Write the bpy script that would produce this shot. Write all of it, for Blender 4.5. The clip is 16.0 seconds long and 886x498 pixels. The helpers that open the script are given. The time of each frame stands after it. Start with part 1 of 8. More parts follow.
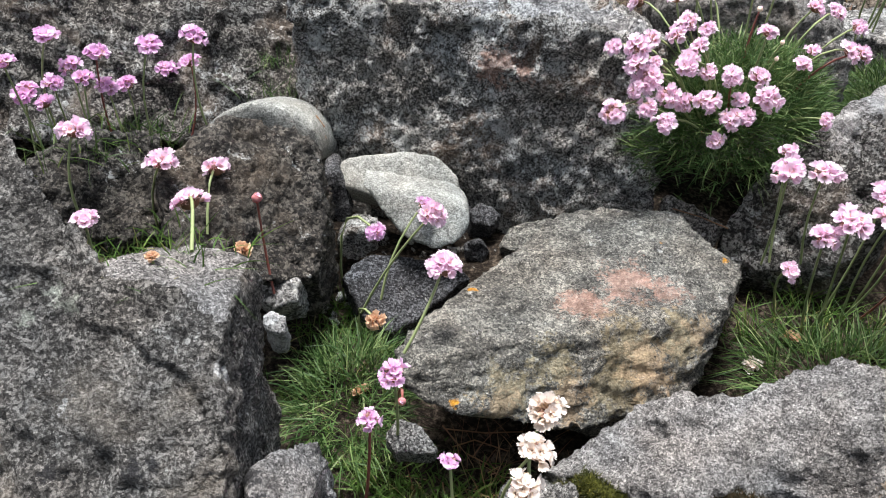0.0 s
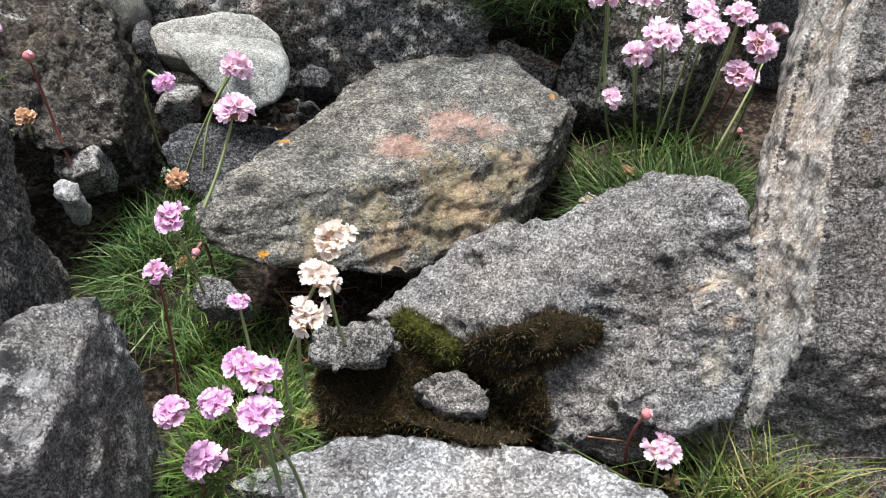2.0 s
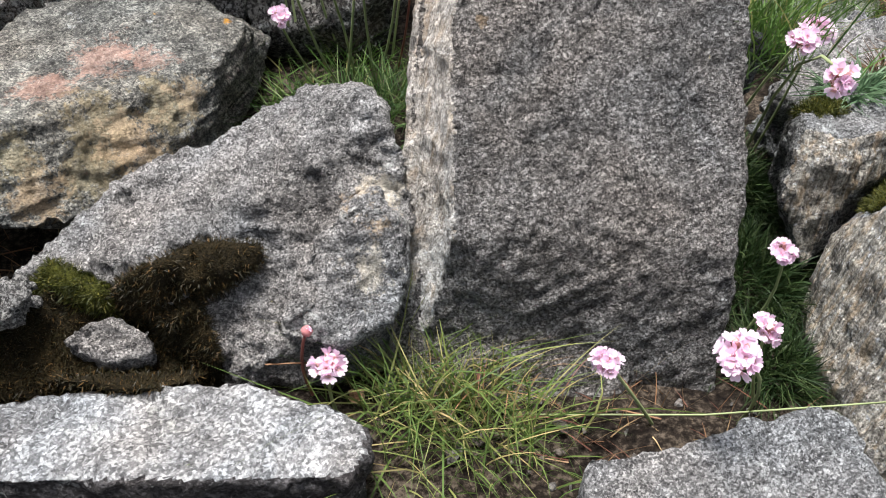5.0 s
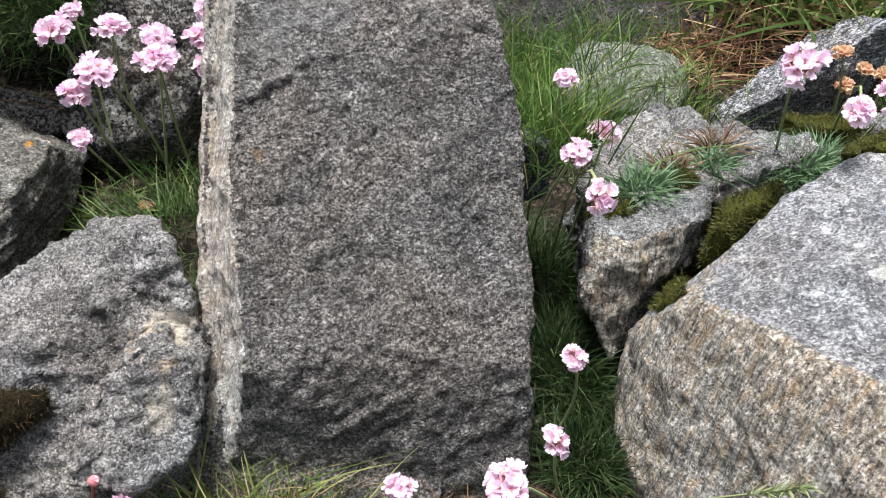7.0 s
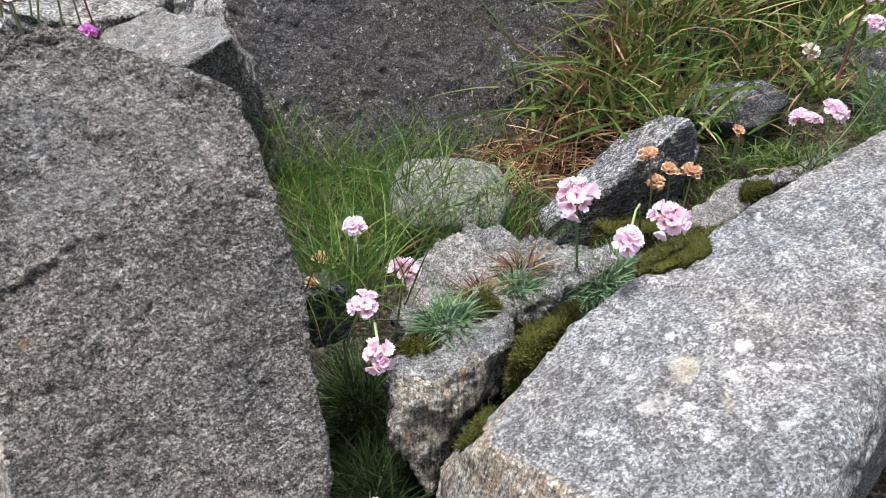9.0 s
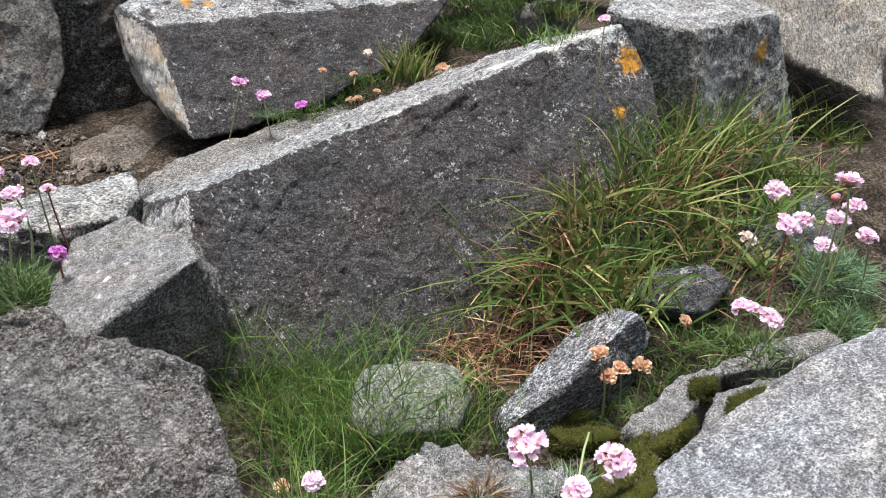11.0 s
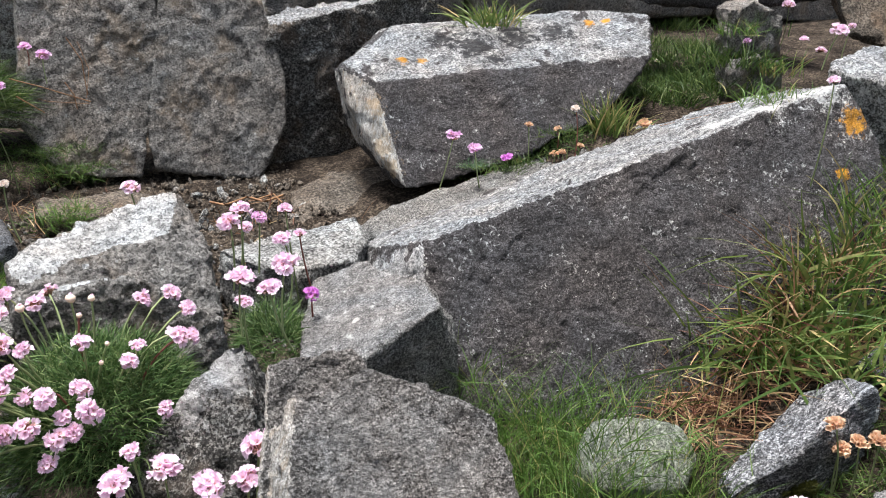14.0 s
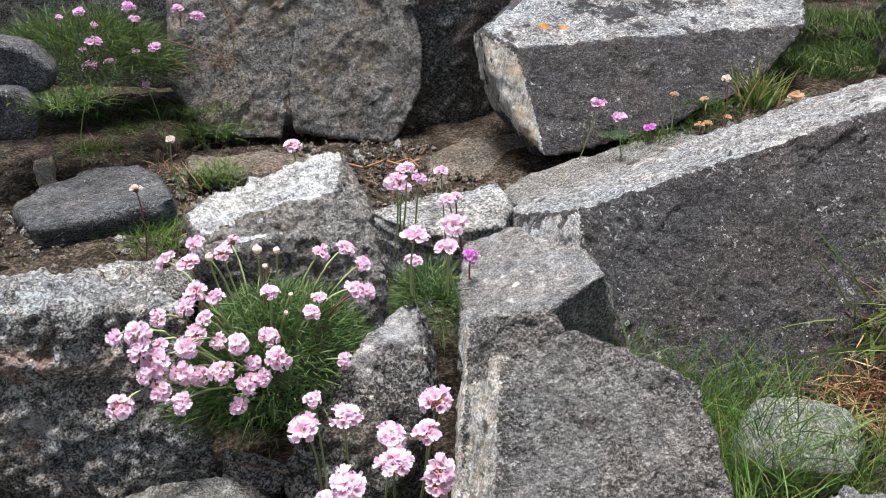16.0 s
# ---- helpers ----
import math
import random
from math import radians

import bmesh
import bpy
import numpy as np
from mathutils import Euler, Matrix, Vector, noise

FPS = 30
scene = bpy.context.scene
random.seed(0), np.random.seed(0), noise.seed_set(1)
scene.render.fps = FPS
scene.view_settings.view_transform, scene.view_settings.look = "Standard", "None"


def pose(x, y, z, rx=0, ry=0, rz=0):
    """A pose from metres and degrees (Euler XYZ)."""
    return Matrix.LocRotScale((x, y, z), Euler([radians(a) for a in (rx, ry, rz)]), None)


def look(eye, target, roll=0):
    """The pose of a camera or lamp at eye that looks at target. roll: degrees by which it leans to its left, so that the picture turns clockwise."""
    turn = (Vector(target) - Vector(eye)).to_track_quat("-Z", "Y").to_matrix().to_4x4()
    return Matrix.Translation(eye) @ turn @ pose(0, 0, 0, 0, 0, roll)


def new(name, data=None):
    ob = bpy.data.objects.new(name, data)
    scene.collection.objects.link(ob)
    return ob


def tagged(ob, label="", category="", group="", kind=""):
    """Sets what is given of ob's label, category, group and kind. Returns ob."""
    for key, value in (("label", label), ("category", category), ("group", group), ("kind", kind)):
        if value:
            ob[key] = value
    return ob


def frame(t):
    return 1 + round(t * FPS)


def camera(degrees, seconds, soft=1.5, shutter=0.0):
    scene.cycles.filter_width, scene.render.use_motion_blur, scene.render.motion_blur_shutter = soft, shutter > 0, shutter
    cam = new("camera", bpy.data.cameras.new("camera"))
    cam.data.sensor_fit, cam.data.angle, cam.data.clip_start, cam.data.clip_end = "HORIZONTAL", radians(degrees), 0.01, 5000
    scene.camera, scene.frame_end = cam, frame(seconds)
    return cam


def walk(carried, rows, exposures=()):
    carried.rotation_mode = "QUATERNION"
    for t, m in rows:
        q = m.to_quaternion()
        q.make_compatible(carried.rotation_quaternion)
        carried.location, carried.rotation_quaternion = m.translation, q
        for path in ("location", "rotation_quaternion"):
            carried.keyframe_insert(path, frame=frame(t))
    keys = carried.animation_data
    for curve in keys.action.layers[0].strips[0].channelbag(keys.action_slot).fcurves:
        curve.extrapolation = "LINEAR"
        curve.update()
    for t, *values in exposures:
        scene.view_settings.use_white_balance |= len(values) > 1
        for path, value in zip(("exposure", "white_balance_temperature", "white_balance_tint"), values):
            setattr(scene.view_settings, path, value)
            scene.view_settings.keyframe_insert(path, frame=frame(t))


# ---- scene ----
cam = camera(56.9, 16.0, soft=1.0)
METRES, EYE, TILT, LEAN, TURN = 0.75, 0.48, -32.0, -1.0, 0.0
ROWS = [
    (0.0, 0.0, 0.0, 0.0, -0.0, 0.0, -0.0),
    (0.5, 0.0124, 0.0027, -0.0173, -0.4, -1.22, 0.35),
    (1.0, 0.0351, 0.0123, -0.0344, -1.26, -2.76, 1.48),
    (1.5, 0.0696, 0.0198, -0.0541, -3.2, -4.34, 3.1),
    (2.0, 0.1064, 0.0261, -0.0735, -5.5, -6.21, 4.83),
    (2.5, 0.1541, 0.0225, -0.0947, -8.43, -7.75, 6.16),
    (3.0, 0.1814, 0.0265, -0.1059, -10.99, -9.0, 7.34),
    (3.5, 0.2073, 0.0271, -0.1252, -12.95, -10.08, 8.56),
    (6.0, 0.3153, 0.0136, -0.1233, -19.43, -10.93, 12.06),
    (6.5, 0.3464, 0.0039, -0.1069, -21.35, -9.86, 13.03),
    (7.0, 0.3749, -0.0108, -0.0913, -23.12, -8.8, 13.48),
    (7.5, 0.3877, -0.0189, -0.0795, -24.86, -7.95, 14.11),
    (8.0, 0.421, -0.0294, -0.0742, -26.71, -7.28, 15.07),
    (8.5, 0.4464, -0.0389, -0.0636, -28.46, -6.78, 16.19),
    (9.0, 0.4796, -0.0587, -0.0471, -30.43, -6.15, 17.53),
    (11.5, 0.509, -0.1226, 0.0987, -32.51, 2.76, 19.17),
    (12.0, 0.4803, -0.1198, 0.1158, -30.37, 4.69, 18.4),
    (12.5, 0.4526, -0.1192, 0.13, -28.13, 5.96, 17.44),
    (13.0, 0.4227, -0.1156, 0.1375, -26.01, 6.68, 16.55),
    (13.5, 0.4038, -0.113, 0.1374, -24.14, 7.1, 15.98),
    (14.0, 0.3772, -0.0988, 0.1295, -22.69, 6.97, 15.52),
    (14.5, 0.3468, -0.0882, 0.1289, -21.12, 6.55, 15.07),
    (15.0, 0.3249, -0.0752, 0.1223, -19.57, 6.06, 14.38),
    (15.5, 0.2936, -0.0684, 0.1317, -17.94, 6.05, 13.39),
    (16.0, 0.2759, -0.0593, 0.1456, -16.59, 6.49, 12.53),
]
walk(cam, [(t, pose(0, 0, EYE, TILT, LEAN, TURN) @ pose(METRES * x, METRES * y, METRES * z, 90 + pitch, roll, yaw)) for t, x, y, z, yaw, pitch, roll in ROWS])

# ---- light: bright overcast sky, a soft sun high on the left ----
SUN_FROM = Vector((-0.06, 0.08, 0.98)).normalized()
world = bpy.data.worlds.new("sky")
scene.world = world
world.use_nodes = True
wn = world.node_tree.nodes
sky = wn.new("ShaderNodeTexSky")
sky.sky_type = "NISHITA"
sky.sun_disc = False
sky.sun_elevation = math.asin(SUN_FROM.z)
sky.sun_rotation = math.atan2(SUN_FROM.x, SUN_FROM.y)
sky.dust_density = 4.0
pale = wn.new("ShaderNodeHueSaturation")
pale.inputs["Saturation"].default_value = 0.6
world.node_tree.links.new(sky.outputs["Color"], pale.inputs["Color"])
world.node_tree.links.new(pale.outputs["Color"], wn["Background"].inputs["Color"])
wn["Background"].inputs["Strength"].default_value = 0.08
sun = new("sun", bpy.data.lights.new("sun", "SUN"))
sun.data.energy, sun.data.angle, sun.data.color = 3.6, radians(17), (1.0, 0.975, 0.985)
sun.matrix_world = look(tuple(SUN_FROM * 5), (0, 0, 0))
scene.view_settings.exposure = 1.2

# ---- materials ----
class Nodes:
    """A small builder for node materials."""

    def __init__(self, name):
        self.mat = bpy.data.materials.new(name)
        self.mat.use_nodes = True
        self.tree = self.mat.node_tree
        self.bsdf = self.tree.nodes["Principled BSDF"]
        self.coord = self.tree.nodes.new("ShaderNodeTexCoord").outputs["Object"]

    def add(self, kind, **values):
        node = self.tree.nodes.new(kind)
        for key, value in values.items():
            node.inputs[key.replace("_", " ")].default_value = value
        return node

    def link(self, a, b):
        self.tree.links.new(a, b)

    def noise(self, scale, detail=4.0, rough=0.6, vector=None, distort=0.0):
        n = self.add("ShaderNodeTexNoise", Scale=scale, Detail=detail, Roughness=rough, Distortion=distort)
        self.link(vector or self.coord, n.inputs["Vector"])
        return n.outputs["Fac"]

    def ramp(self, fac, stops):
        n = self.tree.nodes.new("ShaderNodeValToRGB")
        while len(n.color_ramp.elements) < len(stops):
            n.color_ramp.elements.new(0.5)
        for e, (p, c) in zip(n.color_ramp.elements, stops):
            e.position = p
            e.color = (*c, 1) if isinstance(c, tuple) else (c, c, c, 1)
        self.link(fac, n.inputs["Fac"])
        return n.outputs["Color"]

    def mix(self, fac, a, b, how="MIX"):
        n = self.tree.nodes.new("ShaderNodeMix")
        n.data_type, n.blend_type = "RGBA", how
        for value, socket in ((fac, n.inputs[0]), (a, n.inputs[6]), (b, n.inputs[7])):
            if isinstance(value, (int, float)):
                socket.default_value = value if socket.type == "VALUE" else (value, value, value, 1)
            elif isinstance(value, tuple):
                socket.default_value = (*value, 1)
            else:
                self.link(value, socket)
        return n.outputs[2]

    def math(self, op, a, b=0.0):
        n = self.tree.nodes.new("ShaderNodeMath")
        n.operation = op
        for value, socket in ((a, n.inputs[0]), (b, n.inputs[1])):
            if isinstance(value, (int, float)):
                socket.default_value = value
            else:
                self.link(value, socket)
        return n.outputs[0]

    def crystals(self, scale):
        """Random grey for each small grain."""
        n = self.add("ShaderNodeTexVoronoi", Scale=scale, Randomness=1.0)
        self.link(self.coord, n.inputs["Vector"])
        grey = self.tree.nodes.new("ShaderNodeSeparateColor")
        self.link(n.outputs["Color"], grey.inputs["Color"])
        return grey.outputs[0]

    def stretched(self, turn, scale):
        n = self.tree.nodes.new("ShaderNodeMapping")
        n.inputs["Rotation"].default_value = [radians(a) for a in turn]
        n.inputs["Scale"].default_value = scale
        self.link(self.coord, n.inputs["Vector"])
        return n.outputs["Vector"]

    def bump(self, height, depth, strength=1.0):
        n = self.add("ShaderNodeBump", Strength=strength, Distance=depth)
        self.link(height, n.inputs["Height"])
        self.link(n.outputs["Normal"], self.bsdf.inputs["Normal"])

    def finish(self, colour, rough=0.8, spec=0.3):
        if isinstance(colour, tuple):
            self.bsdf.inputs["Base Color"].default_value = (*colour, 1)
        else:
            self.link(colour, self.bsdf.inputs["Base Color"])
        self.bsdf.inputs["Roughness"].default_value = rough
        self.bsdf.inputs["Specular IOR Level"].default_value = spec
        return self.mat


# kinds of stone: dark, middle and light grains, then grain and patch density, bands (turn, stretch), warm tint, pale crust
STONES = {
    "slab": ((0.044, 0.04, 0.036), (0.157, 0.146, 0.133), (0.43, 0.406, 0.376), 640, 40, None, None, 0.0),
    "grey": ((0.04, 0.038, 0.035), (0.135, 0.13, 0.118), (0.4, 0.385, 0.35), 680, 26, None, None, 0.03),
    "rough": ((0.036, 0.034, 0.031), (0.108, 0.102, 0.092), (0.33, 0.316, 0.285), 560, 22, None, (0.24, 0.21, 0.17), 0.08),
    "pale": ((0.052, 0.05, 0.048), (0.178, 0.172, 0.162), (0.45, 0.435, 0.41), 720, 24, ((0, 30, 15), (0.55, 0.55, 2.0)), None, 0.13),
    "band": ((0.04, 0.038, 0.033), (0.142, 0.138, 0.12), (0.38, 0.36, 0.3), 620, 20, ((10, 18, 0), (0.35, 0.35, 2.6)), None, 0.04),
    "dark": ((0.026, 0.025, 0.022), (0.155, 0.146, 0.13), (0.5, 0.485, 0.44), 520, 24, None, (0.33, 0.23, 0.16), 0.36),
    "pebble": ((0.15, 0.15, 0.13), (0.27, 0.27, 0.238), (0.42, 0.42, 0.375), 950, 16, None, None, 0.0),
    "black": ((0.016, 0.016, 0.017), (0.05, 0.051, 0.053), (0.2, 0.2, 0.203), 620, 30, ((20, 35, 0), (0.4, 0.4, 2.4)), None, 0.06),
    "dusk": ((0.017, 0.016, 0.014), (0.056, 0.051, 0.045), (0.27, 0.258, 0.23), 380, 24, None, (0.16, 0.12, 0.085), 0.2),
    "umber": ((0.012, 0.011, 0.0095), (0.046, 0.041, 0.034), (0.16, 0.145, 0.12), 360, 22, None, (0.1, 0.075, 0.05), 0.06),
    "chalk": ((0.085, 0.085, 0.087), (0.205, 0.204, 0.203), (0.5, 0.495, 0.485), 560, 24, ((0, 30, 15), (0.55, 0.55, 2.0)), None, 0.16),
    "earth": ((0.035, 0.028, 0.021), (0.11, 0.09, 0.068), (0.25, 0.21, 0.165), 320, 16, None, (0.2, 0.14, 0.09), 0.0),
    "slate": ((0.03, 0.031, 0.034), (0.1, 0.102, 0.106), (0.4, 0.4, 0.4), 620, 30, ((0, -20, 0), (0.25, 3.0, 3.0)), None, 0.06),
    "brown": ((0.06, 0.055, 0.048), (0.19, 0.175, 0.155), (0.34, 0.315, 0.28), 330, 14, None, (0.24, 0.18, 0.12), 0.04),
    "lichen": ((0.05, 0.048, 0.045), (0.18, 0.175, 0.16), (0.46, 0.45, 0.42), 340, 24, None, None, 0.34),
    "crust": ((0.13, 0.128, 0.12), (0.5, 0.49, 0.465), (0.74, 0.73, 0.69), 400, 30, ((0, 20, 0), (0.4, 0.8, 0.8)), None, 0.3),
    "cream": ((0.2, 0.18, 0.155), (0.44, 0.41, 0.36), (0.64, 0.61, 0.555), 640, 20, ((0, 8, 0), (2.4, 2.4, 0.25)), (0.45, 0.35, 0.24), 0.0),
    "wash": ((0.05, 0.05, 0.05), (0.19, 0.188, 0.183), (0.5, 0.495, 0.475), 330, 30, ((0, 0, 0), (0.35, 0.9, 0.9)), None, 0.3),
    "green": ((0.1, 0.11, 0.08), (0.21, 0.22, 0.165), (0.34, 0.35, 0.28), 420, 20, None, None, 0.05),
    "stripe": ((0.11, 0.094, 0.075), (0.34, 0.302, 0.245), (0.66, 0.6, 0.5), 560, 22, ((0, 14, 0), (4.0, 4.0, 0.12)), (0.5, 0.35, 0.2), 0.0),
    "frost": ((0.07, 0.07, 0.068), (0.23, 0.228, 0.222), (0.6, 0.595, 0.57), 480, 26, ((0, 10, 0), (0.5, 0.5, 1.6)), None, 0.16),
    "tawny": ((0.14, 0.126, 0.105), (0.27, 0.247, 0.212), (0.5, 0.465, 0.405), 320, 20, ((0, 4, 0), (3.0, 3.0, 0.25)), (0.5, 0.4, 0.28), 0.0),
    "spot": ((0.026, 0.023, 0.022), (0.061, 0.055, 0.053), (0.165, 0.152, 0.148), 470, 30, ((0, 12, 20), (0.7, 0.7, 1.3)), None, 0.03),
}
# bloom is no lichen: it puts light on the slab's upper face into colour
CRUSTS = {
    "white": (0.7, 0.69, 0.65), "pale": (0.48, 0.47, 0.45), "cream": (0.6, 0.54, 0.43), "tan": (0.5, 0.37, 0.23), "pink": (0.46, 0.27, 0.2),
    "ochre": (0.33, 0.275, 0.16), "orange": (0.66, 0.3, 0.02), "black": (0.03, 0.03, 0.032), "sage": (0.5, 0.53, 0.44), "bloom": (0.4, 0.39, 0.37),
}


# how thickly small white lichens dot each kind
SPECKS = {"spot": 1.0, "dark": 0.9, "dusk": 0.8, "slab": 0.35, "grey": 0.3, "rough": 0.5, "chalk": 1.0, "pale": 0.3, "brown": 0.4, "slate": 0.4, "lichen": 1.0, "black": 0.5}


def stone(kind, patches=()):
    """Speckled gneiss: fine grain, cloudy patches, optional bands, a warm tint and pale crusts; patches are lichens and
    mineral stains at their own places (x, y, z, radius, colour), and bloom, which paints the slab's upper face lighter."""
    dark, mid, light, grain, patch, bands, tint, lichen = STONES[kind]
    n = Nodes(kind + "_gneiss")
    fine = n.noise(grain, 2.0, 0.8)
    middle = n.noise(grain * 0.42, 4.0, 0.75, distort=0.3)
    cloud = n.noise(patch, 6.0, 0.65)
    if bands:
        banded = n.noise(90.0, 5.0, 0.75, n.stretched(*bands), 0.3)
        middle = n.math("ADD", n.math("MULTIPLY", middle, 0.3), n.math("MULTIPLY", banded, 0.7))
    height = n.math("ADD", n.math("MULTIPLY", fine, 0.4), n.math("MULTIPLY", middle, 0.6))
    cells = n.crystals(grain * 1.15)
    tone = n.math("ADD", n.math("MULTIPLY", height, 0.84), n.math("MULTIPLY", cloud, 0.16))
    tone = n.math("ADD", tone, n.math("MULTIPLY", n.math("SUBTRACT", cells, 0.5), 0.2))
    calm = kind in ("frost", "wash", "chalk", "stripe", "cream", "tawny", "crust")
    wide = {"slab": 0.14, "brown": 0.12, "earth": 0.1, "spot": 0.12, "wash": 0.13, "cream": 0.14, "pale": 0.13, "band": 0.14, "crust": 0.14, "rough": 0.1, "slate": 0.09, "stripe": 0.15, "chalk": 0.13, "frost": 0.15}.get(kind, 0.095)
    colour = n.ramp(tone, [(0.5 - wide, dark), (0.5, mid), (0.5 + wide, light)])
    flecks = n.ramp(n.noise(grain * 0.7, 2.0, 0.6, distort=0.6), [(0.6, 0.0), (0.68, 1.0)])
    colour = n.mix(n.mix({"spot": 0.25, "slab": 0.35, "brown": 0.2, "earth": 0.2, "rough": 0.3}.get(kind, 0.55), 0.0, flecks), colour, tuple(min(0.8, c * 1.7) for c in light))
    # dark specks: the shade of small cavities, painted without any relief
    pit_shade = n.ramp(n.noise(grain * 0.45, 4.0, 0.7, distort=0.9), [(0.34, 1.0), (0.41, 0.0)])
    colour = n.mix(n.mix(0.3 if calm else 0.8, 0.0, pit_shade), colour, tuple(c * 0.4 for c in dark))
    if bands and kind in ("band", "stripe", "tawny", "slate", "cream"):
        colour = n.mix(1.0, colour, n.ramp(banded, [(0.38, 0.5), (0.5, 1.0), (0.62, 1.4)] if kind == "stripe" else [(0.36, 0.45), (0.5, 1.0), (0.62, 1.7)] if kind == "slate" else [(0.36, 0.62), (0.5, 1.0), (0.62, 1.3)]), "MULTIPLY")
    grainy = n.ramp(height, [(0.4, 0.45), (0.58, 1.25)])
    if tint:
        where = n.ramp(n.noise(50.0, 3.0, 0.5, n.stretched(*bands)) if bands else n.noise(13.0, 4.0, 0.6, distort=0.5), [(0.52, 0.0), (0.66, 0.6)])
        colour = n.mix(where, colour, n.mix(1.0, tint, grainy, "MULTIPLY"))
    if lichen:
        edge = n.math("ADD", n.math("MULTIPLY", n.noise(38.0, 6.0, 0.75, distort=0.3), 0.7), n.math("MULTIPLY", n.noise(260.0, 3.0, 0.75), 0.3))
        where = n.ramp(edge, [(0.6 - 0.2 * lichen, 0.0), (0.64 - 0.2 * lichen, 0.8)])
        colour = n.mix(where, colour, n.mix(1.0, (0.55, 0.55, 0.51), grainy, "MULTIPLY"))
    specks = SPECKS.get(kind, 0.0)
    if specks:
        where = n.math("ADD", n.math("MULTIPLY", n.noise(150.0, 3.0, 0.6, distort=0.5), 0.62), n.math("MULTIPLY", n.noise(16.0, 3.0, 0.6), 0.38))
        colour = n.mix(n.ramp(where, [(0.66 - 0.06 * specks, 0.0), (0.685 - 0.06 * specks, 0.75)]), colour, n.mix(1.0, (0.6, 0.59, 0.55), grainy, "MULTIPLY"))
    if patches:
        ragged = n.math("ADD", n.math("MULTIPLY", n.noise(60.0, 6.0, 0.75), 4.2), n.math("MULTIPLY", n.noise(330.0, 3.0, 0.7), 2.0))
    for x, y, z, radius, crust in patches:
        put = n.tree.nodes.new("ShaderNodeVectorMath")
        put.operation = "DISTANCE"
        n.link(n.coord, put.inputs[0])
        put.inputs[1].default_value = (x, y, z)
        far = n.math("ADD", n.math("MULTIPLY", put.outputs["Value"], 1 / radius), n.math("SUBTRACT", ragged, 3.1))
        where = n.ramp(far, [(0.55, 0.92 if crust in ("orange", "white", "black") else 0.4 if crust == "bloom" else 0.62 if crust == "pink" else 0.7), (1.1, 0.0)])
        colour = n.mix(where, colour, n.mix(0.75, CRUSTS[crust], n.mix(1.0, CRUSTS[crust], grainy, "MULTIPLY")))
    warm = n.ramp(n.noise(9.0, 4.0, 0.6, distort=0.4), [(0.35, (0.93, 1.0, 1.07)), (0.65, (1.03, 1.0, 0.98))])
    colour = n.mix(1.0, colour, warm, "MULTIPLY")
    blotch = n.mix(0.35 if kind in ("stripe", "cream", "tawny") else 1.0, (1.0, 1.0, 1.0), n.ramp(n.noise(125.0, 5.0, 0.7, distort=0.3), [(0.36, 0.74), (0.5, 1.0), (0.64, 1.26)]))
    colour = n.mix(1.0, colour, blotch, "MULTIPLY")
    colour = n.mix(1.0, colour, n.ramp(n.noise(48.0, 7.0, 0.72), [(0.34, 0.8), (0.52, 1.0), (0.68, 1.2)]), "MULTIPLY")
    colour = n.mix(1.0, colour, n.ramp(n.noise(15.0, 5.0, 0.65, distort=0.6), [(0.36, 0.84), (0.5, 1.0), (0.66, 1.16)]), "MULTIPLY")
    relief = n.math("ADD", n.noise(330.0, 5.0, 0.7), n.math("MULTIPLY", n.noise(110.0, 5.0, 0.7, distort=0.3), {"slab": 2.6, "spot": 1.6, "dark": 1.5, "rough": 1.5}.get(kind, 0.8)))
    n.bump(n.math("ADD", n.math("MULTIPLY", cells, 0.25), relief), {"slab": 0.0095, "rough": 0.0075, "spot": 0.008, "pebble": 0.002, "frost": 0.004}.get(kind, 0.0055), 1.0)
    return n.finish(colour, 0.8, 0.3)


def soil_material():
    n = Nodes("dark_soil")
    a, b = n.noise(190.0, 6.0, 0.75), n.noise(22.0, 4.0, 0.6)
    colour = n.ramp(n.math("ADD", n.math("MULTIPLY", a, 0.7), n.math("MULTIPLY", b, 0.3)), [(0.4, (0.008, 0.006, 0.005)), (0.5, (0.03, 0.023, 0.017)), (0.6, (0.15, 0.12, 0.09))])
    n.bump(a, 0.006)
    return n.finish(colour, 0.95, 0.1)


M_SOIL = soil_material()

# ---- geometry helpers ----
def linked(name, bm, material, parent=None, label="", smooth=True):
    me = bpy.data.meshes.new(name)
    bm.to_mesh(me)
    bm.free()
    me.polygons.foreach_set("use_smooth", [smooth] * len(me.polygons))
    me.materials.append(material)
    ob = new(name, me)
    if parent:
        ob.parent = parent
    return tagged(ob, label)


def lattice_noise(points, scale, seed):
    """Value noise for many points at once, about -1 to 1."""
    q = points * scale + seed * 17.31
    base = np.floor(q).astype(np.int64)
    f = q - base
    f = f * f * (3 - 2 * f)
    total = np.zeros(len(q))
    for dx in (0, 1):
        for dy in (0, 1):
            for dz in (0, 1):
                i, j, k = base[:, 0] + dx, base[:, 1] + dy, base[:, 2] + dz
                h = (i * 374761393 + j * 668265263 + k * 2147483647 + seed * 974711) & 0xFFFFFFFF
                h = ((h ^ (h >> 13)) * 1274126177) & 0xFFFFFFFF
                v = ((h ^ (h >> 16)) & 0xFFFF) / 32767.5 - 1
                w = (f[:, 0] if dx else 1 - f[:, 0]) * (f[:, 1] if dy else 1 - f[:, 1]) * (f[:, 2] if dz else 1 - f[:, 2])
                total += v * w
    return total


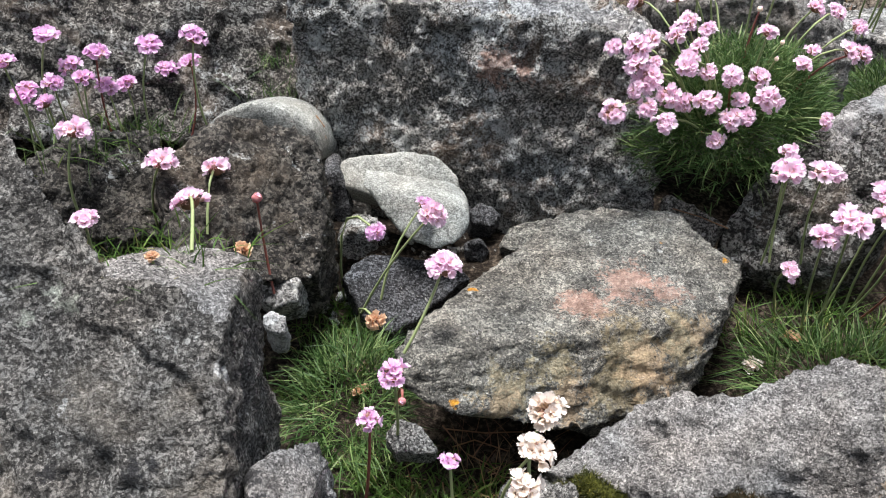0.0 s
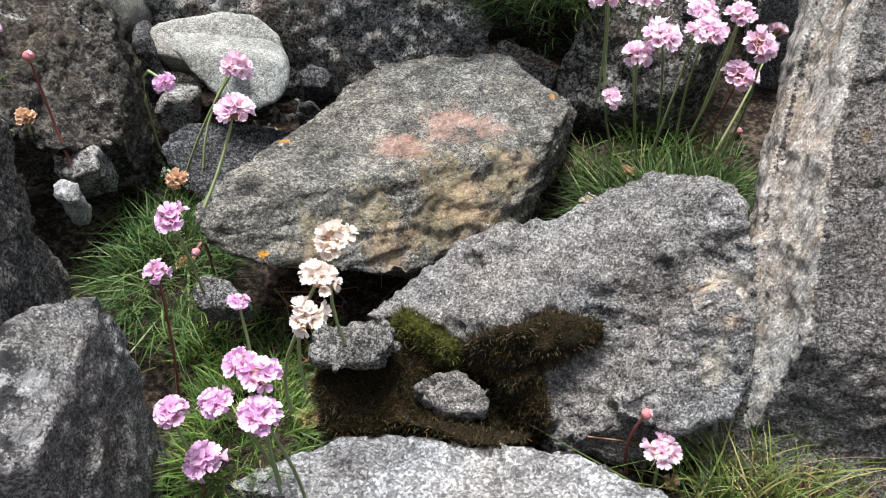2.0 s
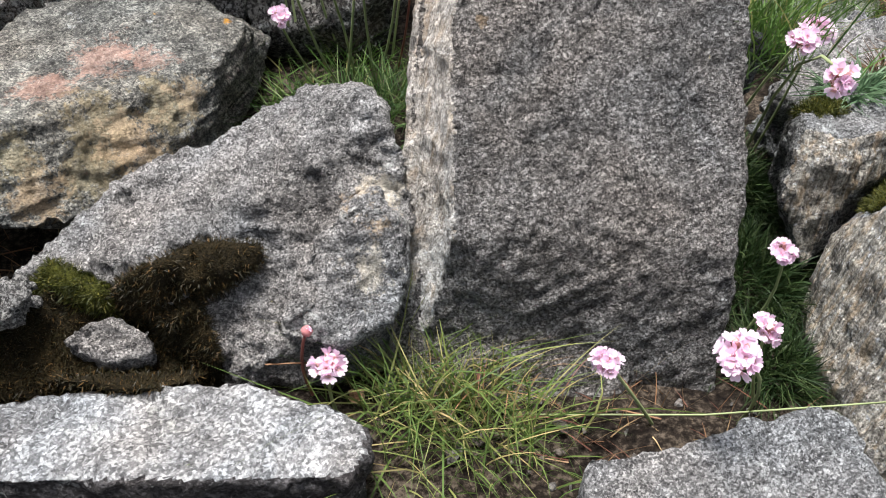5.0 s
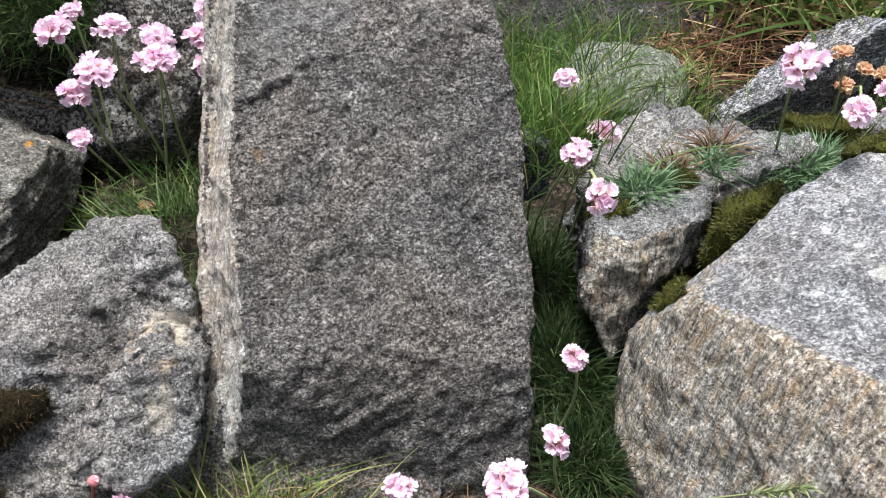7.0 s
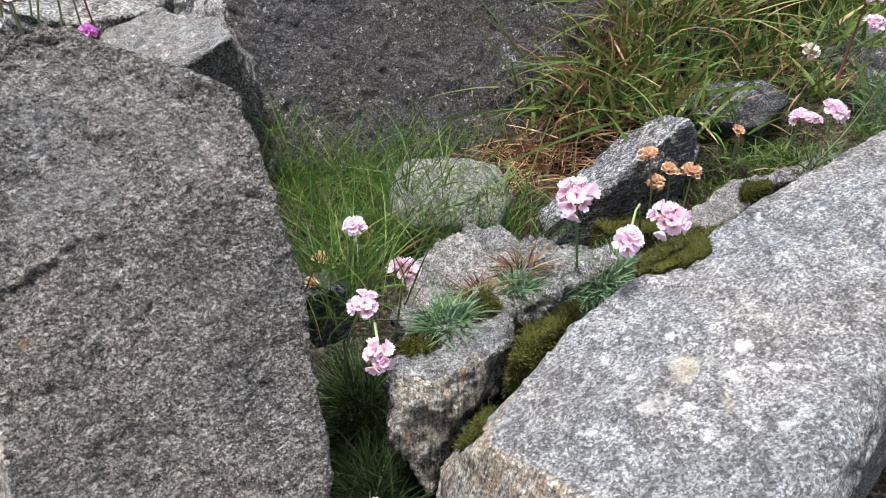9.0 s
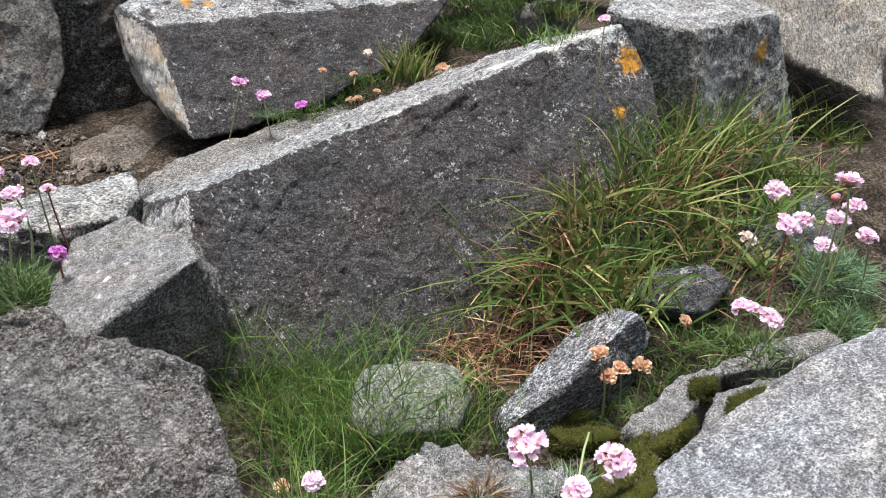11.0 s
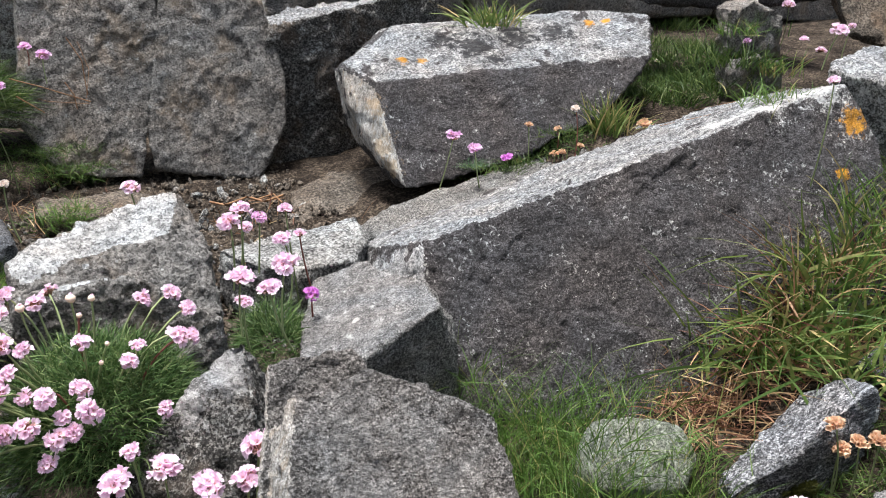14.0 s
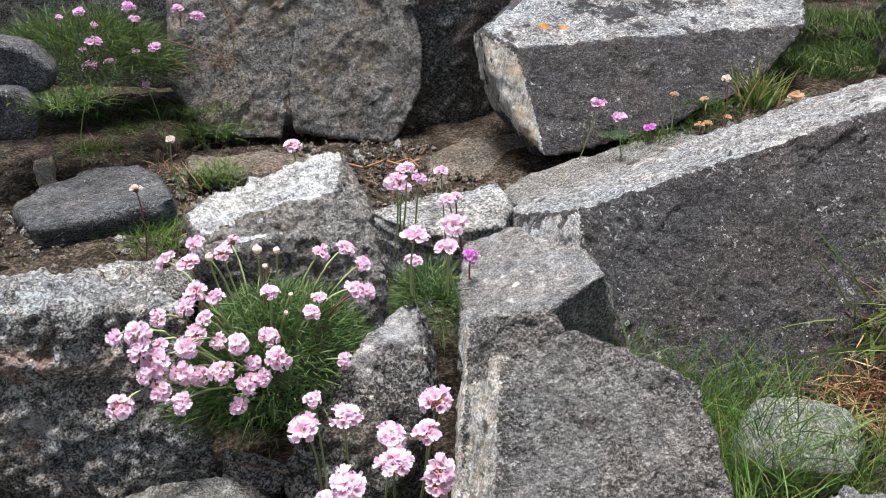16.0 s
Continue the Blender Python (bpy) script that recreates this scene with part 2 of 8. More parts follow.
def fractal(points, scale, seed, octaves=4, gain=0.55):
    """Several turned layers of value noise."""
    turn = np.array(Euler((0.7, 0.4, 1.1)).to_matrix())
    total, size, q = np.zeros(len(points)), 1.0, points
    for i in range(octaves):
        total += size * lattice_noise(q, scale * 2.03 ** i, seed + i)
        size *= gain
        q = q @ turn
    return total


def facets(points, scale, seed):
    """Broken faces: each cell of a jittered lattice is a small plane with a tilt and a height of its own."""
    q = points * scale + seed * 3.7
    q = q + 0.35 * np.stack([lattice_noise(q, 1.7, seed + k) for k in range(3)], 1)
    base = np.floor(q).astype(np.int64)
    best, value = np.full(len(q), 9.0), np.zeros(len(q))
    for dx in (-1, 0, 1):
        for dy in (-1, 0, 1):
            for dz in (-1, 0, 1):
                cell = base + np.array([dx, dy, dz])
                h = (cell[:, 0] * 374761393 + cell[:, 1] * 668265263 + cell[:, 2] * 2147483647 + seed * 974711) & 0xFFFFFFFF
                rnd = []
                for k in range(7):
                    h = ((h ^ (h >> 13)) * 1274126177 + 12345 + k) & 0xFFFFFFFF
                    h = h ^ (h >> 16)
                    rnd.append((h & 0xFFFF) / 65535.0)
                away = q - cell - np.stack(rnd[:3], 1)
                far = (away ** 2).sum(1)
                plane = sum((rnd[3 + k] * 2 - 1) * away[:, k] for k in range(3)) * 1.5 + (rnd[6] * 2 - 1) * 0.5
                near = far < best
                best, value = np.where(near, far, best), np.where(near, plane, value)
    return value


ROCK_SEED = [0]


def rock(name, label, material, hulls, voxel=0.005, rough=1.0, rounding=0, group="", layered=None, faces=(), chips=7, grit=1.1, crag=0.5, bedding=1.0):
    """A stone: one or more convex bodies fused, their edges chipped, the faces broken up by relief at several sizes.
    faces: (direction, how far it may lean, material) for sides with another surface, such as a crusted top; pale tops
    and dark fronts also hold light and shade in their colour."""
    ROCK_SEED[0] += 1
    seed = ROCK_SEED[0]
    bm = bmesh.new()
    for corners in hulls:
        vs = [bm.verts.new(c) for c in corners]
        made = bmesh.ops.convex_hull(bm, input=vs)
        bmesh.ops.delete(bm, geom=[v for v in made["geom_interior"] if isinstance(v, bmesh.types.BMVert)], context="VERTS")
        loose = [v for v in bm.verts if not v.link_faces]
        bmesh.ops.delete(bm, geom=loose, context="VERTS")
    bmesh.ops.recalc_face_normals(bm, faces=bm.faces)
    me = bpy.data.meshes.new(name)
    bm.to_mesh(me)
    bm.free()
    ob = new(name, me)
    mod = ob.modifiers.new("fuse", "REMESH")
    mod.mode, mod.voxel_size = "VOXEL", voxel
    bpy.context.view_layer.update()
    fine = bpy.data.meshes.new_from_object(ob.evaluated_get(bpy.context.evaluated_depsgraph_get()))
    ob.modifiers.clear()
    bm = bmesh.new()
    bm.from_mesh(fine)
    for _ in range(1 + rounding):
        bmesh.ops.smooth_vert(bm, verts=bm.verts, factor=0.5, use_axis_x=True, use_axis_y=True, use_axis_z=True)
    co = np.array([v.co for v in bm.verts])
    span = float(np.ptp(co, axis=0).max())
    if rounding < 3:
        rng = np.random.default_rng(seed)
        for _ in range(chips):
            way = rng.normal(size=3)
            way /= np.linalg.norm(way)
            reach = co @ way
            over = np.maximum(0, reach - (reach.max() - rng.uniform(0.001, 0.005) * min(1.6, span / 0.2)))
            co = co - way * over[:, None]
        for v, c in zip(bm.verts, co):
            v.co = c
    bm.normal_update()
    no = np.array([v.normal for v in bm.verts])
    k = 0.2 if rounding > 8 else 1.0
    size = min(1.0, span / 0.22)
    d = 0.0042 * size * fractal(co, 17, seed, 5, 0.5) + 0.0011 * grit * fractal(co, 110, seed + 9, 3, 0.6)
    creases = 1 - 2 * np.abs(fractal(co, 34, seed + 20, 2, 0.5))
    d = d - 0.0022 * size * np.maximum(0, creases - 0.55)
    if rounding < 3:
        step = min(1.0, (span / 0.25) ** 0.5)
        d = d + crag * (0.0034 * step * facets(co, 19 / step, seed) + 0.0019 * facets(co, 58, seed + 3))
        if voxel < 0.0045:
            d = d + crag * 0.0015 * facets(co, 125, seed + 5)
    if layered is not None:
        along = co @ np.array(layered)
        flank = 1 - (no @ (np.array(layered) / np.linalg.norm(layered))) ** 2
        d = d + 0.0055 * bedding * size * flank * fractal(np.stack([along * 7, co[:, 0] * 0.7, co[:, 1] * 0.7], 1), 20, seed + 4, 3)
    wander = 0.1 * fractal(co, 45, seed + 30, 3) + 0.06 * fractal(co, 14, seed + 33, 2)
    co = co + no * (d * rough * k)[:, None]
    for v, c in zip(bm.verts, co):
        v.co = c
    bm.verts.ensure_lookup_table()
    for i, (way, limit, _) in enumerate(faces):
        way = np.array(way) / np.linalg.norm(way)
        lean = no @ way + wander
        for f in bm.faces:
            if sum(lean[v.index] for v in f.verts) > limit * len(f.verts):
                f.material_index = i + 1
    bm.to_mesh(fine)
    bm.free()
    fine.polygons.foreach_set("use_smooth", [True] * len(fine.polygons))
    fine.materials.append(material)
    for _, _, other in faces:
        fine.materials.append(other)
    ob.data = fine
    fine.name = name
    bpy.data.meshes.remove(me)
    return tagged(ob, label, "rock", group)

# ---- the ground: a bank that climbs away from the path ----
def smooth(a, b, x):
    x = np.clip((x - a) / (b - a), 0, 1)
    return x * x * (3 - 2 * x)


def ground_height(x, y):
    x, y = np.asarray(x, float), np.asarray(y, float)
    z = -0.02 + 0.06 * smooth(0.35, 0.75, y) + 0.08 * smooth(0.75, 1.35, y) + 0.06 * smooth(1.5, 2.6, y)
    z = z + 0.08 * smooth(0.75, 1.2, x) * smooth(0.8, 1.1, y) + 0.05 * smooth(0.9, 1.3, x) * smooth(0.35, 0.6, y)
    return z


def build_ground():
    """One sheet, fine near the stones and wide out to the horizon."""
    near = np.linspace(-1.0, 2.6, 170)
    far = np.array([1.2, 2.0, 4, 9, 25, 80, 300, 1500])
    xs = np.concatenate([-0.4 - far[::-1], near, 2.0 + far])
    ys = np.concatenate([-0.4 - far[::-1], near, 2.0 + far])
    gx, gy = np.meshgrid(xs, ys)
    z = ground_height(gx, gy)
    pts = np.stack([gx.ravel(), gy.ravel(), np.zeros(gx.size)], 1)
    z = z + (0.008 * lattice_noise(pts, 14, 3) + 0.004 * lattice_noise(pts, 45, 4)).reshape(z.shape)
    w, h = len(xs), len(ys)
    faces = [(j * w + i, j * w + i + 1, (j + 1) * w + i + 1, (j + 1) * w + i) for j in range(h - 1) for i in range(w - 1)]
    me = bpy.data.meshes.new("ground")
    me.from_pydata(np.stack([gx.ravel(), gy.ravel(), z.ravel()], 1).tolist(), [], faces)
    me.polygons.foreach_set("use_smooth", [True] * len(faces))
    me.materials.append(M_SOIL)
    tagged(new("ground", me), "dark crumbly soil between the stones of the bank", "ground", kind="structure")


build_ground()

# ---- the stones ----
MAIN_BODY = [(0.313, 0.305, -0.038), (0.333, 0.302, 0.088), (0.355, 0.367, 0.182), (0.403, 0.454, 0.313), (0.434, 0.264, -0.046), (0.455, 0.446, 0.322), (0.462, 0.469, 0.304), (0.476, 0.436, 0.317), (0.483, 0.216, -0.040), (0.483, 0.459, 0.299), (0.489, 0.239, -0.057), (0.495, 0.252, -0.034), (0.496, 0.423, 0.308), (0.497, 0.244, 0.074), (0.503, 0.447, 0.290), (0.503, 0.258, 0.064), (0.510, 0.281, 0.046), (0.514, 0.288, 0.137), (0.521, 0.311, 0.120), (0.523, 0.328, 0.194), (0.525, 0.404, 0.294), (0.527, 0.372, 0.253), (0.530, 0.351, 0.176), (0.530, 0.400, 0.290), (0.532, 0.427, 0.276), (0.534, 0.396, 0.235), (0.537, 0.423, 0.272), (0.399, 0.465, 0.305), (0.351, 0.378, 0.174), (0.304, 0.299, -0.034)]
MIDDLE_BODY = [(0.400, 0.457, 0.294), (0.499, 0.441, 0.305), (0.356, 0.376, 0.176), (0.454, 0.360, 0.187), (0.310, 0.299, -0.034), (0.408, 0.283, -0.023), (0.394, 0.476, 0.280), (0.492, 0.460, 0.291), (0.349, 0.395, 0.161), (0.447, 0.379, 0.172), (0.294, 0.289, -0.026), (0.392, 0.273, -0.015)]
SIDE_BODY = [(0.284, 0.285, -0.023), (0.291, 0.308, -0.040), (0.342, 0.404, 0.155), (0.349, 0.427, 0.137), (0.392, 0.493, 0.294), (0.396, 0.513, 0.268), (0.399, 0.504, 0.313), (0.405, 0.527, 0.295), (0.420, 0.501, 0.317), (0.423, 0.228, -0.026), (0.427, 0.525, 0.299), (0.429, 0.251, -0.044), (0.461, 0.491, 0.320), (0.468, 0.481, 0.308), (0.468, 0.515, 0.302), (0.474, 0.504, 0.291), (0.508, 0.322, 0.129), (0.515, 0.345, 0.111)]
# the bloom patches brighten the upper front in place of light
rock("standing_stone", "tall upright slab of rough grey gneiss leaning back", stone("slab", [(0.373, 0.365, 0.186, 0.0035, "tan"), (0.432, 0.434, 0.297, 0.0306, "bloom"), (0.473, 0.412, 0.285, 0.0306, "bloom"), (0.430, 0.403, 0.258, 0.0300, "bloom"), (0.491, 0.389, 0.258, 0.0267, "bloom"), (0.396, 0.401, 0.242, 0.0222, "bloom")]), [
    MAIN_BODY,
    MIDDLE_BODY,
    SIDE_BODY,
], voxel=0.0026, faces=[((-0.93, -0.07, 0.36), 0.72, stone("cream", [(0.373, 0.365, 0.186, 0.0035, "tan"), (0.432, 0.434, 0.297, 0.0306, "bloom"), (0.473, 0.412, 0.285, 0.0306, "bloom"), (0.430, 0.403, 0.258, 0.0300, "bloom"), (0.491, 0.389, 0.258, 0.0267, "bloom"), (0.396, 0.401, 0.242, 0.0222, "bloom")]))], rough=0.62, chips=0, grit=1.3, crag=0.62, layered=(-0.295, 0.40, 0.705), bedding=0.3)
MAIN_BODY = [(0.075, 0.404, -0.020), (0.075, 0.404, 0.047), (0.123, 0.430, -0.020), (0.123, 0.430, 0.064), (0.164, 0.347, 0.081), (0.178, 0.451, -0.020), (0.178, 0.451, 0.083), (0.198, 0.319, -0.020), (0.198, 0.319, 0.004), (0.202, 0.370, 0.078), (0.221, 0.424, -0.020), (0.221, 0.424, 0.100)]
SIDE_BODY = [(0.161, 0.352, -0.020), (0.161, 0.352, 0.034), (0.179, 0.364, 0.059), (0.198, 0.319, -0.020), (0.198, 0.319, 0.004), (0.213, 0.426, -0.020), (0.213, 0.426, 0.097), (0.240, 0.377, 0.106), (0.261, 0.304, -0.020), (0.261, 0.304, 0.013), (0.282, 0.438, -0.020), (0.282, 0.438, 0.122), (0.295, 0.385, 0.143), (0.297, 0.306, -0.020), (0.297, 0.306, 0.033), (0.307, 0.419, -0.020), (0.307, 0.419, 0.132), (0.311, 0.321, -0.020), (0.311, 0.321, 0.061), (0.311, 0.379, 0.142), (0.316, 0.396, -0.020), (0.316, 0.396, 0.136), (0.318, 0.336, -0.020), (0.318, 0.336, 0.084), (0.318, 0.360, -0.020), (0.318, 0.360, 0.119)]
RIDGE_BODY = [(0.215, 0.425, 0.099), (0.182, 0.425, 0.099), (0.147, 0.420, 0.082), (0.260, 0.420, 0.113), (0.215, 0.425, -0.020), (0.182, 0.425, -0.020), (0.147, 0.420, -0.020), (0.260, 0.420, -0.020), (0.178, 0.360, -0.020), (0.282, 0.360, -0.020), (0.202, 0.370, 0.078), (0.262, 0.375, 0.105)]
STEP_BODY = [(0.226, 0.304, 0.039), (0.234, 0.327, 0.023), (0.240, 0.319, 0.066), (0.248, 0.341, 0.050), (0.255, 0.328, 0.086), (0.258, 0.289, 0.032), (0.263, 0.350, 0.069), (0.266, 0.312, 0.016), (0.277, 0.331, 0.101), (0.285, 0.354, 0.085), (0.292, 0.287, 0.046), (0.296, 0.330, 0.108), (0.300, 0.310, 0.030), (0.303, 0.352, 0.092), (0.305, 0.296, 0.064), (0.307, 0.317, 0.095), (0.313, 0.319, 0.048), (0.315, 0.340, 0.079)]
rock("stone", "pale grey sloping stone with moss at its foot", stone("pale", [(0.292, 0.335, 0.089, 0.0145, "tan"), (0.280, 0.333, 0.071, 0.0119, "tan"), (0.287, 0.320, 0.057, 0.0210, "cream"), (0.305, 0.348, 0.095, 0.0140, "cream")]), [
    MAIN_BODY,
    SIDE_BODY,
    RIDGE_BODY,
    STEP_BODY,
], voxel=0.0026, rough=1.4, chips=4, grit=1.4, crag=0.55)
rock("stone", "flat-topped banded stone with rusty pink and ochre patches", stone("band", [(0.118, 0.513, 0.108, 0.0219, "pink"), (0.155, 0.544, 0.111, 0.0250, "pink"), (0.186, 0.539, 0.109, 0.0204, "pink"), (0.054, 0.439, 0.084, 0.0222, "ochre"), (0.090, 0.458, 0.089, 0.0227, "ochre"), (0.150, 0.483, 0.090, 0.0299, "ochre"), (0.192, 0.495, 0.088, 0.0261, "ochre"), (0.135, 0.465, 0.067, 0.0255, "ochre"), (0.097, 0.454, 0.068, 0.0209, "tan"), (0.163, 0.476, 0.080, 0.0235, "tan"), (0.046, 0.432, 0.077, 0.0160, "tan"), (0.207, 0.503, 0.092, 0.0158, "tan"), (0.249, 0.588, 0.106, 0.0043, "orange"), (0.030, 0.524, 0.116, 0.0031, "orange"), (0.016, 0.424, 0.089, 0.0047, "orange"), (0.196, 0.605, 0.109, 0.0034, "orange")]), [
    [(-0.027, 0.452, 0.113), (-0.024, 0.432, 0.119), (-0.020, 0.422, 0.103), (-0.007, 0.512, 0.062), (-0.004, 0.491, 0.114), (0.000, 0.482, 0.053), (0.013, 0.421, 0.083), (0.016, 0.551, 0.064), (0.033, 0.481, 0.033), (0.101, 0.434, 0.048), (0.108, 0.640, 0.118), (0.121, 0.494, -0.002), (0.129, 0.701, 0.068), (0.146, 0.452, 0.045), (0.166, 0.512, -0.005), (0.177, 0.663, 0.116), (0.197, 0.723, 0.066), (0.205, 0.488, 0.054), (0.221, 0.649, 0.112), (0.225, 0.548, 0.004), (0.233, 0.526, 0.103), (0.238, 0.535, 0.093), (0.241, 0.709, 0.062), (0.258, 0.595, 0.043), (0.262, 0.585, 0.105), (0.282, 0.645, 0.055)],
], voxel=0.0026, layered=(0.25, -0.3, 0.92))
# front coloured dark to hold its shade; the top keeps a pale crust
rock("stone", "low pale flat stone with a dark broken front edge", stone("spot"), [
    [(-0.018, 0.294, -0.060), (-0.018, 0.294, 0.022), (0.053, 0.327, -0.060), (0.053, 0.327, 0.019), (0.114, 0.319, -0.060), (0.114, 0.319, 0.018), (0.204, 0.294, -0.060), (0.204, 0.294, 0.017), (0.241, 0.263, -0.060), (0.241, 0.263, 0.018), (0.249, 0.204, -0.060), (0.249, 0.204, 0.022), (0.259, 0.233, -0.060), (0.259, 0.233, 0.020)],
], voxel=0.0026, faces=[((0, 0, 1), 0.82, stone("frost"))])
rock("boulder", "large rough grey boulder with a stepped top", stone("rough", [(-0.148, 0.283, 0.172, 0.0067, "black"), (-0.138, 0.285, 0.174, 0.0044, "black"), (-0.192, 0.285, 0.166, 0.0056, "black"), (-0.269, 0.562, 0.130, 0.0091, "black"), (-0.106, 0.316, 0.205, 0.0034, "white"), (-0.105, 0.313, 0.199, 0.0023, "white"), (-0.199, 0.350, 0.232, 0.0065, "sage"), (-0.186, 0.342, 0.227, 0.0064, "sage"), (-0.106, 0.314, 0.211, 0.0040, "white"), (-0.215, 0.344, 0.220, 0.0053, "sage")]), [
    [(-0.261, 0.362, 0.000), (-0.261, 0.362, 0.235), (-0.241, 0.281, 0.000), (-0.241, 0.281, 0.146), (-0.235, 0.430, 0.000), (-0.235, 0.430, 0.200), (-0.181, 0.351, 0.241), (-0.132, 0.352, 0.240), (-0.129, 0.341, 0.241), (-0.105, 0.326, 0.230), (-0.105, 0.395, 0.227), (-0.105, 0.406, 0.000), (-0.105, 0.406, 0.169), (-0.100, 0.360, 0.000), (-0.099, 0.271, 0.000), (-0.099, 0.271, 0.167), (-0.097, 0.300, 0.000), (-0.097, 0.300, 0.090)],
    [(-0.305, 0.454, 0.236), (-0.281, 0.447, 0.233), (-0.281, 0.311, 0.076), (-0.266, 0.424, 0.306), (-0.241, 0.417, 0.303), (-0.241, 0.281, 0.146), (-0.212, 0.313, 0.095), (-0.209, 0.381, 0.174), (-0.172, 0.283, 0.165), (-0.169, 0.351, 0.244)],
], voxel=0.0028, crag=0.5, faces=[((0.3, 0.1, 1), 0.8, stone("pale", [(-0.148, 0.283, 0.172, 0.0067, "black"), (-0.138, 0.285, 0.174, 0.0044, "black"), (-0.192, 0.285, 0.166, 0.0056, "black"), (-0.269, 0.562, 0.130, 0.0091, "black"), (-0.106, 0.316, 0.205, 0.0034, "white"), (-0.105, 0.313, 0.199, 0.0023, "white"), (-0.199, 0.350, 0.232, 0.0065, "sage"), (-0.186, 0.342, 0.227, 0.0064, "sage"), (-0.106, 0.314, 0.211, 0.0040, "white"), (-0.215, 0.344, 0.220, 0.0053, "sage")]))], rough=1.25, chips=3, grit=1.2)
rock("stone", "small upright grey block beside the boulder", stone("pale", [(-0.095, 0.299, 0.151, 0.0085, "black"), (-0.090, 0.281, 0.147, 0.0110, "black"), (-0.088, 0.259, 0.144, 0.0105, "black"), (-0.081, 0.236, 0.139, 0.0076, "black"), (-0.077, 0.276, 0.135, 0.0083, "pale"), (-0.074, 0.248, 0.135, 0.0078, "pale")]), [
    [(-0.094, 0.308, -0.020), (-0.094, 0.308, 0.150), (-0.094, 0.279, -0.020), (-0.094, 0.279, 0.149), (-0.085, 0.224, -0.020), (-0.085, 0.224, 0.142), (-0.070, 0.232, -0.020), (-0.070, 0.232, 0.130), (-0.066, 0.357, -0.020), (-0.066, 0.357, 0.127), (-0.059, 0.352, -0.020), (-0.059, 0.352, 0.075), (-0.055, 0.303, -0.020), (-0.055, 0.303, 0.034)],
], voxel=0.0026, rough=1.2)
rock("stone", "low grey stone wedged under the boulder", stone("pale", [(-0.190, 0.252, 0.168, 0.0040, "ochre"), (-0.165, 0.252, 0.166, 0.0035, "ochre"), (-0.145, 0.252, 0.163, 0.0030, "ochre"), (-0.125, 0.252, 0.160, 0.0035, "ochre"), (-0.108, 0.252, 0.157, 0.0030, "ochre"), (-0.172, 0.243, 0.150, 0.0100, "black"), (-0.140, 0.243, 0.148, 0.0080, "black")]), [
    [(-0.260, 0.254, 0.172), (-0.175, 0.254, 0.168), (-0.126, 0.254, 0.161), (-0.094, 0.254, 0.154), (-0.091, 0.240, 0.143), (-0.260, 0.236, 0.150), (-0.140, 0.236, 0.146), (-0.260, 0.230, 0.0), (-0.095, 0.230, 0.0), (-0.260, 0.270, 0.0), (-0.095, 0.270, 0.0)],
], voxel=0.003)
rock("stone", "dark angular stone in front of a rounded one", stone("umber"), [
    [(-0.217, 0.567, 0.204), (-0.217, 0.627, 0.124), (-0.202, 0.523, 0.170), (-0.202, 0.583, 0.090), (-0.198, 0.592, 0.207), (-0.198, 0.652, 0.127), (-0.188, 0.510, 0.154), (-0.188, 0.570, 0.074), (-0.173, 0.679, 0.122), (-0.164, 0.623, 0.211), (-0.164, 0.683, 0.131), (-0.132, 0.700, 0.106), (-0.131, 0.520, 0.122), (-0.131, 0.581, 0.042), (-0.130, 0.639, 0.202), (-0.130, 0.699, 0.122), (-0.110, 0.642, 0.191), (-0.110, 0.702, 0.111), (-0.102, 0.678, 0.075), (-0.095, 0.545, 0.112), (-0.095, 0.605, 0.032), (-0.095, 0.626, 0.167), (-0.095, 0.686, 0.087), (-0.091, 0.570, 0.123), (-0.091, 0.630, 0.043)],
], voxel=0.004, rough=1.2, crag=1.0)
rock("stone", "smooth rounded greenish grey boulder", stone("pebble"), [
    [(-0.241, 0.720, 0.142), (-0.231, 0.810, 0.112), (-0.215, 0.720, 0.174), (-0.205, 0.810, 0.144), (-0.176, 0.720, 0.192), (-0.166, 0.810, 0.162), (-0.151, 0.720, 0.119), (-0.141, 0.810, 0.089), (-0.140, 0.720, 0.187), (-0.130, 0.810, 0.157), (-0.115, 0.720, 0.165), (-0.108, 0.720, 0.126), (-0.105, 0.810, 0.135), (-0.098, 0.810, 0.096)],
], voxel=0.005, rounding=24)
rock("stone", "dark weathered stone behind the large boulder", stone("umber"), [
    [(-0.333, 0.595, 0.186), (-0.333, 0.665, 0.126), (-0.322, 0.570, 0.151), (-0.322, 0.640, 0.091), (-0.295, 0.610, 0.200), (-0.295, 0.680, 0.140), (-0.291, 0.604, 0.205), (-0.269, 0.558, 0.127), (-0.269, 0.628, 0.067), (-0.242, 0.686, 0.140), (-0.240, 0.614, 0.205), (-0.240, 0.684, 0.145), (-0.223, 0.599, 0.173), (-0.223, 0.669, 0.113), (-0.221, 0.568, 0.132), (-0.221, 0.638, 0.072)],
], voxel=0.0038, rough=1.2, crag=1.0)
rock("boulder", "broad dark back stone with pale lichen crusts", stone("dusk"), [
    [(-0.639, 0.942, 0.362), (-0.639, 1.142, 0.312), (-0.626, 0.778, 0.121), (-0.626, 0.978, 0.071), (-0.363, 1.011, 0.387), (-0.363, 1.211, 0.337), (-0.270, 0.826, 0.092), (-0.270, 1.026, 0.043), (-0.181, 1.026, 0.360), (-0.181, 1.226, 0.310), (-0.150, 0.869, 0.123), (-0.150, 1.069, 0.073)],
], voxel=0.005, rough=1.3, crag=1.3)
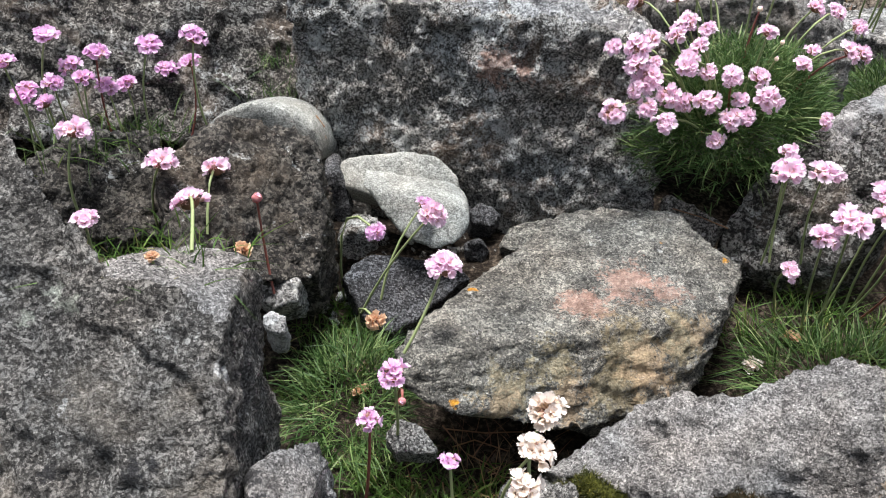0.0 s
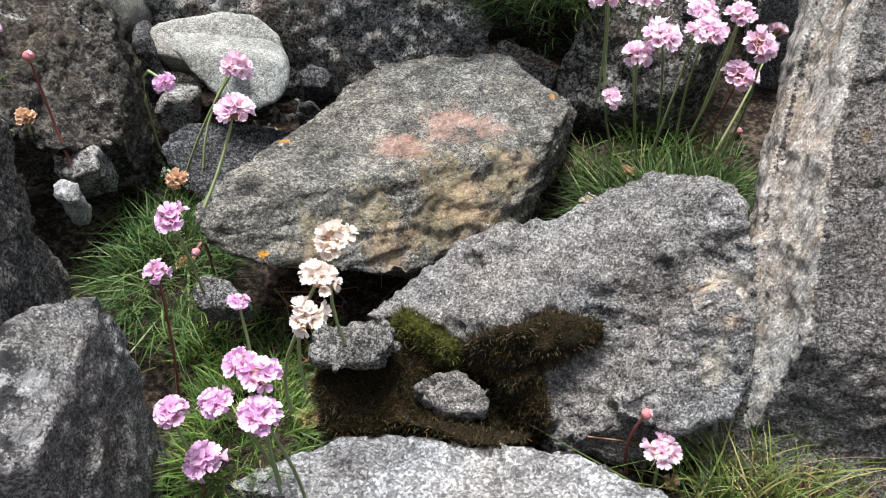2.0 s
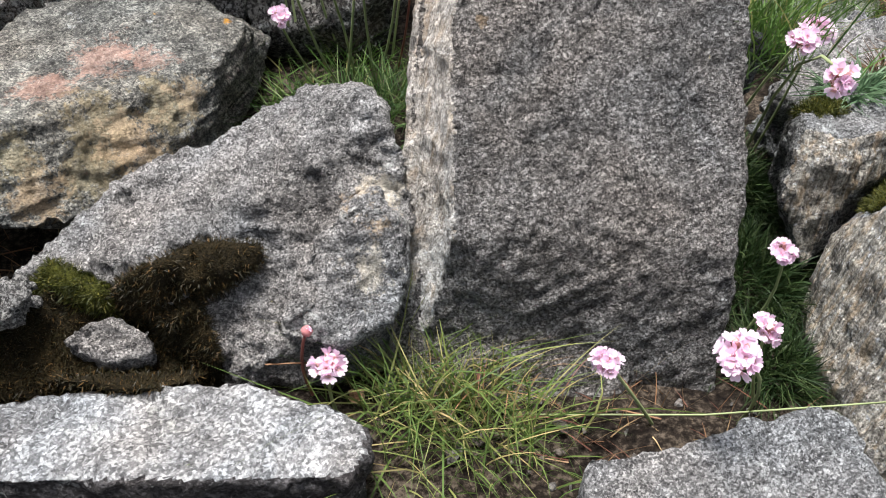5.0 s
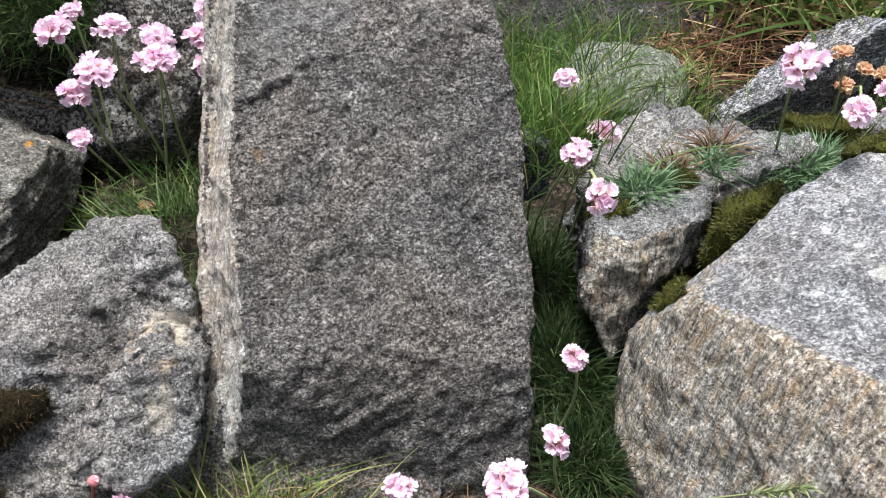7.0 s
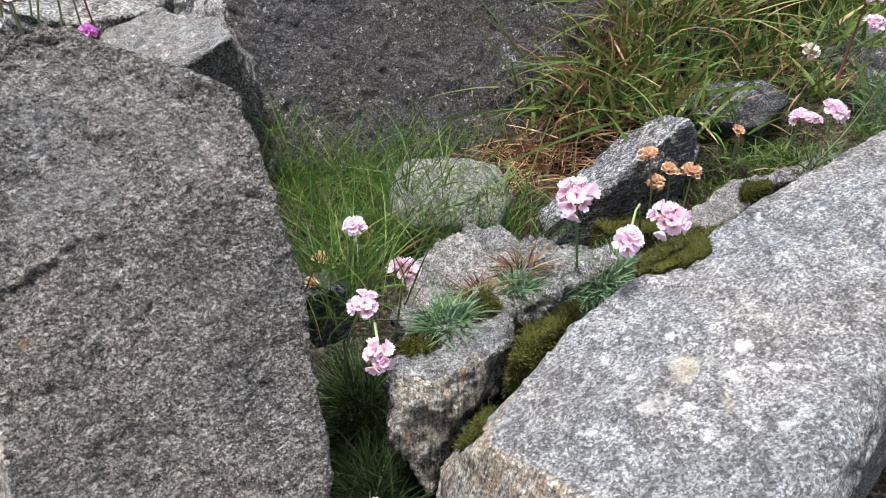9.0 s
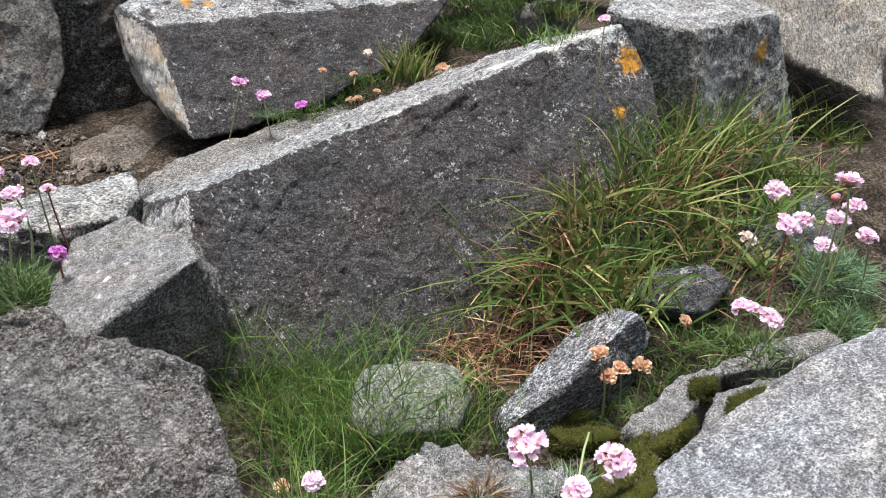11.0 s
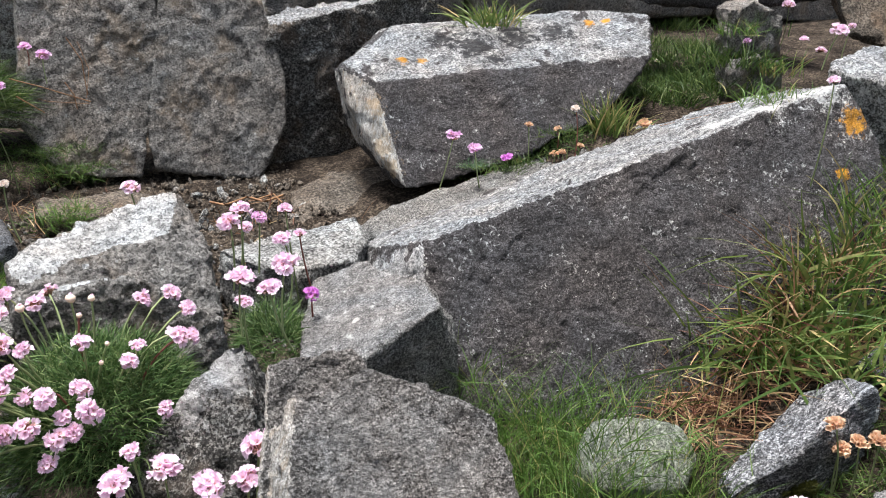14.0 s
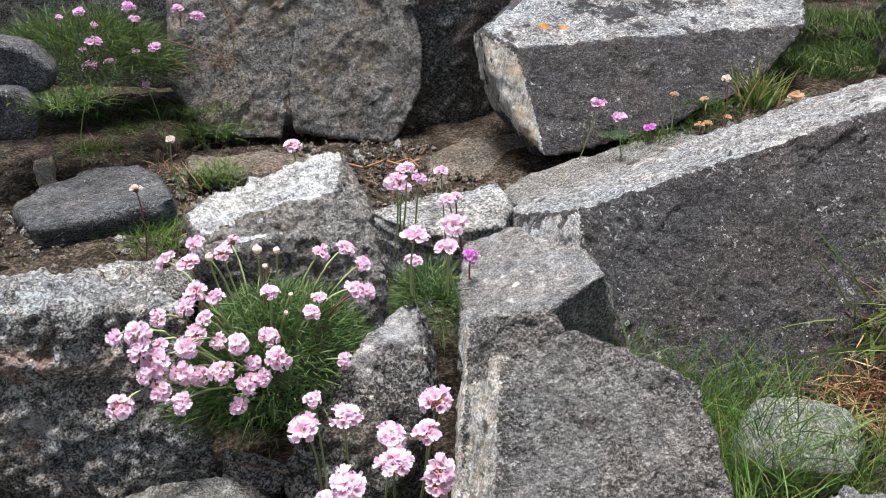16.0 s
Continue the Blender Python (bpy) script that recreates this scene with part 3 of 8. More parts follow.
rock("boulder", "big dark weathered boulder mottled with lichen", stone("dark", [(0.056, 0.754, 0.214, 0.0205, "pink"), (0.083, 0.749, 0.214, 0.0118, "pink")]), [
    [(-0.145, 0.860, 0.258), (-0.144, 0.810, 0.276), (-0.139, 0.858, 0.020), (-0.138, 0.809, 0.020), (-0.134, 0.792, 0.191), (-0.128, 0.792, 0.020), (-0.124, 0.782, 0.147), (-0.119, 0.782, 0.020), (-0.089, 0.769, 0.112), (-0.085, 0.769, 0.020), (0.106, 0.725, 0.020), (0.108, 0.723, 0.078), (0.115, 0.810, 0.263), (0.158, 0.858, 0.020), (0.161, 0.860, 0.252), (0.183, 0.770, 0.255), (0.202, 0.755, 0.252), (0.206, 0.707, 0.020), (0.207, 0.736, 0.020), (0.211, 0.705, 0.090), (0.211, 0.735, 0.248), (0.215, 0.712, 0.020), (0.220, 0.710, 0.131)],
], voxel=0.0042, faces=[((0, 0, 1), 0.95, stone("wash", [(0.056, 0.754, 0.214, 0.0205, "pink"), (0.083, 0.749, 0.214, 0.0118, "pink")]))], rough=1.3, crag=1.3)
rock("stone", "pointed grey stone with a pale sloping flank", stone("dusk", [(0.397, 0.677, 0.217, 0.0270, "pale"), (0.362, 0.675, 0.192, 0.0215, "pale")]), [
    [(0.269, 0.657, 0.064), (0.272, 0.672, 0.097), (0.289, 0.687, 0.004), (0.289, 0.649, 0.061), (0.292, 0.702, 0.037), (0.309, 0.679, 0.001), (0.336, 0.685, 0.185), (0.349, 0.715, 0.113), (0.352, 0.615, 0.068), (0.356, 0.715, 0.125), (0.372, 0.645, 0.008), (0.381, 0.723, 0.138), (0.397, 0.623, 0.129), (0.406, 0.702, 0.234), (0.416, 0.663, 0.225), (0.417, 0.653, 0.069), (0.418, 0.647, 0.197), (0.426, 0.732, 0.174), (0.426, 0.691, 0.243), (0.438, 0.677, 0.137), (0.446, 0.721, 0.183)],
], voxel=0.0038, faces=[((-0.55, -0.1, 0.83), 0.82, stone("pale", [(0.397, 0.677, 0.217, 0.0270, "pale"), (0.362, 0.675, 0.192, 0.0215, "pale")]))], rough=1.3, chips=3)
rock("stone", "grey block with a flat speckled top", stone("grey", [(0.563, 0.767, 0.191, 0.0057, "white"), (0.588, 0.776, 0.197, 0.0045, "white"), (0.567, 0.808, 0.184, 0.0047, "white")]), [
    [(0.459, 0.676, 0.157), (0.476, 0.730, 0.165), (0.489, 0.706, 0.017), (0.506, 0.760, 0.025), (0.570, 0.945, 0.170), (0.581, 0.706, 0.201), (0.600, 0.975, 0.030), (0.634, 0.932, 0.192), (0.641, 0.703, 0.221), (0.657, 0.796, 0.215), (0.664, 0.962, 0.052), (0.674, 0.723, 0.077), (0.674, 0.750, 0.184), (0.677, 0.738, 0.130), (0.687, 0.826, 0.075), (0.704, 0.753, -0.063), (0.704, 0.780, 0.044), (0.707, 0.768, -0.010)],
], voxel=0.0036, faces=[((-0.3, 0.1, 1), 0.8, stone("pale", [(0.563, 0.767, 0.191, 0.0057, "white"), (0.588, 0.776, 0.197, 0.0045, "white"), (0.567, 0.808, 0.184, 0.0047, "white")]))], chips=3)
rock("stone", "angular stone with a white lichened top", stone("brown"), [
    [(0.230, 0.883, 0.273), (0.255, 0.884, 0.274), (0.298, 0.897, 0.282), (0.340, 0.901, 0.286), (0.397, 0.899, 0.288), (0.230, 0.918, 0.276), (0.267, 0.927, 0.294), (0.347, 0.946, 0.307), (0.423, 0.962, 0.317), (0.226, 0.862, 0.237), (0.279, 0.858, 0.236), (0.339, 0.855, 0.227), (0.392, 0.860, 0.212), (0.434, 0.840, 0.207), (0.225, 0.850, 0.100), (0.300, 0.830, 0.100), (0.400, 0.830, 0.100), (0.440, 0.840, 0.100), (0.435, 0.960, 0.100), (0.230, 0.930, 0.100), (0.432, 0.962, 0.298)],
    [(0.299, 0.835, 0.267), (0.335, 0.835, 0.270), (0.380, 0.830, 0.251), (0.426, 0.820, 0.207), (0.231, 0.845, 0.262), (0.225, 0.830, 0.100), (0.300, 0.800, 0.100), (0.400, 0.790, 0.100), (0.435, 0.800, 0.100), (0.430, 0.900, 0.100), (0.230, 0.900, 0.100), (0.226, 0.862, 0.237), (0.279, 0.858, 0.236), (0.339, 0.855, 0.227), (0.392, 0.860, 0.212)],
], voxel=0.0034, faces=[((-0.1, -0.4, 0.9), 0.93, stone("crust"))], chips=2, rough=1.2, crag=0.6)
rock("stone", "low stone crusted with pale lichen", stone("lichen"), [
    [(0.484, 1.112, 0.080), (0.484, 1.112, 0.175), (0.509, 1.027, 0.080), (0.509, 1.027, 0.175), (0.566, 0.977, 0.080), (0.566, 0.977, 0.175), (0.567, 1.126, 0.080), (0.567, 1.126, 0.175), (0.645, 0.975, 0.080), (0.645, 0.975, 0.175), (0.703, 1.075, 0.080), (0.703, 1.075, 0.175), (0.715, 1.143, 0.080), (0.715, 1.143, 0.175)],
], voxel=0.006, layered=(0.2, 0, 0.98))
# lichened top; dark front and pale end also hold shade and light as colour
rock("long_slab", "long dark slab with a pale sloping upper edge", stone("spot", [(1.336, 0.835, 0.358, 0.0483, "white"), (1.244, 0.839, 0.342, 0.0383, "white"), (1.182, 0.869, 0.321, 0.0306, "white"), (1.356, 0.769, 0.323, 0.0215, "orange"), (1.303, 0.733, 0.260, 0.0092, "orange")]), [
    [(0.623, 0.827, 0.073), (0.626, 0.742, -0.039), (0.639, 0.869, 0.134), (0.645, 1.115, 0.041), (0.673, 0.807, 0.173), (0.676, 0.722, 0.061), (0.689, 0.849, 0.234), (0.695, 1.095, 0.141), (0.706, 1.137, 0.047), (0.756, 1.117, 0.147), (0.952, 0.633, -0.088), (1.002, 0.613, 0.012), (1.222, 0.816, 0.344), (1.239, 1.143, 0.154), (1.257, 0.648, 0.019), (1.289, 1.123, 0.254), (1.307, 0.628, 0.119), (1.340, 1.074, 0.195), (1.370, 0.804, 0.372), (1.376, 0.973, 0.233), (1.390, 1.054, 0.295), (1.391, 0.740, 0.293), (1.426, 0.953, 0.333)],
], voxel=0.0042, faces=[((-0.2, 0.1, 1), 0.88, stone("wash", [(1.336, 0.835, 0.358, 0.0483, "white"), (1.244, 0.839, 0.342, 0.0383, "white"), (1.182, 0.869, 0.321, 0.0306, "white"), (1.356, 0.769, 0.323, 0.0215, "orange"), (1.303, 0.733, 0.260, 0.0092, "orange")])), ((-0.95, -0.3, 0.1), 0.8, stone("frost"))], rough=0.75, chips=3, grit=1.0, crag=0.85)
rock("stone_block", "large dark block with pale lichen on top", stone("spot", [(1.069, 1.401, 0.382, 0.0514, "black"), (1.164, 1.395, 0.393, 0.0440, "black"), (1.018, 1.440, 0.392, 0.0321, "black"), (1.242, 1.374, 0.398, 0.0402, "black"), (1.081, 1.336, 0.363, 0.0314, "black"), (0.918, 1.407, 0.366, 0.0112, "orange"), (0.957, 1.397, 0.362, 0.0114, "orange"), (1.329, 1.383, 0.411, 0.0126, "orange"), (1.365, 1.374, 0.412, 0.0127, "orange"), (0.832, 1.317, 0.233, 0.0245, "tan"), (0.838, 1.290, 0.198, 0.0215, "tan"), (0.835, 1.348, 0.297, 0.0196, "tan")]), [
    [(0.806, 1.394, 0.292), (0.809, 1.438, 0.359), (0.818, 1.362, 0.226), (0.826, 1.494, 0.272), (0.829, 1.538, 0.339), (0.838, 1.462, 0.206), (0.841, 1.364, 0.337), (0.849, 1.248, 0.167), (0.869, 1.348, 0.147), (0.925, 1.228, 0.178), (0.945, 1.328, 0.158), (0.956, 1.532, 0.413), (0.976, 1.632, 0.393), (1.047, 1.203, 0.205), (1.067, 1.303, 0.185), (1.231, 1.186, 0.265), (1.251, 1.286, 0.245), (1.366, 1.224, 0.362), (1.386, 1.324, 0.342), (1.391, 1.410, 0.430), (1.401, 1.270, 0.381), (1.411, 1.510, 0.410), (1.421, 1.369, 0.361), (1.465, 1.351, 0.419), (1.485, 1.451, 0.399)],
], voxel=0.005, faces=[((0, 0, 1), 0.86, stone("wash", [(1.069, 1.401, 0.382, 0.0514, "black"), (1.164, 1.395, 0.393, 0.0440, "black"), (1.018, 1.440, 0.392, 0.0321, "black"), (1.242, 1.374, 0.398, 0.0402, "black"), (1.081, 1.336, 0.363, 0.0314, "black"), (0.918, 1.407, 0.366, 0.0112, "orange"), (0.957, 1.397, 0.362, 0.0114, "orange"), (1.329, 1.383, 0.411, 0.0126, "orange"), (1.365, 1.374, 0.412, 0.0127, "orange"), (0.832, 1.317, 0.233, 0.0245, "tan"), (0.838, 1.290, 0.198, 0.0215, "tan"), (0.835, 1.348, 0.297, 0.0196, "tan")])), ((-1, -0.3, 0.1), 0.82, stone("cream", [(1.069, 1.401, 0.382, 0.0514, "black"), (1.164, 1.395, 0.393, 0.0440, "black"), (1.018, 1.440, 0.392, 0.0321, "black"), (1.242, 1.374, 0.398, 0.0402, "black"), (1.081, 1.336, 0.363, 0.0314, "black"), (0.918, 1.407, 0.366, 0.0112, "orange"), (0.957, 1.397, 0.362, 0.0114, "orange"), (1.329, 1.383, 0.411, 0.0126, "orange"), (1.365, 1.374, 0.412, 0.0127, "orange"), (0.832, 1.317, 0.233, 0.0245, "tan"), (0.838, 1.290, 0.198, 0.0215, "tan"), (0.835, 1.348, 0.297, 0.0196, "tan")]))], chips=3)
rock("boulder", "big brown-grey boulder with a cracked face", stone("brown"), [
    [(0.263, 1.733, 0.249), (0.263, 1.883, 0.249), (0.312, 1.816, 0.604), (0.312, 1.966, 0.604), (0.316, 1.696, 0.153), (0.316, 1.846, 0.153), (0.460, 1.659, 0.136), (0.460, 1.809, 0.136), (0.537, 1.717, 0.423), (0.537, 1.867, 0.423), (0.562, 1.758, 0.598), (0.562, 1.907, 0.598)],
], voxel=0.0055, rough=0.5, crag=1.3)
rock("boulder", "big rounded brown-grey boulder beside a crack", stone("brown"), [
    [(0.482, 1.679, 0.233), (0.483, 1.656, 0.145), (0.512, 1.829, 0.233), (0.513, 1.806, 0.145), (0.567, 1.748, 0.567), (0.597, 1.898, 0.567), (0.682, 1.603, 0.115), (0.712, 1.753, 0.115), (0.723, 1.706, 0.542), (0.750, 1.616, 0.226), (0.753, 1.856, 0.542), (0.760, 1.640, 0.325), (0.780, 1.766, 0.226), (0.790, 1.790, 0.325)],
], voxel=0.0055, rough=0.5, crag=1.3)
rock("boulder", "dark brown boulder behind the lichened block", stone("dusk"), [
    [(0.678, 1.660, 0.214), (0.708, 1.810, 0.214), (0.714, 1.660, 0.073), (0.744, 1.810, 0.073), (0.744, 1.660, 0.414), (0.774, 1.810, 0.414), (0.925, 1.660, 0.053), (0.955, 1.810, 0.053), (1.159, 1.660, 0.482), (1.189, 1.810, 0.482)],
], voxel=0.006, faces=[((0, -0.1, 1), 0.8, stone("wash"))], rough=2.2)
rock("stone_block", "grey stone block with a lichened flat top", stone("lichen", [(1.660, 0.741, 0.310, 0.0200, "orange"), (1.520, 0.701, 0.270, 0.0500, "pale")]), [
    [(1.366, 0.838, 0.392), (1.444, 0.736, 0.366), (1.720, 0.751, 0.370), (1.690, 0.857, 0.396), (1.519, 0.900, 0.407), (1.427, 0.808, 0.137), (1.505, 0.706, 0.111), (1.816, 0.721, 0.093), (1.785, 0.827, 0.119), (1.615, 0.870, 0.130)],
], voxel=0.0048, faces=[((0, -0.2, 1), 0.86, stone("wash"))], chips=2, crag=0.6)
rock("standing_stone", "tall pale standing stone at the back of the bank", stone("tawny"), [
    [(1.796, 0.924, 0.384), (1.803, 0.964, 0.464), (1.821, 0.885, 0.328), (1.869, 0.832, 0.260), (1.870, 1.046, 0.667), (1.966, 1.085, 0.384), (1.973, 1.124, 0.464), (1.991, 1.045, 0.328), (2.039, 0.992, 0.260), (2.040, 1.206, 0.667), (2.070, 0.704, 0.160), (2.240, 0.864, 0.160), (2.319, 0.879, 0.672), (2.489, 1.040, 0.672)],
], voxel=0.009)
rock("stone", "dark striped stone lying in the grass", stone("slate"), [
    [(0.875, 0.487, -0.010), (0.875, 0.487, 0.036), (0.889, 0.521, -0.010), (0.889, 0.521, 0.030), (0.945, 0.475, -0.010), (0.945, 0.475, 0.065), (0.974, 0.538, -0.010), (0.974, 0.538, 0.055), (1.037, 0.546, -0.010), (1.037, 0.546, 0.075), (1.077, 0.481, -0.010), (1.077, 0.481, 0.110), (1.078, 0.522, 0.097), (1.150, 0.519, -0.037), (1.219, 0.549, -0.018)],
], voxel=0.004)
rock("stone", "round greenish grey stone half hidden in grass", stone("green"), [
    [(0.732, 0.558, 0.069), (0.732, 0.578, -0.001), (0.741, 0.539, 0.054), (0.741, 0.559, -0.016), (0.747, 0.585, 0.089), (0.747, 0.605, 0.019), (0.766, 0.598, 0.099), (0.766, 0.618, 0.029), (0.821, 0.590, 0.093), (0.821, 0.610, 0.023), (0.838, 0.514, 0.035), (0.838, 0.534, -0.035), (0.877, 0.568, 0.076), (0.877, 0.588, 0.006), (0.878, 0.539, 0.054), (0.878, 0.559, -0.016)],
], voxel=0.005, rounding=9)
rock("stone_block", "large pale block with white lichen spots on top", stone("chalk", [(0.653, 0.155, 0.156, 0.0082, "white"), (0.665, 0.180, 0.154, 0.0037, "white"), (0.688, 0.161, 0.162, 0.0118, "cream"), (0.621, 0.167, 0.145, 0.0035, "white"), (0.684, 0.124, 0.166, 0.0061, "cream"), (0.718, 0.123, 0.176, 0.0041, "white"), (0.661, 0.119, 0.160, 0.0042, "white"), (0.669, 0.206, 0.147, 0.0042, "white"), (0.721, 0.147, 0.174, 0.0059, "white"), (0.705, 0.188, 0.162, 0.0035, "white"), (0.685, 0.093, 0.174, 0.0046, "white"), (0.668, 0.140, 0.161, 0.0031, "white")]), [
    [(0.540, 0.167, -0.040), (0.540, 0.167, -0.035), (0.555, 0.087, -0.040), (0.555, 0.087, 0.018), (0.562, 0.228, -0.040), (0.562, 0.228, -0.004), (0.574, 0.021, -0.040), (0.574, 0.021, 0.107), (0.580, 0.212, 0.120), (0.587, 0.263, -0.040), (0.587, 0.263, 0.050), (0.594, 0.058, 0.163), (0.609, 0.228, 0.125), (0.641, 0.239, 0.132), (0.683, 0.249, 0.141), (0.685, 0.061, 0.164), (0.855, 0.246, -0.040), (0.855, 0.246, 0.184), (0.984, 0.233, -0.040), (0.984, 0.233, 0.217), (1.040, 0.208, -0.040), (1.040, 0.208, 0.234), (1.081, 0.161, -0.040), (1.081, 0.161, 0.249)],
], voxel=0.0026, faces=[((-0.93, 0.15, 0.34), 0.72, stone("stripe", [(0.653, 0.155, 0.156, 0.0082, "white"), (0.665, 0.180, 0.154, 0.0037, "white"), (0.688, 0.161, 0.162, 0.0118, "cream"), (0.621, 0.167, 0.145, 0.0035, "white"), (0.684, 0.124, 0.166, 0.0061, "cream"), (0.718, 0.123, 0.176, 0.0041, "white"), (0.661, 0.119, 0.160, 0.0042, "white"), (0.669, 0.206, 0.147, 0.0042, "white"), (0.721, 0.147, 0.174, 0.0059, "white"), (0.705, 0.188, 0.162, 0.0035, "white"), (0.685, 0.093, 0.174, 0.0046, "white"), (0.668, 0.140, 0.161, 0.0031, "white")]))], chips=2, rough=0.7, crag=0.32)
rock("stone", "small grey block wedged between larger stones", stone("grey"), [
    [(0.562, 0.291, 0.064), (0.577, 0.309, 0.108), (0.583, 0.272, 0.008), (0.592, 0.331, 0.053), (0.593, 0.271, 0.053), (0.595, 0.285, 0.108), (0.607, 0.349, 0.098), (0.608, 0.275, 0.031), (0.613, 0.312, -0.002), (0.614, 0.326, 0.108), (0.644, 0.366, 0.098), (0.651, 0.285, 0.108), (0.665, 0.319, 0.108), (0.672, 0.296, 0.057), (0.681, 0.310, 0.108), (0.695, 0.359, 0.098), (0.702, 0.336, 0.047), (0.712, 0.350, 0.098)],
], voxel=0.003, faces=[((0, 0, 1), 0.8, stone("pale")), ((-0.6, -0.8, 0.1), 0.7, stone("stripe"))], chips=2, crag=0.8)
rock("stone", "flat grey stone with moss in its joints", stone("pale"), [
    [(0.627, 0.390, 0.084), (0.627, 0.400, 0.024), (0.632, 0.358, 0.086), (0.632, 0.368, 0.025), (0.672, 0.333, 0.092), (0.672, 0.343, 0.032), (0.680, 0.438, 0.089), (0.680, 0.448, 0.029), (0.726, 0.324, 0.099), (0.726, 0.334, 0.039), (0.742, 0.448, 0.096), (0.742, 0.458, 0.036), (0.799, 0.320, 0.109), (0.799, 0.330, 0.049), (0.817, 0.337, 0.111), (0.817, 0.347, 0.051)],
], voxel=0.0032, rough=1.3, crag=1.1, layered=(0.1, 0.2, 0.97), faces=[((0, 0, 1), 0.85, stone("pale"))])
rock("stone", "small dark stone behind the upright slab", stone("black"), [
    [(0.539, 0.360, 0.158), (0.545, 0.360, 0.102), (0.549, 0.400, 0.148), (0.555, 0.400, 0.092), (0.578, 0.360, 0.100), (0.580, 0.360, 0.146), (0.588, 0.400, 0.090), (0.590, 0.400, 0.136)],
], voxel=0.005)
rock("stone", "low grey stone at the foot of the slab", stone("pale"), [
    [(0.339, 0.136, -0.052), (0.339, 0.136, 0.028), (0.358, 0.165, -0.039), (0.358, 0.165, 0.041), (0.485, 0.079, -0.058), (0.485, 0.079, 0.022), (0.486, 0.148, -0.031), (0.486, 0.148, 0.049), (0.497, 0.106, -0.046), (0.497, 0.106, 0.034), (0.498, 0.145, -0.031), (0.498, 0.145, 0.049)],
], voxel=0.004)
rock("stone", "flat dark stone in the hollow", stone("black"), [
    [(-0.086, 0.611, 0.073), (-0.086, 0.641, 0.023), (-0.064, 0.581, 0.045), (-0.064, 0.611, -0.004), (-0.062, 0.633, 0.084), (-0.062, 0.663, 0.034), (-0.034, 0.570, 0.030), (-0.034, 0.600, -0.020), (-0.005, 0.637, 0.073), (-0.005, 0.667, 0.023), (0.037, 0.630, 0.057), (0.037, 0.660, 0.007)],
], voxel=0.005)
rock("pebble", "small rounded brown-grey stone", stone("dark"), [
    [(-0.093, 0.660, 0.076), (-0.093, 0.690, 0.076), (-0.092, 0.660, 0.057), (-0.092, 0.690, 0.057), (-0.077, 0.660, 0.090), (-0.077, 0.690, 0.090), (-0.076, 0.660, 0.051), (-0.076, 0.690, 0.051), (-0.056, 0.660, 0.086), (-0.056, 0.690, 0.086), (-0.055, 0.660, 0.067), (-0.055, 0.690, 0.067)],
], voxel=0.003)
rock("pebble", "small dark grey stone beside the pebble", stone("black"), [
    [(-0.107, 0.690, 0.129), (-0.107, 0.730, 0.129), (-0.103, 0.690, 0.074), (-0.103, 0.730, 0.074), (-0.097, 0.690, 0.135), (-0.097, 0.730, 0.135), (-0.087, 0.690, 0.117), (-0.087, 0.730, 0.117), (-0.083, 0.690, 0.080), (-0.083, 0.730, 0.080)],
], voxel=0.004)
rock("pebble", "small pale grey stone by the grass", stone("lichen"), [
    [(-0.140, 0.532, 0.114), (-0.140, 0.562, 0.074), (-0.139, 0.521, 0.103), (-0.139, 0.551, 0.063), (-0.128, 0.518, 0.100), (-0.128, 0.548, 0.060), (-0.120, 0.535, 0.117), (-0.120, 0.566, 0.077), (-0.106, 0.523, 0.105), (-0.106, 0.553, 0.065), (-0.105, 0.536, 0.118), (-0.105, 0.566, 0.078)],
], voxel=0.003)
rock("pebble", "small whitish stone by the grass", stone("crust"), [
    [(-0.129, 0.486, 0.116), (-0.129, 0.496, 0.086), (-0.123, 0.490, 0.120), (-0.123, 0.500, 0.090), (-0.122, 0.478, 0.108), (-0.122, 0.488, 0.078), (-0.110, 0.478, 0.108), (-0.110, 0.488, 0.079), (-0.109, 0.486, 0.116), (-0.109, 0.496, 0.086)],
], voxel=0.003)
rock("pebble", "small grey stone among green shoots", stone("grey"), [
    [(-0.033, 0.402, 0.078), (-0.033, 0.422, 0.048), (-0.025, 0.411, 0.087), (-0.025, 0.431, 0.057), (-0.025, 0.394, 0.070), (-0.025, 0.414, 0.040), (-0.010, 0.410, 0.086), (-0.010, 0.430, 0.056), (0.002, 0.399, 0.075), (0.002, 0.419, 0.045), (0.004, 0.394, 0.070), (0.004, 0.414, 0.040)],
], voxel=0.0025)
rock("pebble", "small speckled grey stone set in moss", stone("pale"), [
    [(0.104, 0.345, 0.035), (0.104, 0.355, 0.005), (0.110, 0.340, 0.029), (0.110, 0.350, -0.001), (0.119, 0.349, 0.043), (0.119, 0.359, 0.013), (0.129, 0.331, 0.021), (0.129, 0.341, -0.009), (0.139, 0.346, 0.042), (0.139, 0.356, 0.012), (0.153, 0.330, 0.022), (0.153, 0.340, -0.008), (0.155, 0.336, 0.031), (0.155, 0.346, 0.001)],
], voxel=0.0025)
rock("pebble", "small grey stone beside the moss", stone("grey"), [
    [(0.042, 0.357, 0.062), (0.046, 0.363, 0.050), (0.049, 0.370, 0.065), (0.053, 0.376, 0.053), (0.058, 0.341, 0.061), (0.062, 0.347, 0.049), (0.068, 0.376, 0.068), (0.072, 0.382, 0.056), (0.085, 0.343, 0.064), (0.089, 0.349, 0.052), (0.092, 0.367, 0.069), (0.095, 0.352, 0.067), (0.097, 0.373, 0.057), (0.099, 0.358, 0.055)],
], voxel=0.0025, rough=1.9)
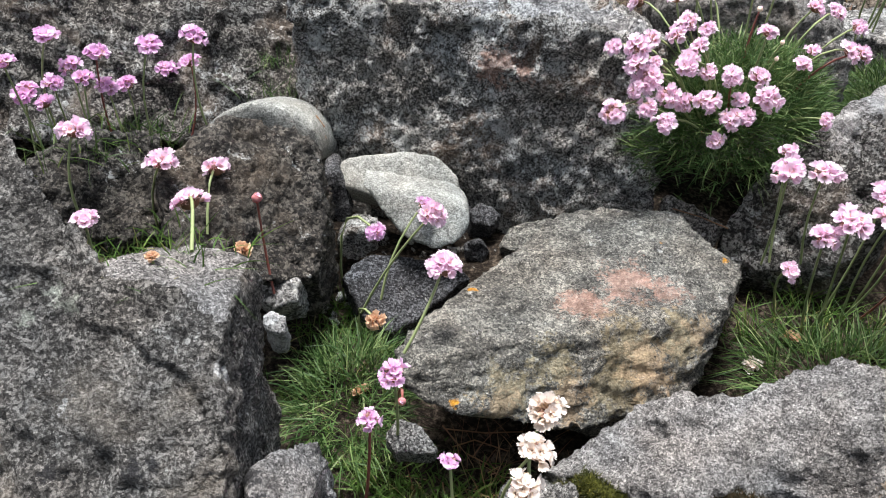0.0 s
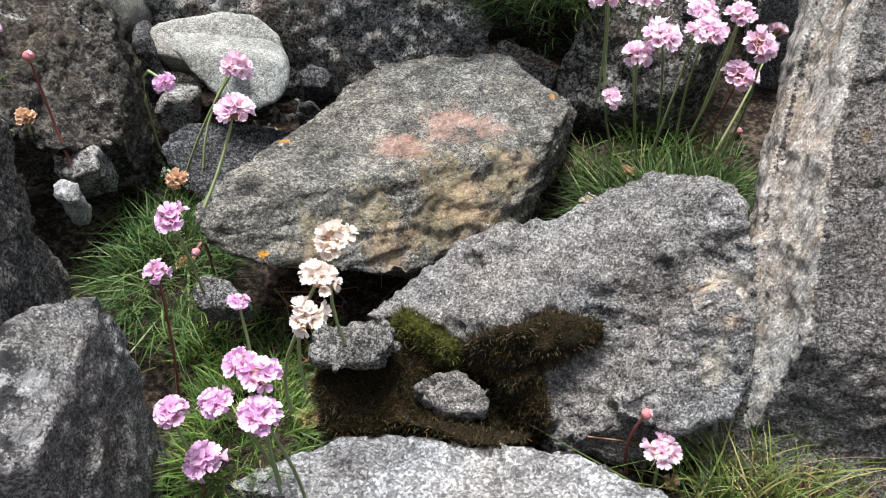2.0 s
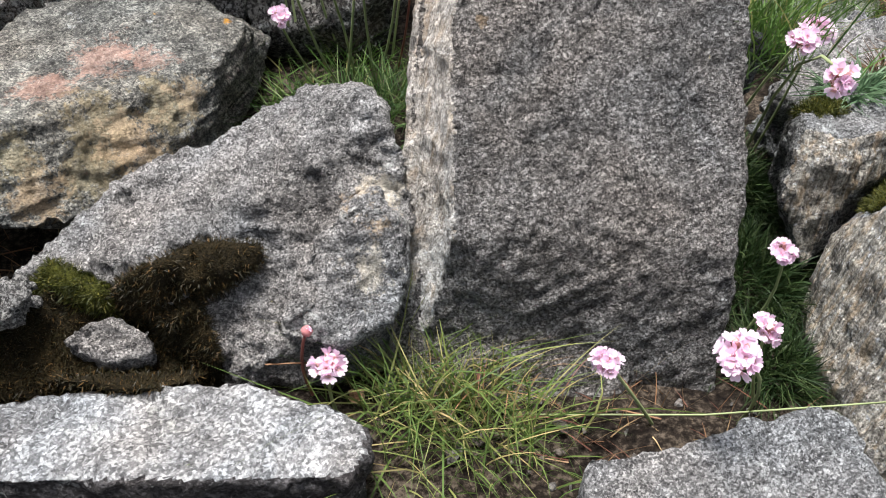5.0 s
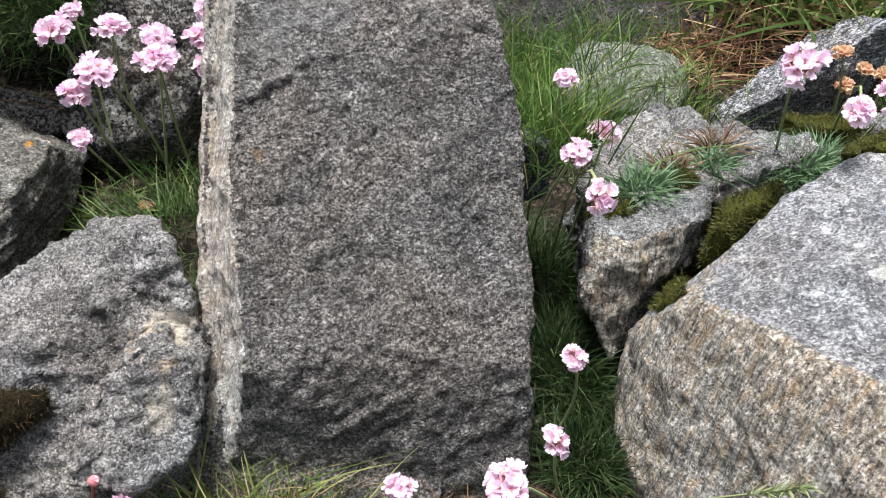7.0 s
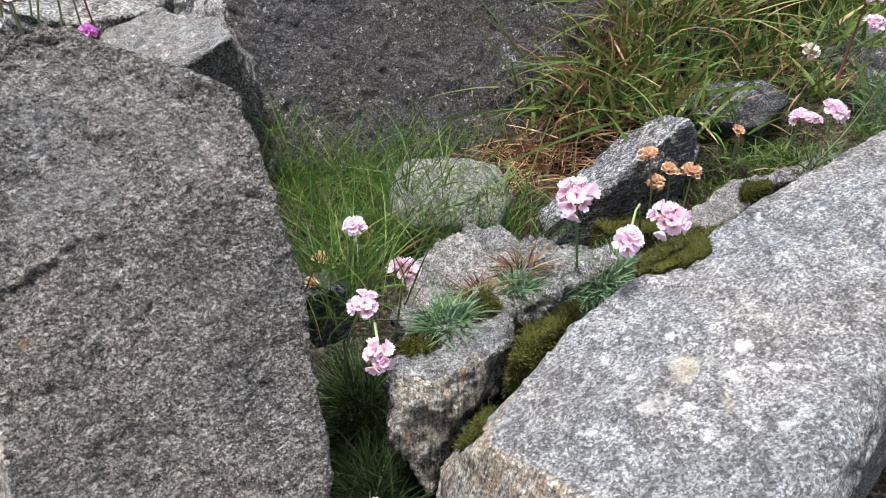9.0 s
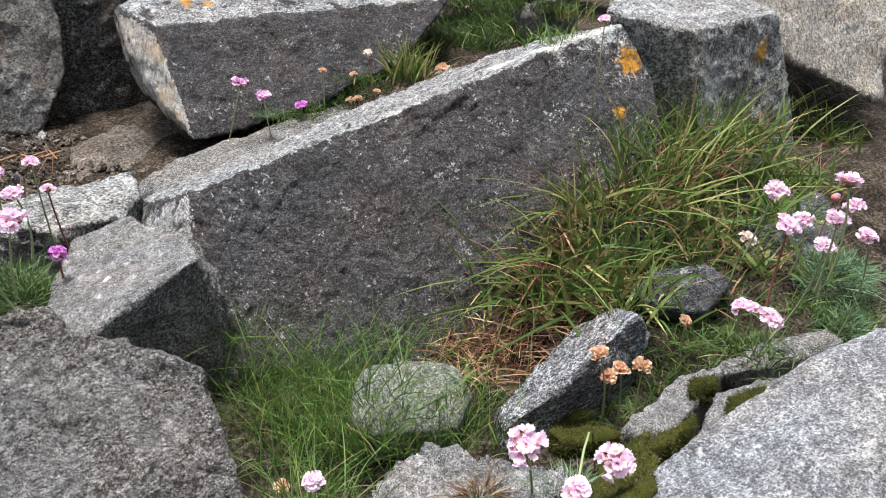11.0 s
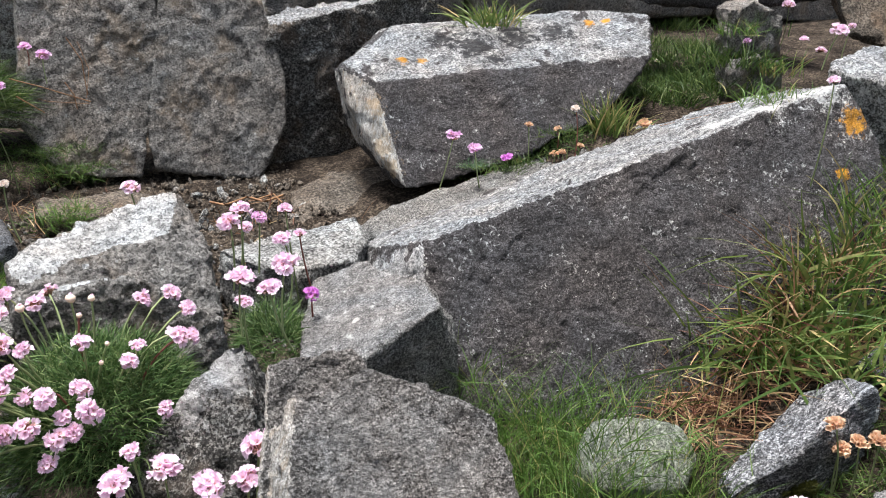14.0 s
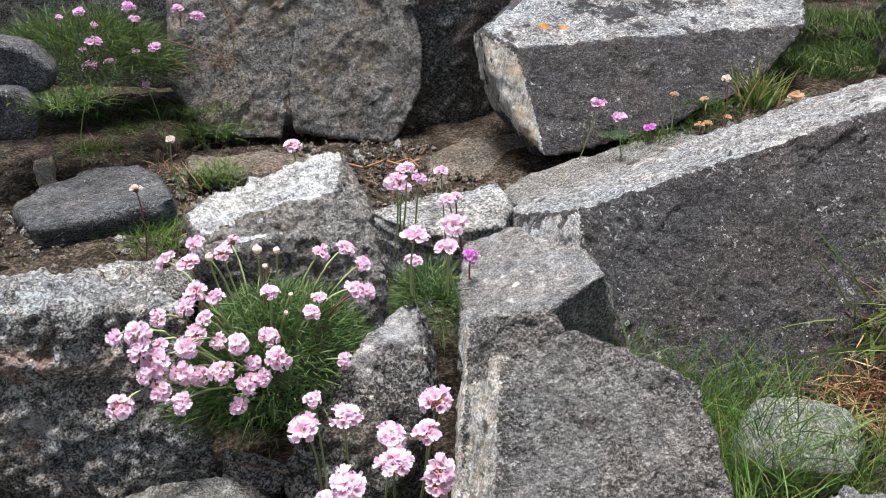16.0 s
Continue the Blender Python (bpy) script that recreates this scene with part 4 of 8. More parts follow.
MAIN_BODY = [(-0.098, 0.707, 0.127), (-0.098, 0.737, 0.097), (-0.091, 0.715, 0.136), (-0.091, 0.745, 0.106), (-0.091, 0.696, 0.114), (-0.091, 0.726, 0.084), (-0.067, 0.718, 0.139), (-0.067, 0.748, 0.109), (-0.066, 0.691, 0.108), (-0.066, 0.721, 0.078), (-0.029, 0.721, 0.142), (-0.029, 0.751, 0.112), (0.001, 0.717, 0.139), (0.001, 0.747, 0.108), (0.004, 0.689, 0.106), (0.004, 0.719, 0.076), (0.021, 0.705, 0.124), (0.021, 0.735, 0.094), (0.025, 0.692, 0.109), (0.025, 0.722, 0.079)]
SIDE_BODY = [(-0.066, 0.646, 0.141), (-0.066, 0.686, 0.141), (-0.046, 0.632, 0.117), (-0.046, 0.672, 0.117), (-0.026, 0.621, 0.098), (-0.026, 0.660, 0.098), (-0.000, 0.616, 0.091), (-0.000, 0.656, 0.091), (0.009, 0.641, 0.133), (0.009, 0.681, 0.133), (0.022, 0.620, 0.097), (0.022, 0.660, 0.097), (0.027, 0.636, 0.125), (0.027, 0.676, 0.125), (0.032, 0.629, 0.112), (0.032, 0.669, 0.112)]
rock("pebble", "smooth flattish pale grey pebble leaning on another", stone("pebble"), [MAIN_BODY], voxel=0.003, rounding=10)
rock("pebble", "smooth long pale grey pebble lying across the hollow", stone("pebble"), [SIDE_BODY], voxel=0.003, rounding=10)
rock("pebble", "small ochre broken stone in the hollow", stone("band"), [
    [(0.061, 0.682, 0.056), (0.061, 0.702, 0.026), (0.075, 0.701, 0.070), (0.075, 0.721, 0.040), (0.094, 0.677, 0.052), (0.094, 0.698, 0.022), (0.106, 0.709, 0.076), (0.106, 0.729, 0.046), (0.120, 0.702, 0.071), (0.120, 0.722, 0.041)],
], voxel=0.003)
rock("pebble", "small dark stone chip in the hollow", stone("black"), [
    [(0.033, 0.720, 0.078), (0.033, 0.740, 0.048), (0.036, 0.708, 0.069), (0.036, 0.728, 0.039), (0.045, 0.728, 0.084), (0.045, 0.748, 0.054), (0.056, 0.706, 0.067), (0.056, 0.726, 0.037), (0.065, 0.718, 0.076), (0.065, 0.738, 0.046)],
], voxel=0.003)
rock("pebble", "small black stone chip under the pebble", stone("black"), [
    [(0.027, 0.680, 0.063), (0.027, 0.710, 0.043), (0.030, 0.680, 0.043), (0.030, 0.710, 0.023), (0.043, 0.680, 0.069), (0.043, 0.710, 0.049), (0.045, 0.680, 0.033), (0.045, 0.710, 0.013), (0.055, 0.680, 0.053), (0.055, 0.710, 0.033)],
], voxel=0.003)
rock("stone", "flat brown stone lying in the soil", stone("earth"), [
    [(0.649, 1.317, 0.117), (0.649, 1.327, 0.057), (0.690, 1.425, 0.133), (0.690, 1.435, 0.073), (0.711, 1.184, 0.097), (0.711, 1.194, 0.037), (0.795, 1.510, 0.146), (0.795, 1.520, 0.086), (0.861, 1.194, 0.098), (0.861, 1.204, 0.038), (1.064, 1.242, 0.105), (1.064, 1.252, 0.045), (1.357, 1.446, 0.136), (1.357, 1.456, 0.076)],
], voxel=0.007)
rock("stone", "low flat grey stone split by mossy cracks", stone("pale"), [
    [(0.922, 0.377, 0.072), (0.932, 0.377, 0.022), (0.984, 0.349, 0.062), (0.994, 0.349, 0.012), (1.046, 0.404, 0.072), (1.056, 0.404, 0.022), (1.138, 0.395, 0.065), (1.148, 0.395, 0.015)],
], voxel=0.005)
rock("stone", "small flat grey stone beside a mossy crack", stone("pale"), [
    [(1.004, 0.334, 0.062), (1.014, 0.334, 0.012), (1.055, 0.319, 0.056), (1.065, 0.319, 0.006), (1.083, 0.369, 0.067), (1.093, 0.369, 0.017), (1.131, 0.326, 0.054), (1.141, 0.326, 0.004), (1.178, 0.348, 0.057), (1.188, 0.348, 0.007)],
], voxel=0.005)
rock("stone", "low grey stone behind the pale block", stone("grey"), [
    [(1.114, 0.393, 0.066), (1.124, 0.403, 0.016), (1.129, 0.374, 0.060), (1.139, 0.384, 0.010), (1.215, 0.362, 0.052), (1.219, 0.403, 0.064), (1.225, 0.372, 0.002), (1.229, 0.413, 0.014), (1.332, 0.354, 0.044), (1.340, 0.382, 0.051), (1.342, 0.364, -0.006), (1.350, 0.392, 0.002)],
], voxel=0.005)
rock("stone", "dark stone half buried under the grass", stone("black"), [
    [(1.137, 0.553, 0.091), (1.157, 0.583, 0.041), (1.162, 0.526, 0.074), (1.182, 0.556, 0.024), (1.201, 0.558, 0.102), (1.221, 0.588, 0.052), (1.231, 0.492, 0.057), (1.251, 0.522, 0.007), (1.285, 0.537, 0.098), (1.305, 0.568, 0.048), (1.306, 0.504, 0.075), (1.327, 0.534, 0.025)],
], voxel=0.006)
rock("stone", "dark grey stone behind the flowers", stone("black"), [
    [(1.414, 0.541, 0.060), (1.421, 0.579, 0.089), (1.434, 0.571, 0.010), (1.441, 0.609, 0.039), (1.525, 0.603, 0.120), (1.540, 0.496, 0.042), (1.545, 0.633, 0.070), (1.560, 0.526, -0.008), (1.629, 0.578, 0.115), (1.641, 0.520, 0.073), (1.649, 0.608, 0.065), (1.661, 0.550, 0.023)],
], voxel=0.007)
rock("stone", "squat grey stone at the back of the bank", stone("brown"), [
    [(1.487, 1.140, 0.275), (1.488, 1.140, 0.351), (1.507, 1.200, 0.265), (1.508, 1.200, 0.342), (1.556, 1.140, 0.356), (1.576, 1.200, 0.346), (1.631, 1.140, 0.339), (1.631, 1.140, 0.263), (1.651, 1.200, 0.329), (1.651, 1.200, 0.253)],
], voxel=0.006, rough=2.2)
rock("stone", "upright brown stone on a squat one", stone("brown"), [
    [(1.492, 1.160, 0.354), (1.492, 1.160, 0.445), (1.512, 1.220, 0.354), (1.512, 1.220, 0.445), (1.566, 1.160, 0.457), (1.586, 1.220, 0.457), (1.633, 1.160, 0.426), (1.635, 1.160, 0.341), (1.653, 1.220, 0.426), (1.655, 1.220, 0.341)],
], voxel=0.006, rough=2.5)
rock("stone", "rough brown stone at the back of the bank", stone("earth"), [
    [(1.933, 1.243, 0.362), (1.943, 1.286, 0.434), (1.977, 1.316, 0.507), (2.013, 1.172, 0.319), (2.053, 1.363, 0.362), (2.063, 1.406, 0.434), (2.091, 1.133, 0.324), (2.097, 1.436, 0.507), (2.133, 1.292, 0.319), (2.156, 1.220, 0.506), (2.211, 1.253, 0.324), (2.276, 1.340, 0.506)],
], voxel=0.008, rough=1.6)
rock("stone", "flat dark stone slab lying over the gap", stone("spot"), [
    [(1.525, 1.450, 0.514), (1.544, 1.450, 0.428), (1.555, 1.650, 0.524), (1.574, 1.650, 0.438), (1.844, 1.450, 0.398), (1.874, 1.650, 0.408), (2.108, 1.450, 0.407), (2.114, 1.450, 0.511), (2.139, 1.650, 0.417), (2.144, 1.650, 0.521)],
], voxel=0.009)
rock("boulder", "dark brown layered boulder behind the other stones", stone("brown"), [
    [(0.784, 2.000, 0.354), (0.835, 2.350, 0.324), (0.870, 2.000, 0.510), (0.919, 2.350, 0.480), (1.119, 2.000, 0.349), (1.169, 2.350, 0.319), (1.370, 2.000, 0.348), (1.386, 2.000, 0.605), (1.415, 2.000, 0.550), (1.420, 2.350, 0.318), (1.436, 2.350, 0.575), (1.466, 2.350, 0.520)],
], voxel=0.012, layered=(0.05, 0, 1))
rock("boulder", "broad dark brown layered boulder behind the other stones", stone("brown"), [
    [(1.400, 2.020, 0.344), (1.420, 2.020, 0.591), (1.450, 2.370, 0.314), (1.470, 2.370, 0.561), (1.827, 2.020, 0.620), (1.829, 2.020, 0.325), (1.877, 2.370, 0.590), (1.879, 2.370, 0.295), (2.313, 2.020, 0.309), (2.316, 2.020, 0.571), (2.363, 2.370, 0.279), (2.366, 2.370, 0.541)],
], voxel=0.012, layered=(0.05, 0, 1))
rock("boulder", "dark brown layered boulder behind the lichened block", stone("brown"), [
    [(2.290, 1.980, 0.572), (2.305, 1.980, 0.313), (2.340, 2.330, 0.542), (2.355, 2.330, 0.283), (2.472, 1.980, 0.638), (2.522, 2.330, 0.609), (2.809, 1.980, 0.253), (2.859, 2.330, 0.223), (3.523, 1.980, 0.172), (3.573, 2.330, 0.142), (3.647, 1.980, 0.433), (3.697, 2.330, 0.403)],
], voxel=0.012, layered=(0.05, 0, 1))
rock("boulder", "dark weathered boulder behind the thrift cushion", stone("dark"), [
    [(-0.242, 1.900, 0.269), (-0.223, 2.150, 0.249), (-0.130, 1.900, 0.521), (-0.110, 2.150, 0.501), (0.077, 1.900, 0.604), (0.097, 2.150, 0.584), (0.275, 1.900, 0.579), (0.295, 2.150, 0.559), (0.329, 1.900, 0.210), (0.348, 2.150, 0.190), (0.400, 1.900, 0.454), (0.420, 2.150, 0.434)],
], voxel=0.01)
rock("stone", "long dark stone lying in the soil", stone("black"), [
    [(-0.025, 1.438, 0.145), (-0.025, 1.448, 0.095), (-0.005, 1.405, 0.086), (0.019, 1.289, 0.152), (0.019, 1.299, 0.102), (0.019, 1.489, 0.155), (0.019, 1.499, 0.105), (0.089, 1.527, 0.163), (0.089, 1.537, 0.113), (0.106, 1.285, 0.139), (0.106, 1.295, 0.089), (0.162, 1.451, 0.095), (0.174, 1.530, 0.163), (0.174, 1.540, 0.113), (0.202, 1.288, 0.150), (0.202, 1.298, 0.100), (0.207, 1.483, 0.154), (0.207, 1.493, 0.104), (0.226, 1.295, 0.170), (0.226, 1.305, 0.120)],
], voxel=0.007, rough=1.0)
rock("stone", "flat brown stone flush with the soil", stone("earth"), [
    [(0.253, 1.449, 0.160), (0.253, 1.459, 0.120), (0.265, 1.553, 0.160), (0.265, 1.563, 0.120), (0.369, 1.393, 0.160), (0.369, 1.403, 0.120), (0.389, 1.524, 0.160), (0.389, 1.534, 0.120), (0.473, 1.377, 0.160), (0.473, 1.387, 0.120), (0.499, 1.446, 0.160), (0.499, 1.456, 0.120)],
], voxel=0.007)
rock("stone", "grey stone behind the dark boulder", stone("grey"), [
    [(0.105, 0.886, 0.232), (0.105, 0.906, 0.132), (0.126, 0.874, 0.226), (0.126, 0.894, 0.126), (0.156, 0.901, 0.238), (0.156, 0.921, 0.138), (0.205, 0.902, 0.239), (0.205, 0.922, 0.139), (0.206, 0.844, 0.213), (0.206, 0.864, 0.113), (0.233, 0.872, 0.225), (0.233, 0.892, 0.125)],
], voxel=0.006)
rock("stone", "dark grey stone at the edge of the bank", stone("black"), [
    [(-0.083, 1.500, 0.242), (-0.083, 1.620, 0.242), (-0.064, 1.500, 0.323), (-0.064, 1.620, 0.323), (0.016, 1.500, 0.315), (0.016, 1.620, 0.315), (0.026, 1.500, 0.233), (0.026, 1.620, 0.233), (0.039, 1.500, 0.284), (0.039, 1.620, 0.284)],
], voxel=0.008)
rock("stone", "dark stone on top of another", stone("black"), [
    [(-0.073, 1.560, 0.312), (-0.073, 1.680, 0.312), (-0.055, 1.560, 0.394), (-0.055, 1.680, 0.394), (0.008, 1.560, 0.294), (0.008, 1.680, 0.294), (0.033, 1.560, 0.373), (0.033, 1.680, 0.373), (0.058, 1.560, 0.299), (0.058, 1.680, 0.299), (0.073, 1.560, 0.331), (0.073, 1.680, 0.331)],
], voxel=0.008)
rock("stone", "low grey stone in front of the dark boulder", stone("pale"), [
    [(0.126, 0.668, 0.105), (0.126, 0.698, 0.045), (0.127, 0.642, 0.089), (0.127, 0.672, 0.029), (0.169, 0.672, 0.107), (0.169, 0.702, 0.047), (0.221, 0.659, 0.100), (0.221, 0.689, 0.040), (0.244, 0.622, 0.076), (0.244, 0.652, 0.016), (0.249, 0.643, 0.090), (0.249, 0.673, 0.030)],
], voxel=0.005)
rock("stone", "small dark stone under the cushion", stone("dark"), [
    [(0.216, 0.685, 0.082), (0.216, 0.715, 0.042), (0.226, 0.710, 0.106), (0.226, 0.740, 0.067), (0.258, 0.698, 0.095), (0.258, 0.728, 0.055), (0.267, 0.670, 0.067), (0.267, 0.700, 0.027), (0.285, 0.686, 0.083), (0.285, 0.716, 0.043)],
], voxel=0.005)
rock("stone", "flat dark grey stone behind the long slab", stone("grey"), [
    [(0.702, 1.156, 0.133), (0.702, 1.166, 0.072), (0.785, 1.217, 0.150), (0.785, 1.227, 0.090), (0.793, 1.096, 0.145), (0.793, 1.106, 0.085), (0.918, 1.215, 0.173), (0.918, 1.225, 0.113), (1.127, 1.108, 0.204), (1.127, 1.118, 0.144), (1.357, 1.191, 0.248), (1.357, 1.201, 0.188)],
], voxel=0.006)

# ---- plants: materials and builders ----
def petal_material(name, inner, outer, thin=0.45):
    """Thin petals: deeper in the throat, paler towards the rim, each floret a little different."""
    n = Nodes(name)
    info = n.tree.nodes.new("ShaderNodeObjectInfo").outputs["Random"]
    piece = n.tree.nodes.new("ShaderNodeNewGeometry").outputs["Random Per Island"]
    place = n.tree.nodes.new("ShaderNodeSeparateXYZ")
    n.link(n.coord, place.inputs[0])
    out = n.math("SQRT", n.math("ADD", n.math("MULTIPLY", place.outputs[0], place.outputs[0]), n.math("MULTIPLY", place.outputs[1], place.outputs[1])))
    rim = n.math("MULTIPLY", out, 1.7)
    vary = n.math("ADD", n.math("MULTIPLY", info, 0.35), n.math("MULTIPLY", piece, 0.25))
    colour = n.mix(n.math("MINIMUM", n.math("ADD", rim, n.math("SUBTRACT", vary, 0.15)), 1.0), inner, outer)
    n.finish(colour, 0.6, 0.2)
    through_light = n.tree.nodes.new("ShaderNodeBsdfTranslucent")
    n.link(colour, through_light.inputs["Color"])
    both = n.tree.nodes.new("ShaderNodeMixShader")
    both.inputs[0].default_value = thin
    n.link(n.bsdf.outputs[0], both.inputs[1])
    n.link(through_light.outputs[0], both.inputs[2])
    n.link(both.outputs[0], n.tree.nodes["Material Output"].inputs["Surface"])
    return n.mat


def leaf_material(name, stops, thin=0.25):
    n = Nodes(name)
    piece = n.tree.nodes.new("ShaderNodeNewGeometry").outputs["Random Per Island"]
    colour = n.ramp(piece, stops)
    colour = n.mix(n.ramp(n.noise(60.0, 3.0), [(0.35, 0.0), (0.7, 0.5)]), colour, stops[0][1])
    n.finish(colour, 0.55, 0.3)
    through_light = n.tree.nodes.new("ShaderNodeBsdfTranslucent")
    n.link(colour, through_light.inputs["Color"])
    both = n.tree.nodes.new("ShaderNodeMixShader")
    both.inputs[0].default_value = thin
    n.link(n.bsdf.outputs[0], both.inputs[1])
    n.link(through_light.outputs[0], both.inputs[2])
    n.link(both.outputs[0], n.tree.nodes["Material Output"].inputs["Surface"])
    return n.mat


M_PINK = petal_material("pink_petal", (0.84, 0.52, 0.69), (0.95, 0.8, 0.92), 0.5)
M_MAUVE = petal_material("mauve_petal", (0.68, 0.3, 0.6), (0.9, 0.66, 0.88))
M_VIOLET = petal_material("violet_petal", (0.55, 0.12, 0.55), (0.75, 0.3, 0.75))
M_WHITE = petal_material("faded_white_petal", (0.75, 0.62, 0.51), (0.88, 0.84, 0.8))
M_DRY = petal_material("dry_orange_petal", (0.62, 0.36, 0.2), (0.88, 0.68, 0.5))
M_BUD = petal_material("red_bud", (0.34, 0.07, 0.08), (0.55, 0.22, 0.22), 0.15)
M_CREAM = petal_material("cream_bud", (0.72, 0.42, 0.3), (0.9, 0.72, 0.58), 0.2)
M_BRACT = leaf_material("papery_brown_bract", [(0.0, (0.2, 0.1, 0.06)), (1.0, (0.42, 0.25, 0.15))])
M_STEM = leaf_material("grey_green_stem", [(0.0, (0.24, 0.3, 0.13)), (1.0, (0.38, 0.42, 0.22))], 0.1)
M_REDSTEM = leaf_material("reddish_stem", [(0.0, (0.22, 0.07, 0.06)), (1.0, (0.26, 0.12, 0.08))], 0.1)
M_CUSHION = leaf_material("thrift_leaf", [(0.0, (0.035, 0.08, 0.022)), (0.6, (0.095, 0.17, 0.05)), (1.0, (0.24, 0.31, 0.12))])
M_GRASS = leaf_material("green_grass", [(0.0, (0.05, 0.11, 0.02)), (0.6, (0.11, 0.2, 0.04)), (0.88, (0.2, 0.28, 0.07)), (1.0, (0.45, 0.36, 0.16))])
M_BRIGHT = leaf_material("bright_grass", [(0.0, (0.07, 0.125, 0.03)), (0.5, (0.15, 0.205, 0.05)), (0.74, (0.29, 0.31, 0.1)), (0.86, (0.46, 0.38, 0.17)), (1.0, (0.56, 0.4, 0.19))])
M_HERB = leaf_material("dark_herb_leaf", [(0.0, (0.03, 0.065, 0.015)), (0.6, (0.075, 0.13, 0.03)), (1.0, (0.18, 0.23, 0.07))])
M_STRAW = leaf_material("straw", [(0.0, (0.15, 0.06, 0.045)), (0.5, (0.32, 0.18, 0.09)), (1.0, (0.55, 0.42, 0.22))], 0.1)
# leaf green darkened: the gap's shade is put into the colour
M_SHADED = leaf_material("shaded_gap_leaf", [(0.0, (0.012, 0.03, 0.008)), (0.6, (0.035, 0.065, 0.018)), (1.0, (0.1, 0.14, 0.05))])
M_RED = leaf_material("reddish_leaf", [(0.0, (0.09, 0.05, 0.03)), (0.6, (0.2, 0.12, 0.07)), (1.0, (0.3, 0.26, 0.13))], 0.1)
M_SAGE = leaf_material("blue_green_leaf", [(0.0, (0.08, 0.15, 0.075)), (1.0, (0.22, 0.33, 0.18))])


def moss_material(name, dark, light):
    n = Nodes(name)
    a, b = n.noise(700.0, 3.0, 0.7), n.noise(45.0, 4.0, 0.6)
    n.bump(a, 0.003)
    return n.finish(n.ramp(n.math("ADD", n.math("MULTIPLY", a, 0.5), n.math("MULTIPLY", b, 0.5)), [(0.35, dark), (0.65, light)]), 0.9, 0.15)


M_MOSS = moss_material("green_moss", (0.014, 0.017, 0.003), (0.085, 0.088, 0.014))
M_MOSSB = moss_material("brown_moss", (0.006, 0.005, 0.002), (0.034, 0.024, 0.009))
M_FUZZ = leaf_material("moss_shoot", [(0.0, (0.02, 0.026, 0.004)), (0.8, (0.08, 0.085, 0.012)), (1.0, (0.17, 0.15, 0.03))])
M_FUZZB = leaf_material("brown_moss_shoot", [(0.0, (0.012, 0.013, 0.004)), (0.75, (0.045, 0.032, 0.011)), (1.0, (0.16, 0.09, 0.03))])


def mesh_object(name, verts, faces, material, parent=None, smooth=False):
    me = bpy.data.meshes.new(name)
    me.from_pydata(verts, [], faces)
    me.polygons.foreach_set("use_smooth", [smooth] * len(faces))
    me.materials.append(material)
    ob = new(name, me)
    ob.parent = parent
    return ob


def blades(name, label, category, material, roots, ways, lengths, width, droop, rng, steps=4):
    """Many narrow leaves in one mesh: each rises along its way, bends over and runs to a point."""
    roots, ways, lengths = np.asarray(roots, float), np.asarray(ways, float), np.asarray(lengths, float)
    n = len(roots)
    ways = ways / np.linalg.norm(ways, axis=1)[:, None]
    side = np.cross(ways, rng.normal(size=(n, 3)))
    side /= np.linalg.norm(side, axis=1)[:, None] + 1e-9
    bend = rng.normal(size=(n, 3)) * 0.35 + ways * np.array([0.6, 0.6, 0.0])
    bend[:, 2] = -np.abs(bend[:, 2]) - 0.25
    wide = width * rng.uniform(0.7, 1.3, n)
    rows = []
    for i in range(steps + 1):
        s = i / steps
        mid = roots + ways * (lengths * s)[:, None] + bend * (lengths * droop * s * s)[:, None]
        half = side * (wide * 0.5 * (1 - s ** 1.6) * (0.6 + 0.4 * min(1, s * 4)))[:, None]
        rows.append(mid - half)
        if i < steps:
            rows.append(mid + half)
    per = 2 * steps + 1
    verts = np.stack(rows, 1).reshape(-1, 3)
    base = np.arange(n) * per
    faces = []
    for i in range(steps - 1):
        faces.append(np.stack([base + 2 * i, base + 2 * i + 1, base + 2 * i + 3, base + 2 * i + 2], 1))
    quads = np.concatenate(faces).tolist()
    k = 2 * (steps - 1)
    tips = np.stack([base + k, base + k + 1, base + k + 2], 1).tolist()
    ob = mesh_object(name, verts.tolist(), quads + tips, material)
    return tagged(ob, label, category, kind="stuff")


SEEDS = iter(range(100, 100000))


def cushion(label, centre, radii, count, length, material, width=0.0012, name="thrift_leaves", droop=0.5, spread=1.0):
    """A dense domed cushion of needle leaves that point outward and up."""
    rng = np.random.default_rng(next(SEEDS))
    v = rng.normal(size=(count, 3))
    v[:, 2] = np.abs(v[:, 2]) - 0.35 * rng.random(count)
    v /= np.linalg.norm(v, axis=1)[:, None]
    r = rng.uniform(0.45, 1.0, count) ** 0.6
    lumps = 1 + 0.14 * lattice_noise(v, 2.2, 9)
    roots = np.asarray(centre) + v * np.asarray(radii) * (r * lumps)[:, None]
    ways = v * spread + np.array([0, 0, 0.55]) + rng.normal(size=(count, 3)) * 0.62
    return blades(name, label, "plant", material, roots, ways, length * rng.uniform(0.5, 1.15, count), width, droop, rng, 3)


